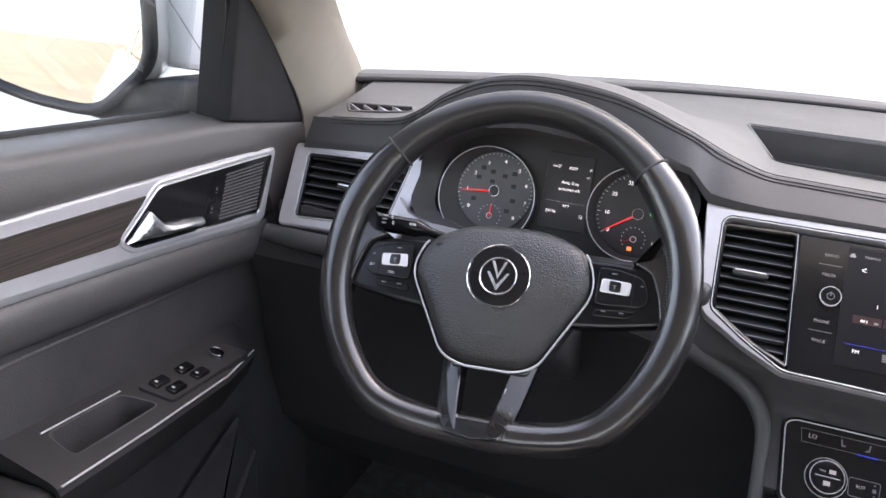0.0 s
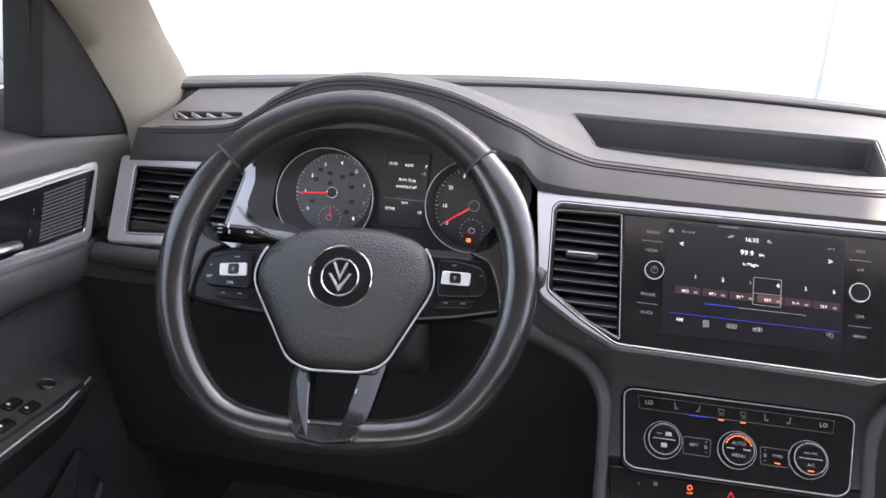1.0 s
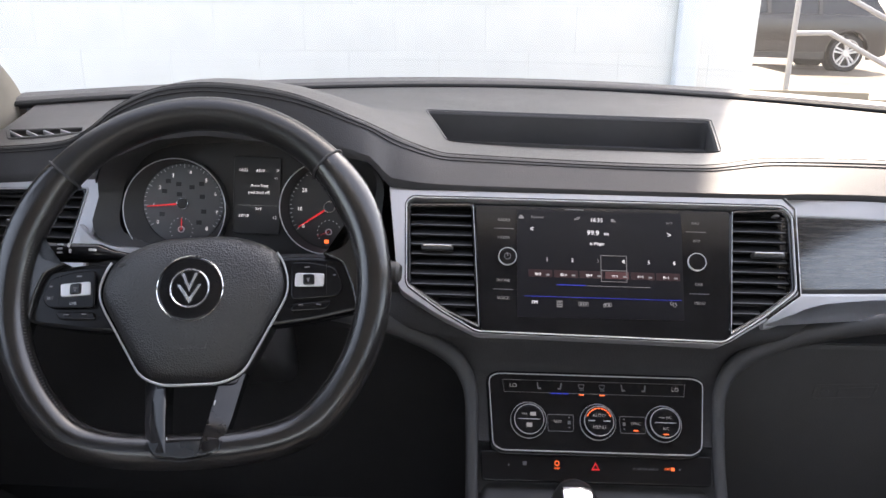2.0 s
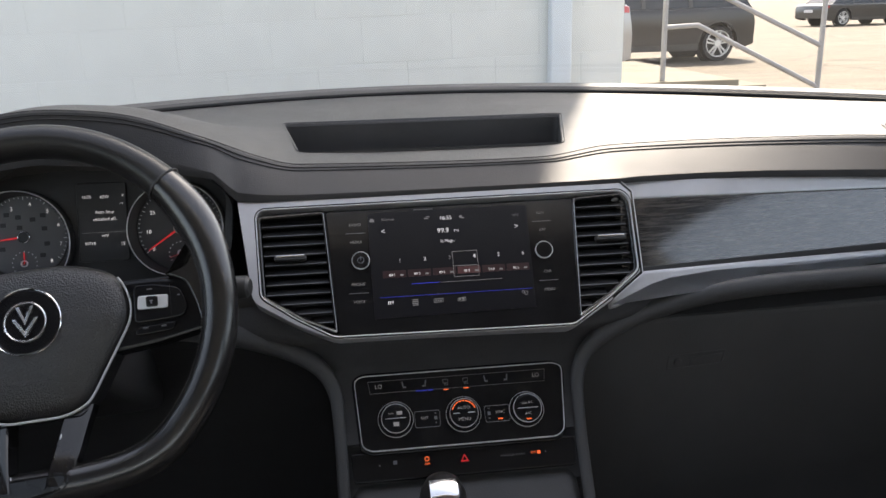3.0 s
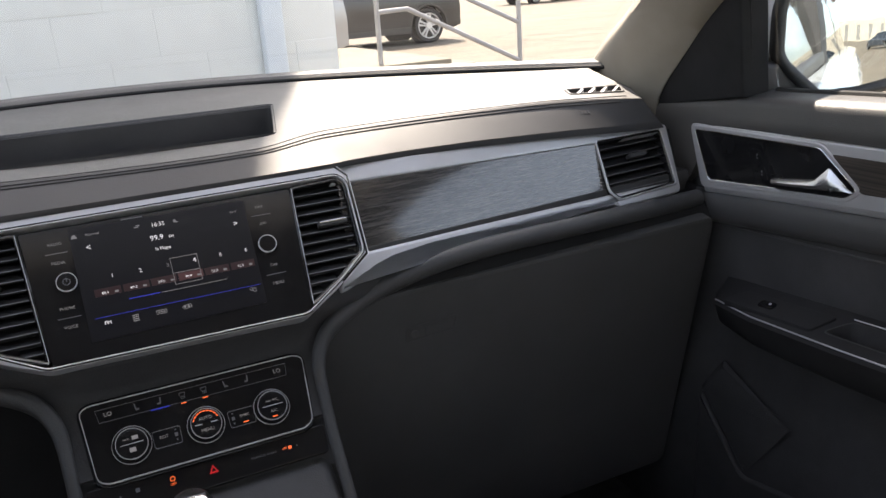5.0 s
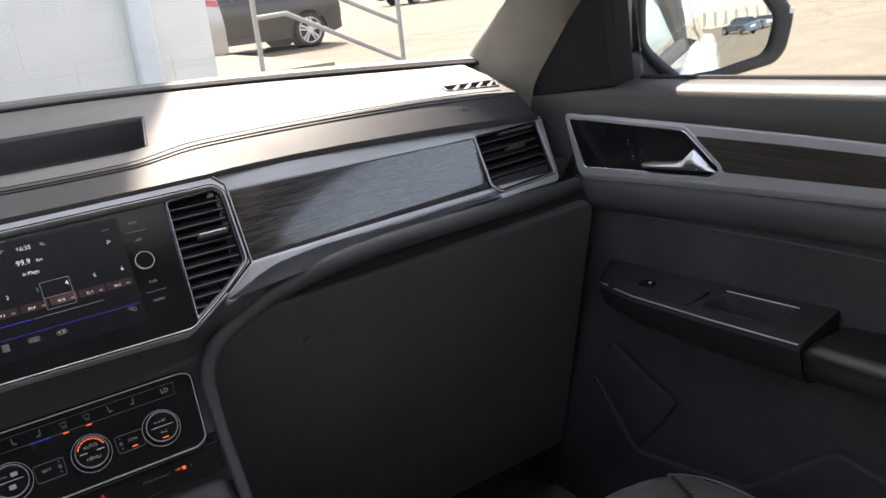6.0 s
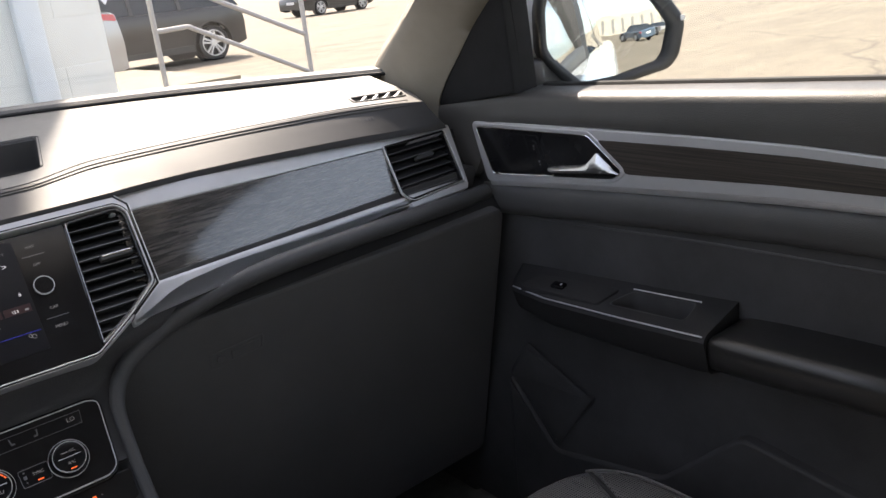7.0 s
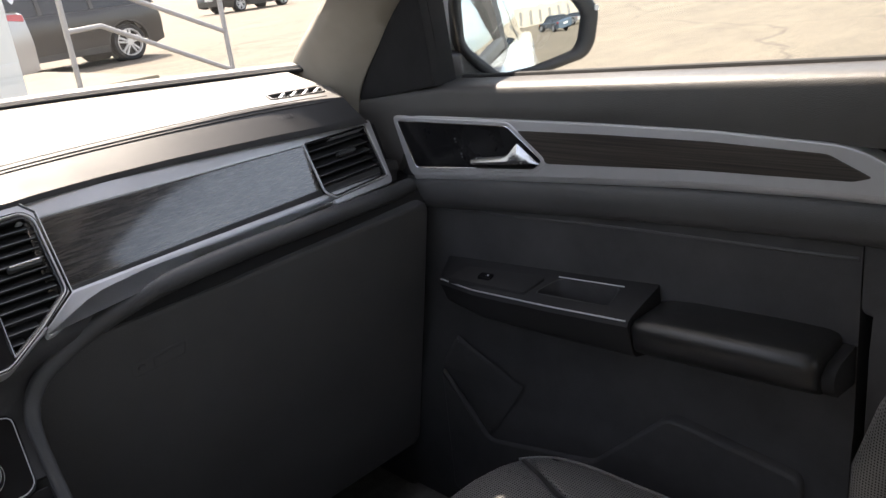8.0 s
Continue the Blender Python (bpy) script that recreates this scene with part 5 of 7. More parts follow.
# ---- doors ----
def build_door(sgn):
    """A front door from inside: shell, upper pad, silver band with veneer, pull handle, armrest, switches, pocket."""
    who = "driver" if sgn < 0 else "passenger"
    d = thing("car_door", "closed black front door with silver band and veneer, " + who + " side", "car door", "front doors", at=(sgn * 0.80, -0.15, 0.45))
    F = side(sgn)
    ys = [0.30, 0.24, 0.18, 0.10, 0.0, -0.12, -0.25, -0.38, -0.455, -0.478]
    belt = [(-0.60, 1.192), (-0.49, 1.188), (-0.27, 1.178), (0.0, 1.166), (0.10, 1.162), (0.20, 1.150), (0.30, 1.138)]
    # main shell below the band, and outer skin
    bm = bmesh.new()
    rings = []
    for y in ys:
        zb = interp(belt, y)
        rings.append([(sgn * x, y, z) for x, z in ((0.838, 0.42), (0.760, 0.42), (0.752, 0.55), (0.765, 0.70), (0.772, 0.80), (0.770, 0.95), (0.768, 0.985), (0.772, 1.03), (0.772, zb - 0.03), (0.838, zb - 0.03))])
    skin(bm, rings, True, True, True)
    part("inner_panel", bm, BLACK_SOFT, d, "black inner door panel", smooth=30)
    bm = bmesh.new()
    slab(bm, rounded([(-0.4785, 0.935), (-0.4785, 1.10), (-0.535, 1.10), (-0.535, 0.955), (-0.505, 0.932)], 0.01, 3), -0.05, -0.011, F, 0.004)
    part("rear_corner", bm, BLACK_SOFT, d, "rear corner of the inner panel")
    bm = bmesh.new()
    skin(bm, [[(sgn * x, y, z) for x, z in ((0.842, 0.42), (0.935, 0.45), (0.985, 0.75), (0.985, 0.98), (0.968, 1.10), (0.940, 1.138), (0.90, 1.150), (0.842, 1.152))] for y in (0.62, 0.3, 0.0, -0.3, -0.565)], True, True, True)
    part("outer_skin", bm, WHITE_PAINT, d, "white painted outer skin", smooth=50)
    # padded upper part with a rounded top
    bm = bmesh.new()
    rings = []
    for y in [0.275 - 0.81 * i / 30 for i in range(31)]:
        zb = interp(belt, y)
        zl = 1.116 + 0.008 * math.sin(math.pi * min(max((0.2 - y) / 0.7, 0), 1)) - 0.105 * min(max((y - 0.15) / 0.06, 0), 1)
        k = min(max((0.275 - y) / 0.05, 0), 1)
        rings.append([(sgn * x, y, z) for x, z in ((0.838, zb - 0.006), (0.832, zb + 0.002), (0.805, zb + 0.0015), (0.780, zb - 0.0005), (0.7675, zb - 0.0030), (0.7610, zb - 0.0075), (0.7580, zb - 0.0145), (0.7565, zb - 0.030), (0.754 + 0.004 * (1 - k), (zb - 0.028) * 0.4 + zl * 0.6), (0.757, zl - 0.002), (0.775, zl - 0.004), (0.838, zl))])
    skin(bm, rings, True, True, True)
    part("upper_pad", bm, DOOR_UPPER, d, "grained charcoal upper door pad", smooth=60)
    # window seal on the belt line
    bm = bmesh.new()
    tube(bm, [(sgn * 0.812, y, interp(belt, y) + 0.002) for y in (0.09, 0.0, -0.15, -0.3, -0.56)], 0.006, 0.0045, n=8)
    part("window_seal", bm, DARK_HOLE, d, "black rubber window seal")
    # roll under the band
    bm = bmesh.new()
    path = [(sgn * 0.765, y, z) for y, z in ((0.235, 0.993), (0.16, 0.997), (0.0, 1.010), (-0.2, 1.024), (-0.4, 1.034), (-0.530, 1.037))]
    tube(bm, spline(path, 5), 0.013, 0.024, n=14)
    part("padded_roll", bm, PAD_LOW, d, "padded roll under the band", smooth=60)
    bm = bmesh.new()
    tube(bm, spline([(sgn * 0.7685, y, z - 0.040) for y, z in ((0.20, 1.012), (0.0, 1.018), (-0.2, 1.028), (-0.4, 1.033), (-0.475, 1.036))], 5), 0.002, n=6)
    part("seam_line", bm, PAD_LOW, d)
    # silver band
    top = [(0.196, 1.1155), (0.08, 1.1185), (-0.04, 1.1205), (-0.18, 1.1225), (-0.32, 1.1225), (-0.455, 1.117), (-0.483, 1.110), (-0.530, 1.082)]
    low = [(-0.53, 1.066), (-0.45, 1.0665), (-0.30, 1.0610), (-0.12, 1.0480), (0.02, 1.0375), (0.168, 1.0235)]
    bm = bmesh.new()
    slab(bm, rounded(top + low, 0.012, 3), -0.02, 0.0035, F, 0.002)
    band = part("silver_band", bm, SILVER, d, "satin silver door band")
    bm = bmesh.new()
    skin(bm, [[F(y, interp(sorted(low), y) + dz, h) for dz, h in ((0.004, -0.004), (0.0025, 0.0016), (-0.003, 0.0010), (-0.008, -0.0035), (-0.011, -0.009))] for y in [-0.525 + 0.688 * k / 24 for k in range(25)]], False)
    part("band_underside", bm, SILVER, band, "silver band rolling under", smooth=70)
    bm = bmesh.new()
    slab(bm, rounded([(-0.050, 1.1065), (-0.18, 1.1095), (-0.32, 1.1105), (-0.445, 1.1065), (-0.488, 1.086), (-0.47, 1.0805), (-0.30, 1.0765), (-0.095, 1.0655)], 0.004, 2), 0.0, 0.0046, F, 0.0006)
    part("door_veneer", bm, VENEER_DOOR, d, "dark brown veneer inlay")
    # handle bezel with recess
    bez = rounded([(0.183, 1.1085), (-0.034, 1.1115), (-0.0895, 1.0685), (-0.0735, 1.0570), (0.152, 1.0385)], 0.006, 3)
    bm = bmesh.new()
    hoop(bm, shrunk(bez, -0.0006), shrunk(bez, 0.0010), 0.0, 0.0060, F, 0.0005)
    hb = part("handle_bezel", bm, CHROME, d, "thin chrome handle bezel")
    bm = bmesh.new()
    hoop(bm, shrunk(bez, -0.0060), shrunk(bez, -0.0006), 0.0, 0.0050, F, 0.0012)
    part("bezel_border", bm, SILVER, hb, "satin silver border")
    bm = bmesh.new()
    slab(bm, shrunk(bez, 0.0008), -0.01, 0.0048, F)
    part("bezel_plate", bm, PANEL_BLACK, hb)
    # recessed cup
    bm = bmesh.new()
    cup = rounded([(0.053, 1.1050), (-0.032, 1.1075), (-0.080, 1.0690), (-0.070, 1.0605), (0.029, 1.0515)], 0.005, 3)
    skin(bm, [[F(*p, 0.0052) for p in cup], [F(*p, 0.0052) for p in shrunk(cup, 0.002)], [F(*p, -0.001) for p in shrunk(cup, 0.006)]], True, False, True)
    part("handle_cup", bm, PANEL_BLACK, hb)
    bm = bmesh.new()
    slab(bm, rounded([(0.165, 1.103), (0.083, 1.1045), (0.064, 1.0505), (0.148, 1.0435)], 0.002, 2), 0.003, 0.0054, F, 0.0004)
    part("speaker_plate", bm, PANEL_BLACK, hb, "black plate ahead of the lever")
    if sgn < 0:                                # woven relief: rows of short slanted dashes
        bm = bmesh.new()
        for i in range(14):
            k = (i + 0.5) / 14
            z0 = 1.1025 - 0.053 * k
            y1, y0 = 0.1645 - 0.0170 * k, 0.0835 - 0.0180 * k
            for j in range(17):
                y = y0 + (y1 - y0) * (j + 0.5 + 0.25 * (i % 2)) / 17.5
                zz = z0 - 0.006 * k * (y - y0) / (y1 - y0)
                slab(bm, [(y - 0.0021, zz + 0.0002), (y + 0.0016, zz + 0.0020), (y + 0.0021, zz + 0.0008), (y - 0.0016, zz - 0.0010)], 0.0050, 0.0064, F)
        tagged(part("plate_weave", bm, SLAT_LIP, hb, "woven grey relief", smooth=0), kind="stuff")
    bm = bmesh.new()
    slab(bm, [(0.0825, 1.1040), (0.0565, 1.1045), (0.0320, 1.0500), (0.0635, 1.0500)], 0.003, 0.0056, F, 0.0006)
    part("button_plate", bm, PANEL_BLACK, hb)
    for zc in (1.087, 1.066):
        sh = (zc - 1.087) * 0.46
        bm = bmesh.new()
        slab(bm, rounded([(0.0725 + sh, zc + 0.009), (0.0595 + sh, zc + 0.009), (0.0520 + sh, zc - 0.009), (0.0650 + sh, zc - 0.009)], 0.002, 2), 0.003, 0.0068, F, 0.0008)
        part("lock_button", bm, PANEL_BLACK, hb, "small black lock button")
        bars([(0.0625 + sh, zc + 0.002, 0.0016, 0.0030), (0.0615 + sh, zc - 0.0025, 0.0030, 0.0008)], F, DIM_PRINT, hb, "lock_mark", 0.006, 0.0071)
    # pull lever: a chrome blade that widens to the rear
    bm = bmesh.new()
    rings = []
    for y, zl, zc, zu, hh in ((0.036, 1.0520, 1.0588, 1.0625, 0.010), (0.030, 1.0515, 1.0590, 1.0635, 0.0145), (0.0, 1.0540, 1.0625, 1.0675, 0.0165), (-0.026, 1.0562, 1.0655, 1.0715, 0.0165), (-0.036, 1.0570, 1.0668, 1.0755, 0.0160), (-0.044, 1.0577, 1.0675, 1.0835, 0.0150), (-0.050, 1.0583, 1.0675, 1.0895, 0.0140), (-0.053, 1.0586, 1.0675, 1.0885, 0.0135), (-0.066, 1.0597, 1.0670, 1.0775, 0.0110), (-0.078, 1.0610, 1.0655, 1.0685, 0.0085), (-0.085, 1.0625, 1.0640, 1.0652, 0.0062)):
        rings.append([F(y, z, h) for z, h in ((zl + 0.003, 0.003), (zl + 0.003, hh * 0.55), (zl * 0.5 + zc * 0.5 + 0.001, hh * 0.9), (zc, hh), (zc * 0.4 + zu * 0.6, hh * 0.85), (zu, hh * 0.55), (zu, 0.003))])
    skin(bm, rings, True, True, True)
    part("door_handle", bm, LEVER_CHROME, d, "satin chrome pull lever", smooth=35)
    # armrest ledge with a bright edge, a pull pocket and a padded rest
    bm = bmesh.new()
    rings = []
    for y, xi, zt, th in ((0.125, 0.748, 0.874, 0.030), (0.10, 0.722, 0.876, 0.044), (0.02, 0.705, 0.881, 0.050), (-0.12, 0.698, 0.890, 0.054), (-0.245, 0.694, 0.899, 0.056)):
        rings.append([(sgn * x, y, z) for x, z in ((0.775, zt + 0.022), (xi + 0.010, zt + 0.004), (xi + 0.003, zt), (xi, zt - 0.006), (xi + 0.011, zt - th + 0.010), (min(xi + 0.016, 0.758), zt - th + 0.004), (min(xi + 0.028, 0.764), zt - th), (0.766, zt - th - 0.012))])
    skin(bm, rings, True, True, True)
    arm = part("armrest_ledge", bm, LEDGE_BLACK, d, "black armrest ledge")
    lg = lambda y, w, h: Vector((sgn * (0.70 + w), y, 0.8845 + 0.062 * (-y) + w * 0.28 + h))
    lg.squash = 1.0
    po = rounded([(-0.084, 0.018), (-0.205, 0.016), (-0.200, 0.054), (-0.102, 0.054)], 0.01, 3)
    bm = bmesh.new()
    slab(bm, po, -0.04, 0.03, lg)
    cut_out(arm, [new("cutter", as_mesh("cutter", bm, BLACK_PLASTIC))])
    bm = bmesh.new()
    tube(bm, [(sgn * (xi + 0.0025), y, zt + 0.0005) for y, xi, zt in ((0.10, 0.722, 0.876), (0.02, 0.705, 0.881), (-0.12, 0.698, 0.890), (-0.241, 0.694, 0.899))], 0.0013, 0.0010, n=8)
    part("bright_edge", bm, SILVER, arm, "satin bright edge")
    bm = bmesh.new()
    skin(bm, [[lg(*p, 0.0006) for p in shrunk(po, -0.0006)], [lg(*p, 0.0006) for p in shrunk(po, 0.0015)], [lg(*p, -0.038) for p in shrunk(po, 0.003)]], True, False, True)
    pk = part("pull_pocket", bm, BLACK_SOFT, d, "open pull pocket in the armrest")
    bm = bmesh.new()
    tube(bm, [lg(-0.100, 0.0560, 0.0012), lg(-0.203, 0.0560, 0.0012)], 0.0010, 0.0008, n=6)
    part("grip_edge", bm, SILVER, pk)
    bm = bmesh.new()
    rings = []
    for y, a, b in ((-0.246, -0.003, -0.003), (-0.250, 0.000, 0.001), (-0.262, 0.0025, 0.004), (-0.30, 0.004, 0.006), (-0.40, 0.004, 0.006), (-0.448, 0.003, 0.004), (-0.458, 0.0, 0.001), (-0.462, -0.004, -0.004)):
        zt = 0.897 + (-0.247 - y) * 0.04
        rings.append([(sgn * x, y, z) for x, z in ((0.775, zt + 0.001 + b), (0.735, zt + 0.001 + b), (0.711 - a, zt + 0.001 + b * 0.7), (0.703 - a, zt - 0.001 + b * 0.4), (0.698 - a, zt - 0.005), (0.698 - a, zt - 0.014), (0.702 - a * 0.6, zt - 0.033), (0.708 - a * 0.3, zt - 0.042), (0.720, zt - 0.047), (0.775, zt - 0.056))])
    skin(bm, rings, True, True, True)
    part("armrest_pad", bm, LEATHER, d, "padded black leather armrest", smooth=60)
    bm = bmesh.new()
    skin(bm, [[(sgn * x, y, z) for x, z in ((0.775, 0.897), (0.728, 0.894), (0.714, 0.888), (0.710, 0.881), (0.713, 0.868), (0.722, 0.858), (0.775, 0.850))] for y in (-0.4635, -0.4765)], True, True, True)
    part("armrest_tail", bm, LEDGE_BLACK, d, "rear end of the armrest moulding", smooth=50)
    # switches
    sw = rounded([(0.078, 0.016), (-0.072, 0.012), (-0.082, 0.050), (0.064, 0.048)], 0.006, 3)
    bm = bmesh.new()
    slab(bm, sw, -0.006, 0.0024, lg, 0.001)
    sp = part("switch_plate", bm, LEDGE_BLACK, d, "gloss black switch plate")
    spots = [(-0.012, 0.024), (-0.018, 0.040), (-0.054, 0.023), (-0.060, 0.040)] if sgn < 0 else [(0.010, 0.030)]
    for y, w in spots:
        bm = bmesh.new()
        slab(bm, rounded([(y + 0.014, w - 0.006), (y - 0.010, w - 0.006), (y - 0.010, w + 0.006), (y + 0.014, w + 0.006)], 0.003, 2), 0.001, 0.0058, lg, 0.0015)
        part("window_switch", bm, PANEL_BLACK, sp, "black window switch")
        bars([(y - 0.003, w, 0.0030, 0.0030)], lg, PRINT, sp, "window_mark", 0.005, 0.0064)
    if sgn < 0:
        bm = bmesh.new()
        slab(bm, circle(0.036, 0.034, 0.0085, 24), 0.001, 0.0080, lg, 0.0015)
        kn = part("mirror_knob", bm, PANEL_BLACK, sp, "round mirror adjuster knob")
        bm = bmesh.new()
        hoop(bm, circle(0.036, 0.034, 0.0088, 24), circle(0.036, 0.034, 0.0082, 24), 0.002, 0.0083, lg, 0.0002)
        part("knob_ring", bm, CHROME, sp)
    # lower pocket: raised frame with a slot
    bm = bmesh.new()
    pq = rounded([(0.155, 0.700), (0.063, 0.594), (-0.138, 0.630), (-0.26, 0.745), (-0.43, 0.72), (-0.44, 0.46), (0.16, 0.46)], 0.015, 4)
    slab(bm, pq, -0.06, 0.006, F, 0.005)
    lp = part("lower_pocket", bm, BLACK_SOFT, d, "black moulded lower door pocket", smooth=60)
    bm = bmesh.new()
    fac = rounded([(0.157, 0.702), (0.112, 0.767), (-0.016, 0.710), (0.060, 0.598)], 0.006, 3)
    rings = [[F(y, z, 0.000) for y, z in fac], [F(y, z, 0.003 - 0.03 * max(0.10 - y, 0)) for y, z in shrunk(fac, 0.004)], [F(y, z, 0.004 - 0.04 * max(0.10 - y, 0)) for y, z in shrunk(fac, 0.010)]]
    skin(bm, rings, True, True, True)
    part("pocket_end", bm, BLACK_SOFT, lp, "raised front end of the pocket", smooth=50)
    # sail panel, window frame post
    bm = bmesh.new()
    slab(bm, [(0.315, 1.125), (0.100, 1.160), (0.090, 1.335), (0.150, 1.335), (0.240, 1.225)], -0.050, -0.004, side(sgn, 0.757, -0.14, 1.14), 0.004)
    part("sail_panel", bm, SAIL_BLACK, d, "black sail panel")
    bm = bmesh.new()
    tube(bm, [(sgn * 0.776, 0.110, 1.166), (sgn * 0.757, 0.102, 1.28), (sgn * 0.735, 0.069, 1.47), (sgn * 0.71, 0.024, 1.57)], 0.010, 0.004, n=10, up=Vector((1, 0, 0)))
    part("window_post", bm, SAIL_BLACK, d, "dark window post")
    bm = bmesh.new()
    pane = [(sgn * 0.836, 0.108, 1.13), (sgn * 0.836, -0.57, 1.13), (sgn * 0.70, -0.55, 1.58), (sgn * 0.725, 0.045, 1.54)]
    skin(bm, [pane, [(x - sgn * 0.004, y, z) for x, y, z in pane]], True, True, True)
    # out of view: added to cut off the sky that the dash veneer reflects
    frame_edge = spline([(-0.02, 1.315), (-0.15, 1.392), (-0.33, 1.470), (-0.56, 1.525)], 6)
    framing = bmesh.new()
    slab(framing, frame_edge + [(-0.56, 1.585), (-0.20, 1.560), (-0.02, 1.420)], -0.012, 0.012, side(sgn, 0.825, -0.31, 1.16), 0.003)
    part("window_frame", framing, SAIL_BLACK, d, "black upper window frame, shaped to bound the veneer reflection")
    w = part("window_pane", bm, SIDE_GLASS, d, "clear side window pane")
    w.visible_shadow = False
    return d


build_door(-1)
build_door(1)


# ---- door mirrors ----
def door_mirror(sgn):
    m = thing("door_mirror", "black-rimmed door mirror with a white cap", "door mirror", "door mirrors", at=(sgn * 0.90, 0.1, 1.14))
    n_ax = Vector((-sgn * (0.42 if sgn > 0 else 0.27), -0.907, 0.056 if sgn > 0 else 0.050)).normalized()
    cen = Vector((sgn * (0.945 if sgn > 0 else 0.985), 0.06, 1.235))
    u_ax = Vector((sgn, 0, 0)) - n_ax * n_ax.dot(Vector((sgn, 0, 0)))
    u_ax.normalize()
    v_ax = Vector((0, 0, 1)) - n_ax * n_ax.z
    v_ax.normalize()

    def f(u, v, h=0.0):
        return cen + u_ax * u + v_ax * v + n_ax * h
    f.squash = 1.0
    if sgn > 0:
        gl = rounded([(-0.116, 0.035), (-0.118, -0.020), (-0.108, -0.036), (-0.064, -0.0775), (-0.014, -0.0755), (0.060, -0.063), (0.070, -0.052), (0.0805, -0.012), (0.060, 0.016), (0.026, 0.060), (-0.070, 0.066), (-0.108, 0.058)], 0.008, 3)
    else:
        gl = rounded([(-0.118, 0.036), (-0.120, -0.018), (-0.060, -0.076), (0.010, -0.068), (0.075, -0.050), (0.093, -0.018), (0.086, 0.040), (0.070, 0.085), (0.04, 0.098), (-0.08, 0.098), (-0.112, 0.085)], 0.022, 4)
    bm = bmesh.new()
    rings = [[f(u, v, -0.006) for u, v in gl]]
    for k in range(0, 13):                    # slightly domed glass
        t = 1 - k / 12.5
        rings.append([f(u * t, v * t, 0.003 - ((u * t) ** 2 + (v * t) ** 2) / (2 * 1.35)) for u, v in gl])
    skin(bm, rings, True, True, True)
    part("mirror_glass", bm, MIRROR, m, "clean domed mirror glass", smooth=60)
    big = shrunk(gl, -0.013) if sgn < 0 else [(u + 0.012 * min(max(u / 0.06, 0), 1), v) for u, v in shrunk(gl, -0.0155)]
    bm = bmesh.new()
    hoop(bm, big, shrunk(gl, -0.001), -0.012, 0.010, f, 0.005)
    part("mirror_rim", bm, MIRROR_BLACK, m, "black plastic mirror rim", smooth=60)
    bm = bmesh.new()
    skin(bm, [[f(*p, h) for p in [((u - 0.0) * k, v * k) for u, v in big]] for k, h in ((0.98, -0.010), (1.0, -0.030), (1.0, -0.05), (0.96, -0.09), (0.80, -0.125), (0.45, -0.145))], True, True, True)
    part("mirror_cap", bm, WHITE_PAINT, m, "white painted mirror cap", smooth=60)
    bm = bmesh.new()
    slab(bm, rounded([(0.097, -0.010), (0.104, -0.010), (0.104, -0.002), (0.097, -0.002)], 0.002, 2), 0.008, 0.0128, f, 0.0004)
    part("warning_lamp", bm, PRINT, m)
    # foot: black arm to the door
    bm = bmesh.new()
    rings = []
    for x, y, z, a, b in ((0.800, 0.150, 1.165, 0.040, 0.036), (0.84, 0.142, 1.165, 0.038, 0.034), (0.88, 0.130, 1.163, 0.036, 0.029), (0.92, 0.118, 1.160, 0.032, 0.022), (0.96, 0.108, 1.158, 0.026, 0.014)):
        rings.append([(sgn * x, y + a * s, z + b * c) for s, c in rounded([(-1, -1), (1, -1), (1, 1), (-1, 1)], 0.25, 3)])
    skin(bm, rings, True, True, True)
    part("mirror_foot", bm, MIRROR_BLACK, m, "black mirror foot", smooth=60)
    bm = bmesh.new()
    slab(bm, rounded([(0.806, 1.2035), (0.93, 1.2035), (0.93, 1.35), (0.806, 1.36)], 0.006, 2), -0.02, 0.03, lambda x, z, h: Vector((sgn * x, 0.175 - h, z)), 0.008)
    part("cap_neck", bm, WHITE_PAINT, m, "white painted inner end of the cap")
    return m


door_mirror(-1)
door_mirror(1)


# ---- car shell: pillars, glass, roof, floor ----
def pillar(sgn):
    bm = bmesh.new()
    rings = []
    # inner edge at the glass, middle crown, rear edge at the sail panel
    rows = (((0.750, 0.440, 1.125), (0.760, 0.345, 1.105), (0.770, 0.272, 1.080)),
            ((0.738, 0.407, 1.190), (0.748, 0.328, 1.170), (0.757, 0.270, 1.142)),
            ((0.712, 0.300, 1.252), (0.733, 0.243, 1.238), (0.748, 0.198, 1.220)),
            ((0.688, 0.210, 1.306), (0.716, 0.160, 1.298), (0.738, 0.124, 1.286)),
            ((0.625, -0.030, 1.450), (0.660, -0.065, 1.450), (0.690, -0.090, 1.440)),
            ((0.555, -0.290, 1.605), (0.590, -0.310, 1.605), (0.625, -0.320, 1.600)))
    for a, b, c in rows:
        a, b, c = Vector(a), Vector(b), Vector(c)
        out = Vector((0.05, 0.05, 0.02))
        mid = b + Vector((-0.016, -0.012, 0.010))
        rings.append([Vector((sgn * p.x, p.y, p.z)) for p in (a + Vector((0.012, 0.018, 0.004)), a, (a + mid) / 2 + Vector((-0.006, -0.004, 0.003)), mid, (c + mid) / 2 + Vector((-0.006, -0.005, 0.003)), c, c + Vector((0.03, 0.01, 0.0)), a + out)])
    dense = []
    for k in range(8):
        col = spline([r[k] for r in rings], 5)
        dense.append(col)
    skin(bm, [[dense[k][i] for k in range(8)] for i in range(len(dense[0]))], True, True, True)
    return tagged(part("pillar_left" if sgn < 0 else "pillar_right", bm, BEIGE, None, smooth=50), "beige cloth-covered windscreen pillar", "pillar", "", "structure")


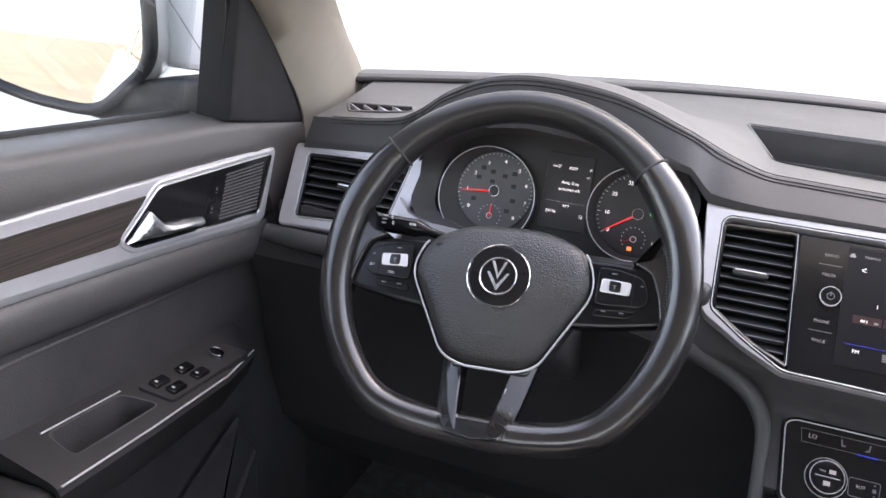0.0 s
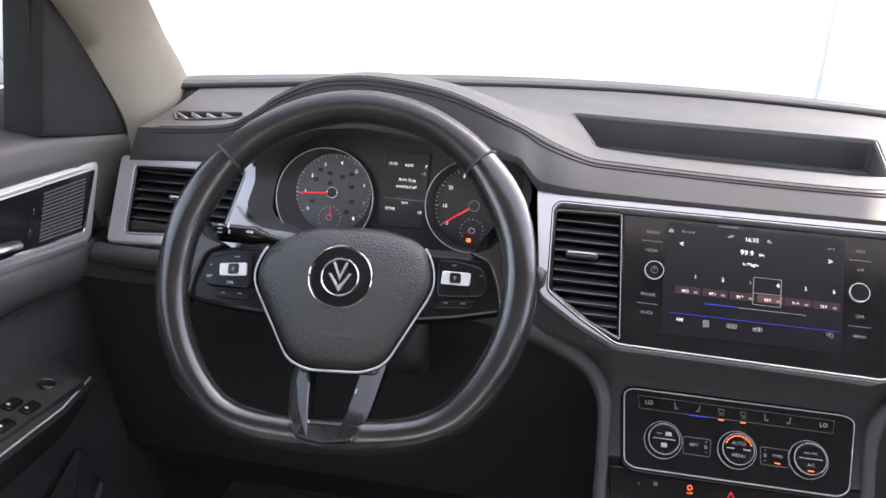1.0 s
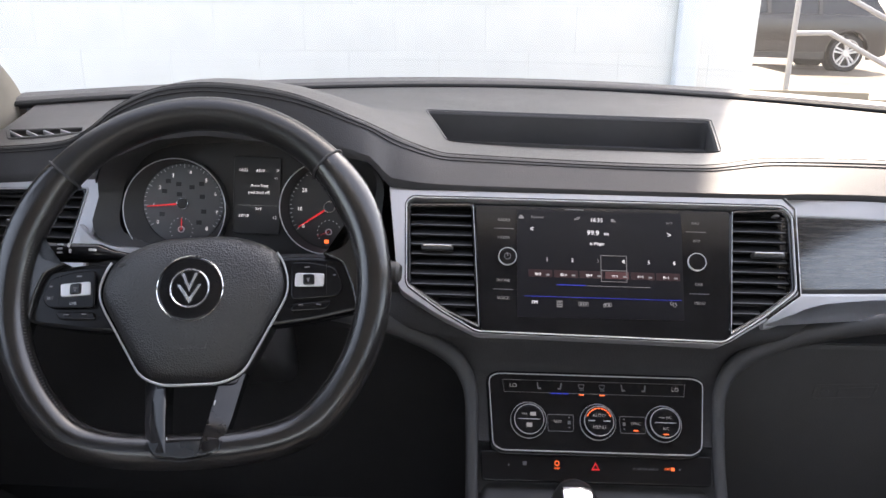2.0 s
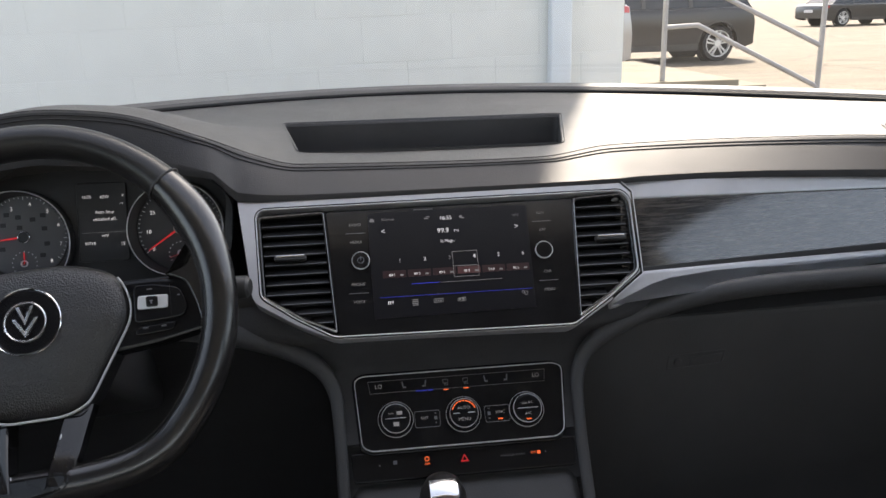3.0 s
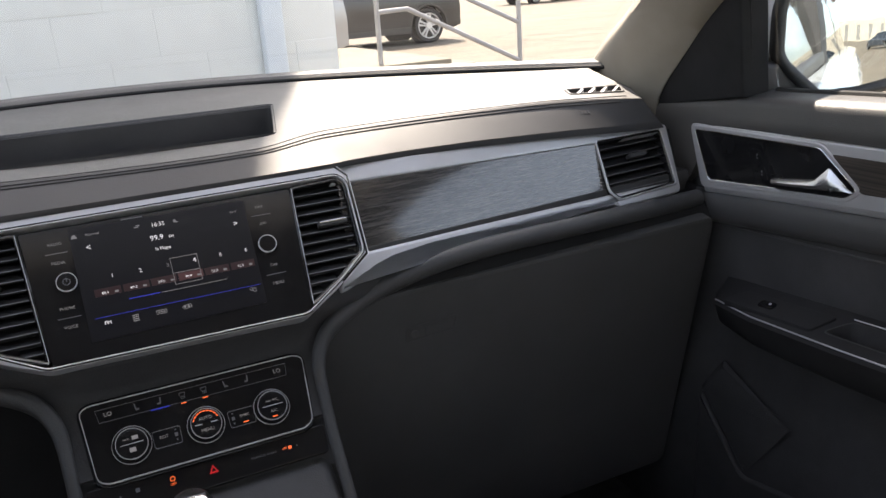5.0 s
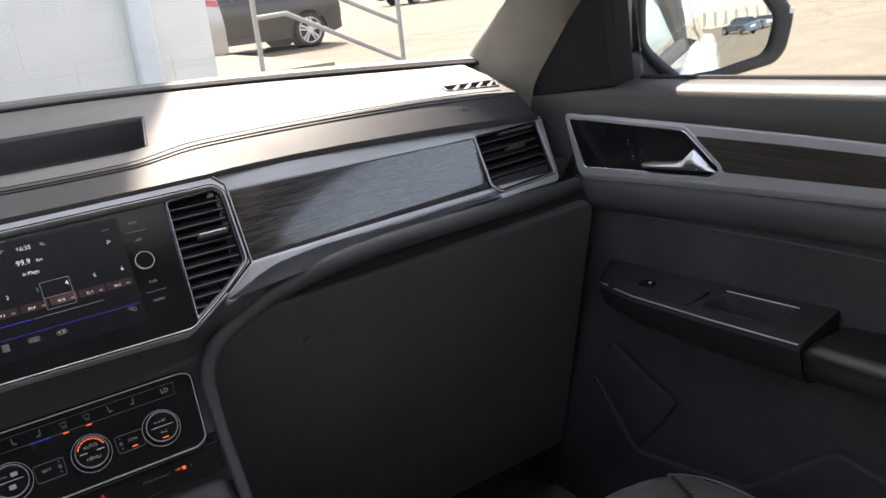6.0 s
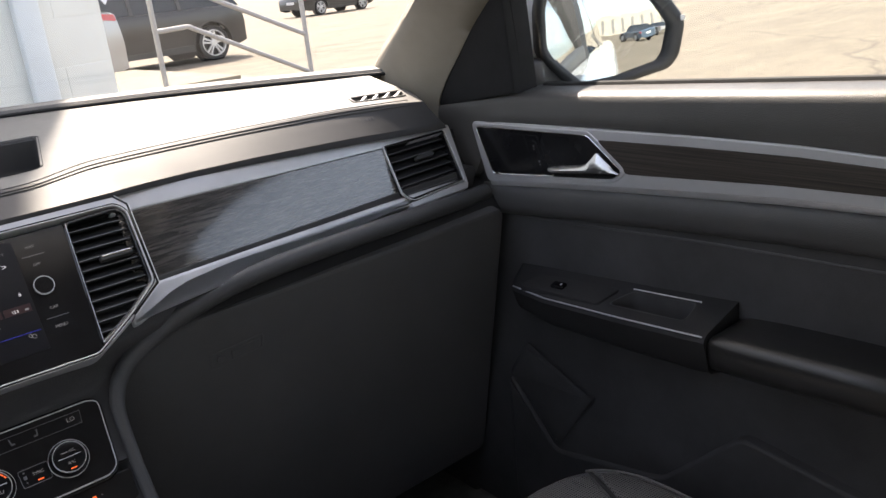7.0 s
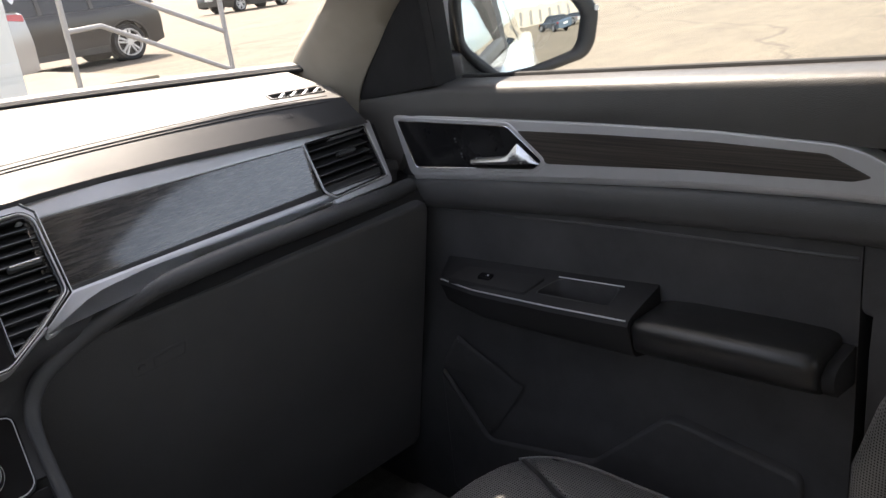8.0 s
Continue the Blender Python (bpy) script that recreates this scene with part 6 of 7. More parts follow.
pillar(-1)
pillar(1)
bm = bmesh.new()
rows = []
for k in range(9):
    t = k / 8
    row = []
    for i in range(31):
        s = -1 + 2 * i / 30
        xb, xt = 0.755 * s, 0.575 * s
        yb, yt = glass_edge(0.74 * s) + 0.012, -0.20 - 0.09 * s * s
        row.append((xb + (xt - xb) * t, yb + (yt - yb) * t + 0.02 * math.sin(math.pi * t), 1.196 + (1.62 - 1.196) * t + 0.015 * math.sin(math.pi * t)))
    rows.append(row)
skin(bm, rows, False)
glass = tagged(part("windscreen", bm, GLASS, None, smooth=60), "clear curved windscreen", "windscreen", "", "structure")
glass.visible_shadow = False
bm = bmesh.new()
box(bm, (-0.66, -2.9, 1.60), (0.66, -0.27, 1.64), 0.03)
tagged(part("ceiling", bm, HEADLINER), "pale beige headliner", "headliner", "", "structure")
bm = bmesh.new()
box(bm, (-0.70, -2.95, 1.645), (0.70, -0.26, 1.70), 0.04)
tagged(part("roof", bm, WHITE_PAINT), "white car roof", "roof", "", "structure")
bm = bmesh.new()
box(bm, (-0.90, -2.95, 0.34), (0.90, 0.75, 0.40))
tagged(part("floor", bm, CARPET), "grey carpeted car floor, lightened to bounce light", "floor", "", "structure")
bm = bmesh.new()
box(bm, (-0.90, 0.60, 0.40), (0.90, 0.66, 1.16))
tagged(part("firewall", bm, BLACK_SOFT), "black bulkhead behind the dashboard", "bulkhead", "", "structure")
bm = bmesh.new()
box(bm, (-0.90, -2.95, 0.40), (0.90, -2.88, 1.15))
tagged(part("rear_wall", bm, BLACK_SOFT), "black tailgate trim behind the seats", "wall", "", "structure")
for sgn in (-1, 1):
    nm = "left" if sgn < 0 else "right"
    bm = bmesh.new()
    box(bm, (min(sgn * 0.768, sgn * 0.90), 0.29, 0.38), (max(sgn * 0.768, sgn * 0.90), 0.66, 1.125), 0.01)
    tagged(part("kick_panel_" + nm, bm, BLACK_SOFT), "black footwell side panel", "panel", "", "structure")
    bm = bmesh.new()
    skin(bm, [[(sgn * x, y - 0.10 * max(z - 1.16, 0), z) for x, z in ((0.765, 0.40), (0.762, 0.90), (0.775, 1.00), (0.775, 1.16), (0.74, 1.40), (0.66, 1.62), (0.70, 1.66), (0.80, 1.40), (0.838, 1.14), (0.838, 0.40))] for y in (-0.492, -0.70)], True, True, True)
    tagged(part("middle_pillar_" + nm, bm, BLACK_SOFT, None, smooth=40), "black middle pillar trim", "pillar", "", "structure")
    bm = bmesh.new()
    skin(bm, [[(sgn * x, y, z) for x, z in ((0.80, 0.40), (0.79, 1.12), (0.845, 1.152), (0.90, 1.150), (0.940, 1.138), (0.968, 1.10), (0.985, 0.98), (0.985, 0.75), (0.94, 0.42))] for y in (-0.58, -1.2, -1.9, -2.6, -2.95)], True, True, True)
    tagged(part("rear_side_" + nm, bm, WHITE_PAINT, None, smooth=40), "white painted rear body side", "body side", "", "structure")
    for y0, y1 in ((-0.71, -1.52), (-1.62, -2.85)):
        bm = bmesh.new()
        pane = [(sgn * 0.845, y0, 1.13), (sgn * 0.845, y1, 1.13), (sgn * 0.70, y1 + 0.06, 1.62), (sgn * 0.70, y0 - 0.02, 1.62)]
        skin(bm, [pane, [(x - sgn * 0.005, y, z) for x, y, z in pane]], True, True, True)
        gp = tagged(part("rear_window_" + nm, bm, REAR_GLASS, None), "rear side window, cleared to brighten the cabin", "window", "", "structure")
        gp.visible_shadow = False
    bm = bmesh.new()
    box(bm, (min(sgn * 0.65, sgn * 0.72), -2.9, 1.60), (max(sgn * 0.62, sgn * 0.72), -0.30, 1.66), 0.01)
    tagged(part("roof_rail_" + nm, bm, WHITE_PAINT), "white roof side rail", "roof rail", "", "structure")


# ---- passenger seat ----
seat = thing("passenger_seat", "black perforated leather passenger seat", "car seat", at=(0.42, -0.45, 0.42))


def perforated(name, mask, pitch=0.0033, shade=0.085, rough=0.28):
    """Black leather punched with rows of small holes; mask picks the two axes of the pattern."""
    m = material(name, (shade, shade * 0.98, shade * 0.97), rough, spots=0.12, spot_size=0.05)
    n, l = m.node_tree.nodes, m.node_tree.links
    b = n["Principled BSDF"]
    coords, scale, frac, cen, flat, length, step = (n.new("ShaderNodeTexCoord"), n.new("ShaderNodeVectorMath"), n.new("ShaderNodeVectorMath"), n.new("ShaderNodeVectorMath"), n.new("ShaderNodeVectorMath"), n.new("ShaderNodeVectorMath"), n.new("ShaderNodeMapRange"))
    scale.operation, scale.inputs["Scale"].default_value = "SCALE", 1 / pitch
    frac.operation = "FRACTION"
    cen.operation, cen.inputs[1].default_value = "SUBTRACT", (0.5, 0.5, 0.5)
    flat.operation, flat.inputs[1].default_value = "MULTIPLY", mask
    length.operation = "LENGTH"
    step.inputs["From Min"].default_value, step.inputs["From Max"].default_value = 0.20, 0.32
    l.new(coords.outputs["Object"], scale.inputs[0])
    l.new(scale.outputs["Vector"], frac.inputs[0])
    l.new(frac.outputs["Vector"], cen.inputs[0])
    l.new(cen.outputs["Vector"], flat.inputs[0])
    l.new(flat.outputs["Vector"], length.inputs[0])
    l.new(length.outputs["Value"], step.inputs["Value"])
    mix = n.new("ShaderNodeMix")
    mix.data_type = "RGBA"
    mix.inputs["A"].default_value = (0.003, 0.003, 0.003, 1)
    l.new(step.outputs["Result"], mix.inputs["Factor"])
    l.new(b.inputs["Base Color"].links[0].from_socket, mix.inputs["B"])
    l.new(mix.outputs["Result"], b.inputs["Base Color"])
    l.new(step.outputs["Result"], b.inputs["Specular IOR Level"])
    return m


PERF = perforated("perforated_leather", (1, 1, 0), 0.0036, 0.115, 0.30)
SEAT_LEATHER = material("grey_black_seat_leather", (0.075, 0.074, 0.076), 0.34, grain=0.3, grain_size=0.0018, spots=0.12, spot_size=0.06)
PERF_SIDE = perforated("perforated_side_leather", (0, 1, 1), 0.0026, 0.090, 0.36)


def cushion(rows, name, mat, label, n=24):
    """A rounded block from rows of: centre, half width, half height, turned in the y-z plane."""
    bm = bmesh.new()
    rings = []
    for (x, y, z), hw, hh, tilt in rows:
        ring = []
        for k in range(n):
            t = 2 * math.pi * k / n
            c, s = math.cos(t), math.sin(t)
            a = hw * (abs(c) ** 0.55) * (1 if c > 0 else -1)
            b = hh * (abs(s) ** 0.55) * (1 if s > 0 else -1)
            ring.append((x + a, y + b * math.sin(tilt), z + b * math.cos(tilt)))
        rings.append(ring)
    skin(bm, rings, True, True, True)
    return part(name, bm, mat, seat, label, smooth=70)


SEAT_PLAN = rounded([(0.185, -0.082), (0.676, -0.082), (0.676, -0.62), (0.185, -0.62)], [0.12, 0.13, 0.03, 0.03], 12)
SEAT_SIDE = ((0.030, 0.540), (0.004, 0.570), (0.0, 0.640), (0.001, 0.672), (0.006, 0.688), (0.016, 0.697), (0.034, 0.7010), (0.055, 0.7018))
bm = bmesh.new()
skin(bm, [[(x, y, z) for x, y in shrunk(SEAT_PLAN, d)] for d, z in SEAT_SIDE], True, True, True)
part("seat_cushion", bm, SEAT_LEATHER, seat, "black leather seat cushion", smooth=70)


def seat_top(x, y):
    """Height of the cushion over the plan: it rolls off towards its edge."""
    near = 1.0
    for (xa, ya), (xb, yb) in zip(SEAT_PLAN, SEAT_PLAN[1:] + SEAT_PLAN[:1]):
        e = Vector((xb - xa, yb - ya))
        if e.length > 1e-6:
            k = min(max((Vector((x - xa, y - ya)).dot(e)) / e.length_squared, 0), 1)
            near = min(near, (Vector((x - xa, y - ya)) - e * k).length)
    return interp([(d, z) for d, z in SEAT_SIDE[2:]], near)


for outline, nm in (([(0.205, -0.180), (0.240, -0.118), (0.300, -0.099), (0.440, -0.096), (0.550, -0.097), (0.600, -0.108), (0.616, -0.122), (0.600, -0.160), (0.579, -0.215), (0.563, -0.300), (0.560, -0.580), (0.205, -0.580)], "seat_panel"),
                    ([(0.630, -0.128), (0.646, -0.150), (0.657, -0.190), (0.660, -0.240), (0.660, -0.580), (0.572, -0.580), (0.575, -0.300), (0.591, -0.215), (0.612, -0.160)], "bolster_panel")):
    outline = rounded(outline, 0.010, 4)
    bm = bmesh.new()
    skin(bm, [[(x, y, seat_top(x, y) + h) for x, y in shrunk(outline, d)] for d, h in ((0.0, -0.006), (0.0, 0.0006), (0.0015, 0.0024), (0.004, 0.0030), (0.009, 0.0034), (0.016, 0.0036), (0.026, 0.0038))], True, True, True)
    part(nm, bm, PERF, seat, "perforated leather panel", smooth=60)
cushion([((0.445, -0.70, 0.66), 0.20, 0.05, 1.3), ((0.445, -0.72, 0.72), 0.215, 0.065, 1.3), ((0.445, -0.77, 0.95), 0.225, 0.07, 1.3), ((0.445, -0.84, 1.15), 0.215, 0.06, 1.3), ((0.445, -0.87, 1.22), 0.16, 0.04, 1.3)], "backrest", SEAT_LEATHER, "black leather backrest", 48)
for x, back in ((0.262, 0.06), (0.606, -0.014)):
    cushion([((x, -0.630 - back, 0.69), 0.020, 0.02, 1.3), ((x, -0.610 - back, 0.74), 0.040, 0.048, 1.3), ((x, -0.603 - back, 0.80), 0.050, 0.055, 1.3), ((x, -0.605 - back, 0.87), 0.051, 0.055, 1.3), ((x, -0.622 - back, 0.93), 0.050, 0.055, 1.3), ((x, -0.655 - back, 1.00), 0.047, 0.055, 1.3), ((x, -0.71 - back * 0.5, 1.08), 0.035, 0.05, 1.3), ((x, -0.76, 1.15), 0.02, 0.02, 1.3)], "side_bolster", PERF_SIDE, "perforated leather side bolster", 40)
bm = bmesh.new()
box(bm, (0.24, -0.66, 0.40), (0.60, -0.20, 0.60), 0.02)
part("seat_base", bm, BLACK_PLASTIC, seat)
bm = bmesh.new()
tube(bm, spline([(0.632, -0.112, 0.690), (0.622, -0.128, 0.699), (0.606, -0.165, 0.7025), (0.585, -0.215, 0.7030), (0.569, -0.30, 0.7030), (0.566, -0.58, 0.7020)], 6), 0.0030, 0.0022, n=8)
part("seat_seam", bm, DARK_HOLE, seat, "dark seam between the panels")
bm = bmesh.new()
edge = [p for p in shrunk(SEAT_PLAN, 0.0125) if p[0] > 0.615 and p[1] > -0.56]
tube(bm, [(x, y, 0.6960) for x, y in edge] + [(0.6635, -0.56, 0.6960)], 0.0028, n=8)
part("piping", bm, SEAT_LEATHER, seat, "leather piping along the edge")


# ---- outside ----
GROUND_Z = 0.08
ASPHALT = material("dusty_pale_asphalt", (0.150, 0.123, 0.089), 0.9, grain=0.9, grain_size=0.02, spots=0.10, spot_size=0.9)


def weather(m):
    """Adds gravel speckle and long darker drifts to the asphalt."""
    n, l = m.node_tree.nodes, m.node_tree.links
    b = n["Principled BSDF"]
    src = b.inputs["Base Color"].links[0].from_socket
    coords = n.new("ShaderNodeTexCoord")
    out = src
    for scale, stretch, lo, hi in ((28.0, (1, 1, 1), 0.62, 1.36), (0.55, (0.35, 1.6, 1), 0.80, 1.12), (2.2, (0.3, 1.5, 1), 0.88, 1.08)):
        mp, tex, r, mul = n.new("ShaderNodeMapping"), n.new("ShaderNodeTexNoise"), n.new("ShaderNodeMapRange"), n.new("ShaderNodeVectorMath")
        mp.inputs["Scale"].default_value = stretch
        mp.inputs["Rotation"].default_value = (0, 0, 0.5)
        tex.inputs["Scale"].default_value, tex.inputs["Detail"].default_value, tex.inputs["Roughness"].default_value = scale, 8, 0.7
        r.inputs["From Min"].default_value, r.inputs["From Max"].default_value = 0.32, 0.68
        r.inputs["To Min"].default_value, r.inputs["To Max"].default_value = lo, hi
        mul.operation = "SCALE"
        l.new(coords.outputs["Object"], mp.inputs["Vector"])
        l.new(mp.outputs["Vector"], tex.inputs["Vector"])
        l.new(tex.outputs["Fac"], r.inputs["Value"])
        l.new(out, mul.inputs[0])
        l.new(r.outputs["Result"], mul.inputs["Scale"])
        out = mul.outputs["Vector"]
    # fine wandering cracks
    warp, mixv, vor, thin, mul = n.new("ShaderNodeTexNoise"), n.new("ShaderNodeVectorMath"), n.new("ShaderNodeTexVoronoi"), n.new("ShaderNodeMapRange"), n.new("ShaderNodeVectorMath")
    warp.inputs["Scale"].default_value, warp.inputs["Detail"].default_value = 0.8, 6
    mixv.operation = "ADD"
    vor.feature = "DISTANCE_TO_EDGE"
    vor.inputs["Scale"].default_value = 0.22
    thin.inputs["From Min"].default_value, thin.inputs["From Max"].default_value = 0.0, 0.010
    thin.inputs["To Min"].default_value, thin.inputs["To Max"].default_value = 0.62, 1.0
    mul.operation = "SCALE"
    l.new(coords.outputs["Object"], warp.inputs["Vector"])
    l.new(coords.outputs["Object"], mixv.inputs[0])
    l.new(warp.outputs["Color"], mixv.inputs[1])
    l.new(mixv.outputs["Vector"], vor.inputs["Vector"])
    l.new(vor.outputs["Distance"], thin.inputs["Value"])
    l.new(out, mul.inputs[0])
    l.new(thin.outputs["Result"], mul.inputs["Scale"])
    out = mul.outputs["Vector"]
    l.new(out, b.inputs["Base Color"])


weather(ASPHALT)
BLOCK_PAINT = material("white_painted_block", (0.775, 0.785, 0.745), 0.75, grain=0.22, grain_size=0.010, spots=0.035, spot_size=0.25)
MORTAR = material("painted_joint", (0.74, 0.75, 0.712), 0.9, spots=0.1, spot_size=0.1)
GALV = material("grey_rail_paint", (0.30, 0.30, 0.31), 0.5, metal=0.0, spots=0.08, spot_size=0.05)
PIPE_PAINT = material("white_downpipe_paint", (0.70, 0.75, 0.78), 0.5, spots=0.05, spot_size=0.1)
CONCRETE = material("pale_concrete", (0.17, 0.15, 0.11), 0.9, grain=0.5, grain_size=0.01, spots=0.12, spot_size=0.3)
TYRE = material("tyre_rubber", (0.015, 0.015, 0.016), 0.8, grain=0.4, grain_size=0.01, spots=0.2, spot_size=0.1)
ALLOY = material("alloy_rim", (0.62, 0.62, 0.63), 0.35, metal=0.8, spots=0.05, spot_size=0.05)
CAR_DARK = material("black_car_paint", (0.011, 0.012, 0.014), 0.3, coat=0.4, spots=0.05, spot_size=0.5)
CAR_SILVER = material("silver_car_paint", (0.40, 0.40, 0.405), 0.3, metal=0.45, coat=1.0, spots=0.03, spot_size=0.5)
CAR_BLUE = material("blue_grey_car_paint", (0.055, 0.085, 0.12), 0.25, coat=1.0, spots=0.05, spot_size=0.5)
CAR_GLASS = material("dark_car_glass", (0.02, 0.025, 0.03), 0.05, spots=0.1, spot_size=0.4)
LAMP_AMBER = material("amber_lens", (0.60, 0.16, 0.03), 0.2, coat=1.0)
LAMP_RED = material("tail_lamp", (0.45, 0.02, 0.02), 0.2, coat=1.0)
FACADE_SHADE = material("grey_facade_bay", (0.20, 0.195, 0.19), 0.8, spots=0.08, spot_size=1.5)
FACADE = material("pale_facade", (0.42, 0.38, 0.32), 0.8, spots=0.08, spot_size=1.5)

bm = bmesh.new()
bmesh.ops.create_grid(bm, x_segments=2, y_segments=2, size=1500, matrix=Matrix.Translation((0, 0, GROUND_Z)))
tagged(part("ground", bm, ASPHALT, None, smooth=0), "dusty sunlit asphalt lot", "ground", "", "structure")

# white block wall in front of the car
WALL_Y, WALL_X1, COURSE, BLOCK = 3.10, 1.215, 0.2035, 0.407
bm = bmesh.new()
box(bm, (-12.0, WALL_Y + 0.006, 0.0), (WALL_X1 - 0.003, WALL_Y + 6.0, 5.5))
wall = tagged(part("wall_north", bm, MORTAR, None, smooth=0), "white painted concrete block wall", "wall", "", "structure")

# downpipe
bm = bmesh.new()
slab(bm, rounded([(0.845, WALL_Y - 0.075), (0.945, WALL_Y - 0.075), (0.945, WALL_Y - 0.004), (0.845, WALL_Y - 0.004)], 0.012, 3), 0.15, 5.4, up)
pipe = tagged(part("downpipe", bm, PIPE_PAINT, None), "white square metal downpipe on the wall", "downpipe", "")

# landing with steps and a handrail
bm = bmesh.new()
box(bm, (1.35, 6.95, 0.0), (3.72, 9.9, 0.585), 0.015)
landing = tagged(part("landing", bm, CONCRETE, None), "raised concrete landing beside the building", "landing", "", "structure")
for i in range(3):
    bm = bmesh.new()
    box(bm, (3.722 + 0.30 * i, 6.98, 0.0), (4.02 + 0.30 * i, 8.3, 0.585 - 0.145 * (i + 1) + 0.08), 0.01)
    part("step", bm, CONCRETE, landing)
rail = thing("handrail", "grey painted steel handrail on the landing steps", "handrail", at=(3.0, 7.1, 0.585))
RY = 7.10
for x, zb, zt in ((3.00, 0.585, 1.47), (4.62, 0.08, 1.42)):
    bm = bmesh.new()
    tube(bm, [(x, RY, zb), (x, RY, zt)], 0.026, n=14)
    part("post", bm, GALV, rail)
for line in (((3.00, RY, 1.470), (3.33, RY, 1.470), (4.62, RY, 0.868)), ((3.00, RY, 1.086), (3.33, RY, 1.100), (4.60, RY, 0.478))):
    bm = bmesh.new()
    tube(bm, line, 0.024, n=12)
    part("rail_bar", bm, GALV, rail)


def car(label, paint, m, length=4.6, height=1.68, width=1.86, base=2.75, front_over=0.88, sedan=False, wheel_r=0.35, lamps=True, face=False, shoulder=0.60):
    """A car, nose towards +x in its own frame, standing on z = 0: lofted body with wheel arches, glass house, wheels, lamps.
    face: grille, intakes, door seams and handles too."""
    c = thing("parked_car", label, "car", "parked cars")
    xf, hw = length / 2, width / 2
    xw1, xw0 = xf - front_over, xf - front_over - base
    belt, arch_r = height * shoulder, wheel_r + 0.075
    crown = [(-xf, 0.78), (-xf + 0.04, belt - 0.06), (-xf + 0.20, belt + 0.02), (xw1 - 0.55, belt + 0.01), (xw1 - 0.1, belt - 0.03), (xf - 0.45, belt - 0.08), (xf - 0.14, belt - 0.14), (xf - 0.03, belt - 0.22), (xf, belt - 0.32)]
    girth = [(0.0, 0.955), (0.30, 0.970), (0.42, 0.985), (0.52, 0.978), (0.66, 0.998), (0.84, 1.0), (0.98, 0.988), (1.25, 0.945)]

    def foot(x):
        z = 0.24 + 0.10 * max(0, (abs(x) - xf + 0.35) / 0.35)
        for xw in (xw0, xw1):
            if abs(x - xw) < arch_r:
                z = max(z, wheel_r + math.sqrt(arch_r ** 2 - (x - xw) ** 2))
        return z

    def flank(s):
        """The body's side s as a face: x along it, z up, h outwards."""
        def f(x, z, h=0.0):
            plan = 1 - 0.15 * max(0, (x - xf + 0.75) / 0.75) ** 2.2 - 0.10 * max(0, (-x - xf + 0.6) / 0.6) ** 2.2
            return Vector((x, s * (hw * plan * interp(girth, z) + h), z))
        return f

    xs = {-xf, -xf + 0.015, -xf + 0.05, -xf + 0.12, xf - 0.12, xf - 0.05, xf - 0.015, xf} | {-xf + length * k / 26 for k in range(27)}
    for xw in (xw0, xw1):
        xs |= {xw + arch_r * math.cos(math.pi * k / 16) for k in range(17)} | {xw - arch_r - 0.002, xw + arch_r + 0.002}
    rings = []
    left, right = flank(-1), flank(1)
    for x in sorted(xs):
        z0, z1 = foot(x), interp(crown, x)
        up_side = [z0 + (z1 - 0.035 - z0) * k / 9 for k in range(10)]
        ring = [left(x, z) for z in up_side]
        ring[0:0] = [ring[0] + Vector((0, 0.06, 0))]
        ring += [left(x, z1 - 0.010, -0.018), left(x, z1 + 0.004, -0.055), Vector((x, -hw * 0.45, z1 + 0.025)), Vector((x, 0, z1 + 0.032))]
        rings.append(ring + [Vector((p.x, -p.y, p.z)) for p in reversed(ring[:-1])])
    bm = bmesh.new()
    skin(bm, rings, False, True, True)
    body = part("body", bm, paint, c, smooth=35)
    bm = bmesh.new()
    if sedan:
        house = [(-xf + 0.45, belt - 0.01), (-xf + 1.15, height - 0.02), (0.15, height), (0.65, height - 0.10), (xw1 - 0.35, belt - 0.02)]
    else:
        house = [(-xf + 0.10, belt), (-xf + 0.45, height - 0.05), (-0.6, height), (0.45, height - 0.04), (xw1 - 0.45, belt - 0.01)]
    skin(bm, [[(x, y, z) if z < belt + 0.03 else (x * 0.985, y * 0.80, z) for x, z in house] for y in (-hw + 0.075, -hw + 0.08, hw - 0.08, hw - 0.075)], True, True, True)
    part("glass_house", bm, CAR_GLASS, c, "dark glass", smooth=25)
    bm = bmesh.new()
    skin(bm, [[(x * 0.99, y, z + dz) for x, z in house[1:4]] + [(x * 0.99, y, z - 0.03 + dz) for x, z in reversed(house[1:4])] for y, dz in ((-hw * 0.78, 0.0), (-hw * 0.5, 0.022), (hw * 0.5, 0.022), (hw * 0.78, 0.0))], True, True, True)
    part("roof", bm, paint, c, smooth=40)
    for s in (-1, 1):
        side = flank(s)
        for x0 in (0.28, -0.75):
            bm = bmesh.new()
            slab(bm, [(x0 - 0.04, belt - 0.02), (x0 + 0.04, belt - 0.02), (x0 * 0.985 + 0.03, height - 0.06), (x0 * 0.985 - 0.04, height - 0.06)], -0.02, 0.008, lambda x, z, h: Vector((x, s * ((hw - 0.07) * (1 - 0.2 * (z - belt) / (height - belt)) + h), z)))
            part("side_pillar", bm, BLACK_PLASTIC, c)
        bm = bmesh.new()
        slab(bm, [(xw0 + arch_r + 0.02, 0.235), (xw1 - arch_r - 0.02, 0.235), (xw1 - arch_r - 0.02, 0.34), (xw0 + arch_r + 0.02, 0.37)], -0.03, 0.012, side, 0.008)
        part("sill", bm, BLACK_PLASTIC, c)
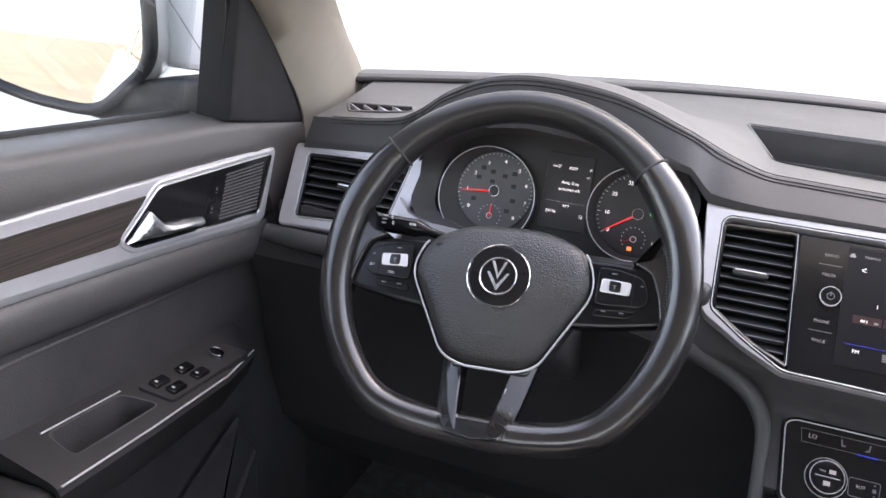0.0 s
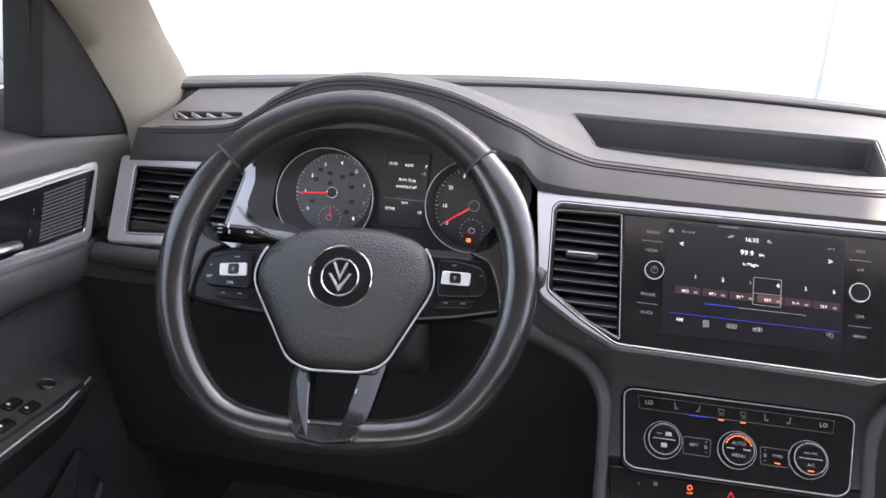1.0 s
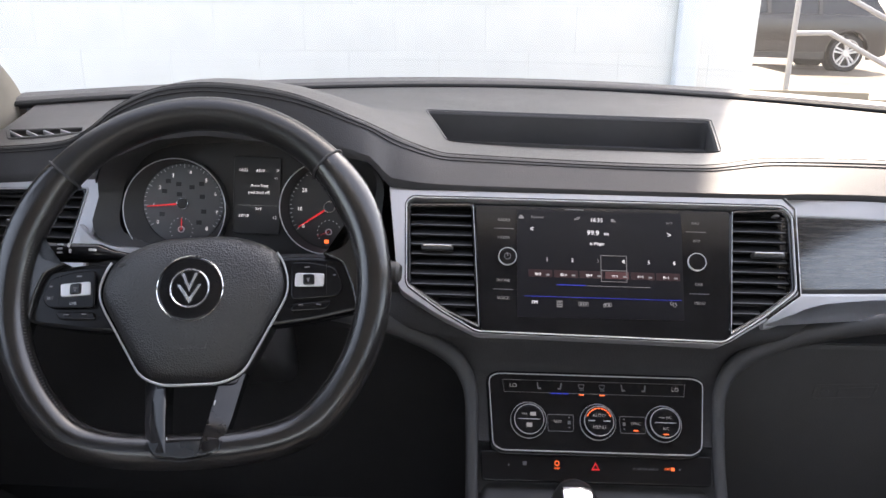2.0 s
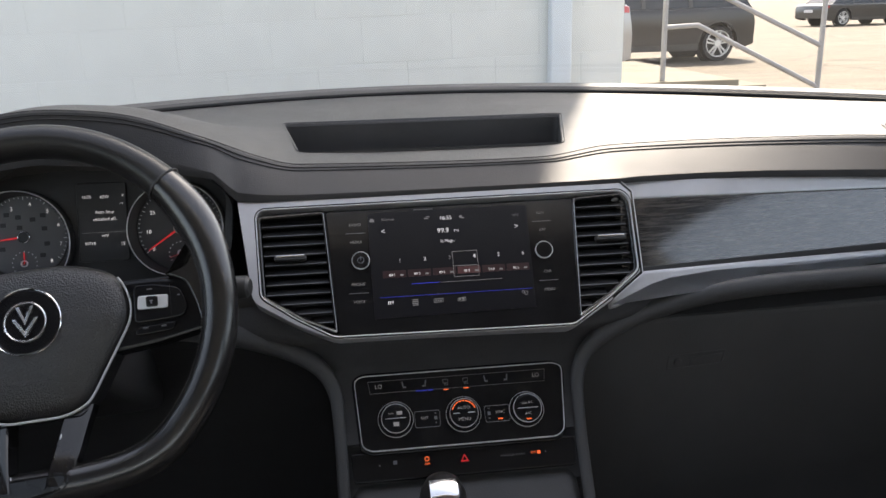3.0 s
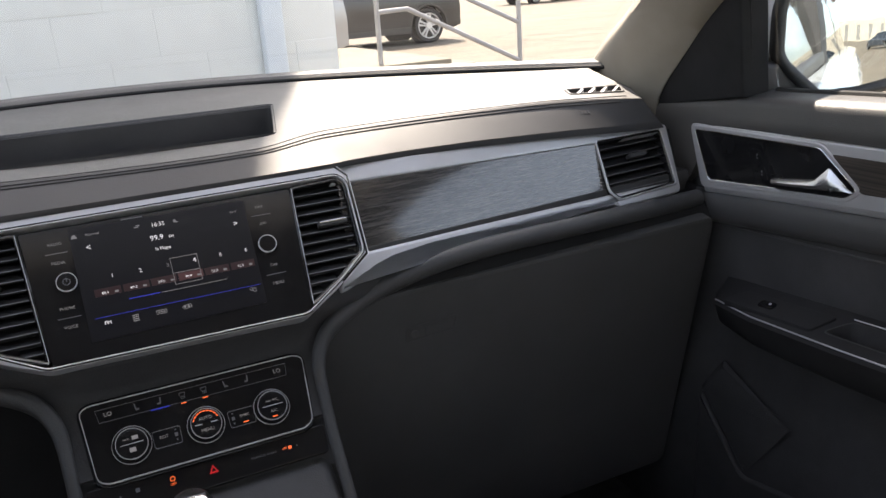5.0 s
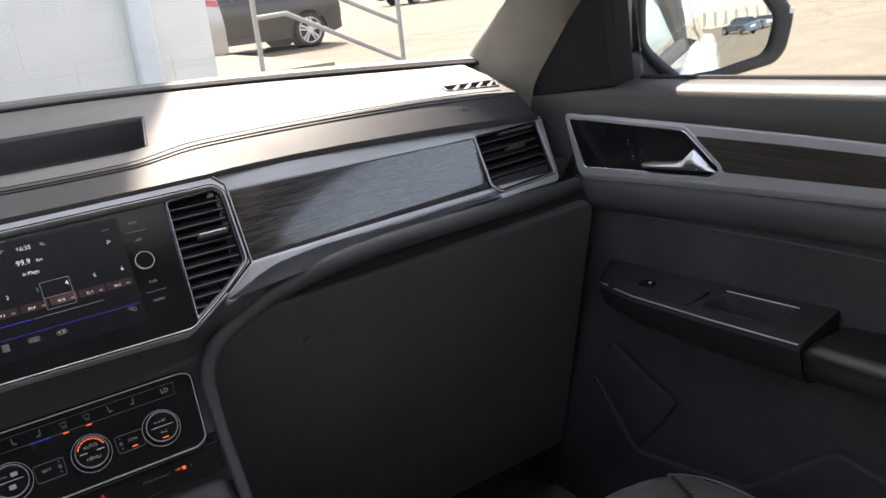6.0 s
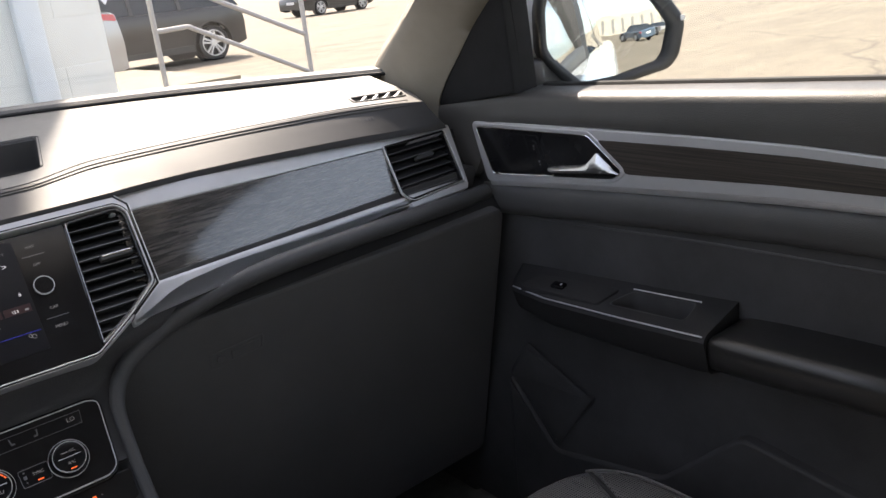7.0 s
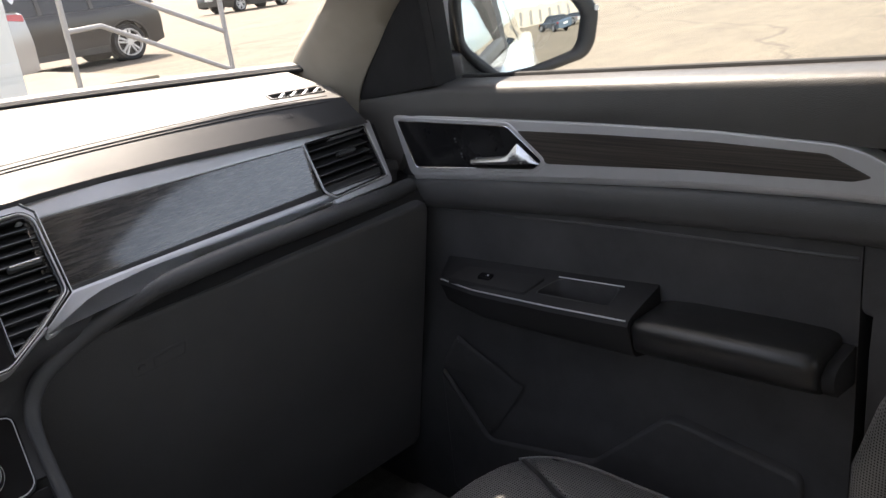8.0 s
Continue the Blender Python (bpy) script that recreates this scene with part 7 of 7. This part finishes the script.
        for xw in (xw1, xw0):
            g = lambda x, z, h: Vector((x, s * (hw - 0.225 + h), z))
            bm = bmesh.new()
            arc = [radians(3 + 174 * k / 16) for k in range(17)]
            skin(bm, [[side(xw + r * math.cos(a), wheel_r + r * math.sin(a), h) for r, h in ((arch_r - 0.004, -0.10), (arch_r - 0.004, 0.004), (arch_r + 0.022, 0.006), (arch_r + 0.028, -0.006))] for a in arc], False)
            part("arch_trim", bm, BLACK_PLASTIC, c, "black wheel arch trim", smooth=30)
            bm = bmesh.new()
            slab(bm, circle(xw, wheel_r, arch_r, 28), 0.0, 0.012, g)
            part("wheel_well", bm, DARK_HOLE, c)
            bm = bmesh.new()
            rr = [[g(x, z, h) for x, z in circle(xw, wheel_r, r, 32)] for r, h in ((wheel_r * 0.72, 0.03), (wheel_r - 0.02, 0.02), (wheel_r, 0.05), (wheel_r, 0.17), (wheel_r - 0.02, 0.205), (wheel_r * 0.76, 0.203), (wheel_r * 0.74, 0.15))]
            skin(bm, rr, True, True, False)
            w = part("wheel", bm, TYRE, c, "black tyre on a bright alloy rim", smooth=40)
            bm = bmesh.new()
            hoop(bm, circle(xw, wheel_r, wheel_r * 0.765, 36), circle(xw, wheel_r, wheel_r * 0.69, 36), 0.13, 0.206, g, 0.006)
            for k in range(5):
                for o in (-0.17, 0.17):
                    a = 2 * math.pi * k / 5 + 0.3
                    p0 = (xw + 0.06 * math.cos(a + o * 2), wheel_r + 0.06 * math.sin(a + o * 2))
                    p1 = (xw + wheel_r * 0.71 * math.cos(a + o), wheel_r + wheel_r * 0.71 * math.sin(a + o))
                    d = (Vector(p1) - Vector(p0)).normalized()
                    t = Vector((-d.y, d.x)) * 0.015
                    slab(bm, [tuple(Vector(p0) + t), tuple(Vector(p1) + t * 1.4), tuple(Vector(p1) - t * 1.4), tuple(Vector(p0) - t)], 0.150, 0.195, g, 0.006)
            slab(bm, circle(xw, wheel_r, 0.070, 20), 0.14, 0.197, g, 0.01)
            part("rim", bm, ALLOY, w, "bright spoked alloy rim")
            bm = bmesh.new()
            slab(bm, circle(xw, wheel_r, wheel_r * 0.72, 24), 0.10, 0.125, g)
            part("brake_shade", bm, DARK_HOLE, w)
        if face:
            for line in ([(xw1 - 0.50, 0.38), (xw1 - 0.53, 0.70), (xw1 - 0.50, belt - 0.03)], [(0.02, 0.38), (0.0, 0.70), (-0.02, belt - 0.03)], [(xw0 + 0.56, 0.56), (xw0 + 0.46, 0.80), (xw0 + 0.30, belt - 0.03)]):
                bm = bmesh.new()
                tube(bm, [side(x, z, 0.0005) for x, z in line], 0.005, n=6)
                part("door_seam", bm, DARK_HOLE, c)
            for x0 in (0.16, -0.88):
                bm = bmesh.new()
                slab(bm, rounded([(x0 - 0.11, belt - 0.155), (x0 + 0.11, belt - 0.150), (x0 + 0.11, belt - 0.122), (x0 - 0.11, belt - 0.127)], 0.012, 3), -0.004, 0.035, side, 0.008)
                part("door_handle", bm, paint, c)
            bm = bmesh.new()
            slab(bm, [(xw0 + arch_r + 0.05, 0.50), (xw1 - arch_r - 0.10, 0.405), (xw1 - arch_r - 0.10, 0.385), (xw0 + arch_r + 0.06, 0.43)], -0.01, 0.010, side, 0.006)
            part("door_moulding", bm, paint, c)
            bm = bmesh.new()
            slab(bm, rounded([(xf - 0.32, 0.47), (xf - 0.05, 0.36), (xf - 0.02, 0.50), (xf - 0.12, 0.53)], 0.02, 2), -0.03, 0.006, side, 0.004)
            intake = part("corner_intake", bm, BLACK_PLASTIC, c, "black corner intake")
            bm = bmesh.new()
            slab(bm, rounded([(xf - 0.34, 0.44), (xf - 0.30, 0.43), (xf - 0.28, 0.54), (xf - 0.32, 0.55)], 0.008, 2), -0.03, 0.010, side, 0.004)
            part("corner_lamp", bm, CHROME, intake, "bright daytime lamp")
        if not lamps:
            continue
        bm = bmesh.new()
        slab(bm, rounded([(-xf + 0.05, belt - 0.16), (-xf + 0.32, belt - 0.12), (-xf + 0.30, belt - 0.03), (-xf + 0.06, belt - 0.05)], 0.03, 2), -0.05, 0.008, side, 0.006)
        part("tail_lamp", bm, LAMP_RED, c, "red tail lamp")
        bm = bmesh.new()
        slab(bm, rounded([(xf - 0.66, belt - 0.115), (xf - 0.14, belt - 0.215), (xf - 0.04, belt - 0.285), (xf - 0.30, belt - 0.285), (xf - 0.64, belt - 0.215)], 0.025, 2), -0.05, 0.006, side, 0.006)
        lamp = part("headlamp", bm, GLOSS_BLACK, c, "dark-edged clear headlamp")
        bm = bmesh.new()
        slab(bm, rounded([(xf - 0.52, belt - 0.160), (xf - 0.16, belt - 0.232), (xf - 0.09, belt - 0.272), (xf - 0.30, belt - 0.270), (xf - 0.51, belt - 0.228)], 0.02, 2), -0.02, 0.010, side, 0.004)
        part("lens", bm, CHROME, lamp, "clear lens")
        bm = bmesh.new()
        slab(bm, rounded([(xf - 0.64, belt - 0.130), (xf - 0.54, belt - 0.152), (xf - 0.53, belt - 0.222), (xf - 0.62, belt - 0.205)], 0.012, 2), -0.02, 0.010, side, 0.004)
        part("turn_lens", bm, LAMP_AMBER, lamp, "amber turn lens")
    if face:
        front = lambda y, z, h: Vector((xf - 0.10 * abs(y / hw) ** 2.5 + h, y, z + belt - 1.04))
        bm = bmesh.new()
        slab(bm, rounded([(-0.52, 0.70), (0.52, 0.70), (0.60, 0.62), (0.46, 0.46), (-0.46, 0.46), (-0.60, 0.62)], 0.04, 3), -0.06, 0.012, front, 0.006)
        grille = part("grille", bm, DARK_HOLE, c, "dark grille with bright bars")
        for k in range(4):
            bm = bmesh.new()
            z = 0.505 + 0.048 * k
            slab(bm, [(-0.50 - 0.05 * (k % 2), z), (0.50 + 0.05 * (k % 2), z), (0.50, z + 0.018), (-0.50, z + 0.018)], 0.0, 0.024, front, 0.004)
            part("grille_bar", bm, CHROME, grille)
        bm = bmesh.new()
        slab(bm, rounded([(-0.55, 0.40), (0.55, 0.40), (0.48, 0.30), (-0.48, 0.30)], 0.02, 2), -0.06, 0.008, front, 0.004)
        part("lower_intake", bm, BLACK_PLASTIC, c)
    bm = bmesh.new()
    box(bm, (-xf - 0.02, -0.26, 0.58), (-xf + 0.04, 0.26, 0.70))
    part("plate", bm, PRINT, c)
    c.matrix_world = m
    return c


car("dark grey hatchback parked on the lot", CAR_DARK, pose(6.35, 16.95, GROUND_Z, 0, 0, 182), length=4.4, height=1.70, wheel_r=0.36, front_over=0.82, lamps=False, shoulder=0.63)
car("silver crossover standing beside the building", CAR_SILVER, pose(2.36, 13.60, GROUND_Z, 0, 0, 180), length=4.65, height=1.86, width=1.90, base=2.80, front_over=0.86, wheel_r=0.40, face=True, shoulder=0.66)
car("black saloon parked far across the lot", CAR_DARK, pose(22.5, 34.5, GROUND_Z, 0, 0, 10), length=4.7, height=1.5, sedan=True)
car("dark saloon parked far across the lot", CAR_DARK, pose(29.5, 33.0, GROUND_Z, 0, 0, 8), length=4.7, height=1.5, sedan=True)
car("blue-grey saloon parked behind on the lot", CAR_BLUE, pose(3.9, -30.0, GROUND_Z, 0, 0, 245), length=4.8, height=1.46, sedan=True)
car("silver saloon parked behind on the lot", CAR_SILVER, pose(7.6, -38.0, GROUND_Z, 0, 0, 250), length=4.8, height=1.46, sedan=True)

# pale low building far behind, seen in the mirrors
hall = thing("far_building", "long pale building across the lot", "building", at=(0, -140, GROUND_Z))
bm = bmesh.new()
box(bm, (-90, -155, GROUND_Z), (90, -140, 8.6))
part("wall", bm, FACADE, hall)
for i in range(36):
    bm = bmesh.new()
    box(bm, (-88 + 5 * i, -140.0, 0.6), (-86.6 + 5 * i, -139.9, 6.6))
    part("bay_panel", bm, FACADE_SHADE, hall, "greyer wall bay")

# blocks of the wall, nearest stretch
bm = bmesh.new()
box(bm, (0.0016, WALL_Y + 0.0038, 0.0022), (BLOCK - 0.0016, WALL_Y + 0.02, COURSE - 0.0022), 0.0022)
block = as_mesh("block", bm, BLOCK_PAINT, 0)
half_bm = bmesh.new()
box(half_bm, (0.0016, WALL_Y + 0.0038, 0.0022), (BLOCK / 2 - 0.0016, WALL_Y + 0.02, COURSE - 0.0022), 0.0022)
half_block = as_mesh("half_block", half_bm, BLOCK_PAINT, 0)
Z0, SLOPE = 1.2985 - 6 * COURSE, 0.022         # the courses rise towards the corner: the car stands on a slight slope
for r in range(-1, 14):
    off = 0.0 if r % 2 else BLOCK / 2
    x = WALL_X1
    if off:
        x -= BLOCK / 2
        ob = new("block", half_block)
        ob.location, ob.rotation_euler = (x, 0, Z0 + r * COURSE + SLOPE * x), (0, -SLOPE, 0)
        ob.parent = wall
    while x > -4.2:
        x -= BLOCK
        ob = new("block", block)
        ob.location, ob.rotation_euler = (x, random.uniform(-0.0012, 0.0012), Z0 + r * COURSE + SLOPE * x), (0, -SLOPE, 0)
        ob.parent = wall
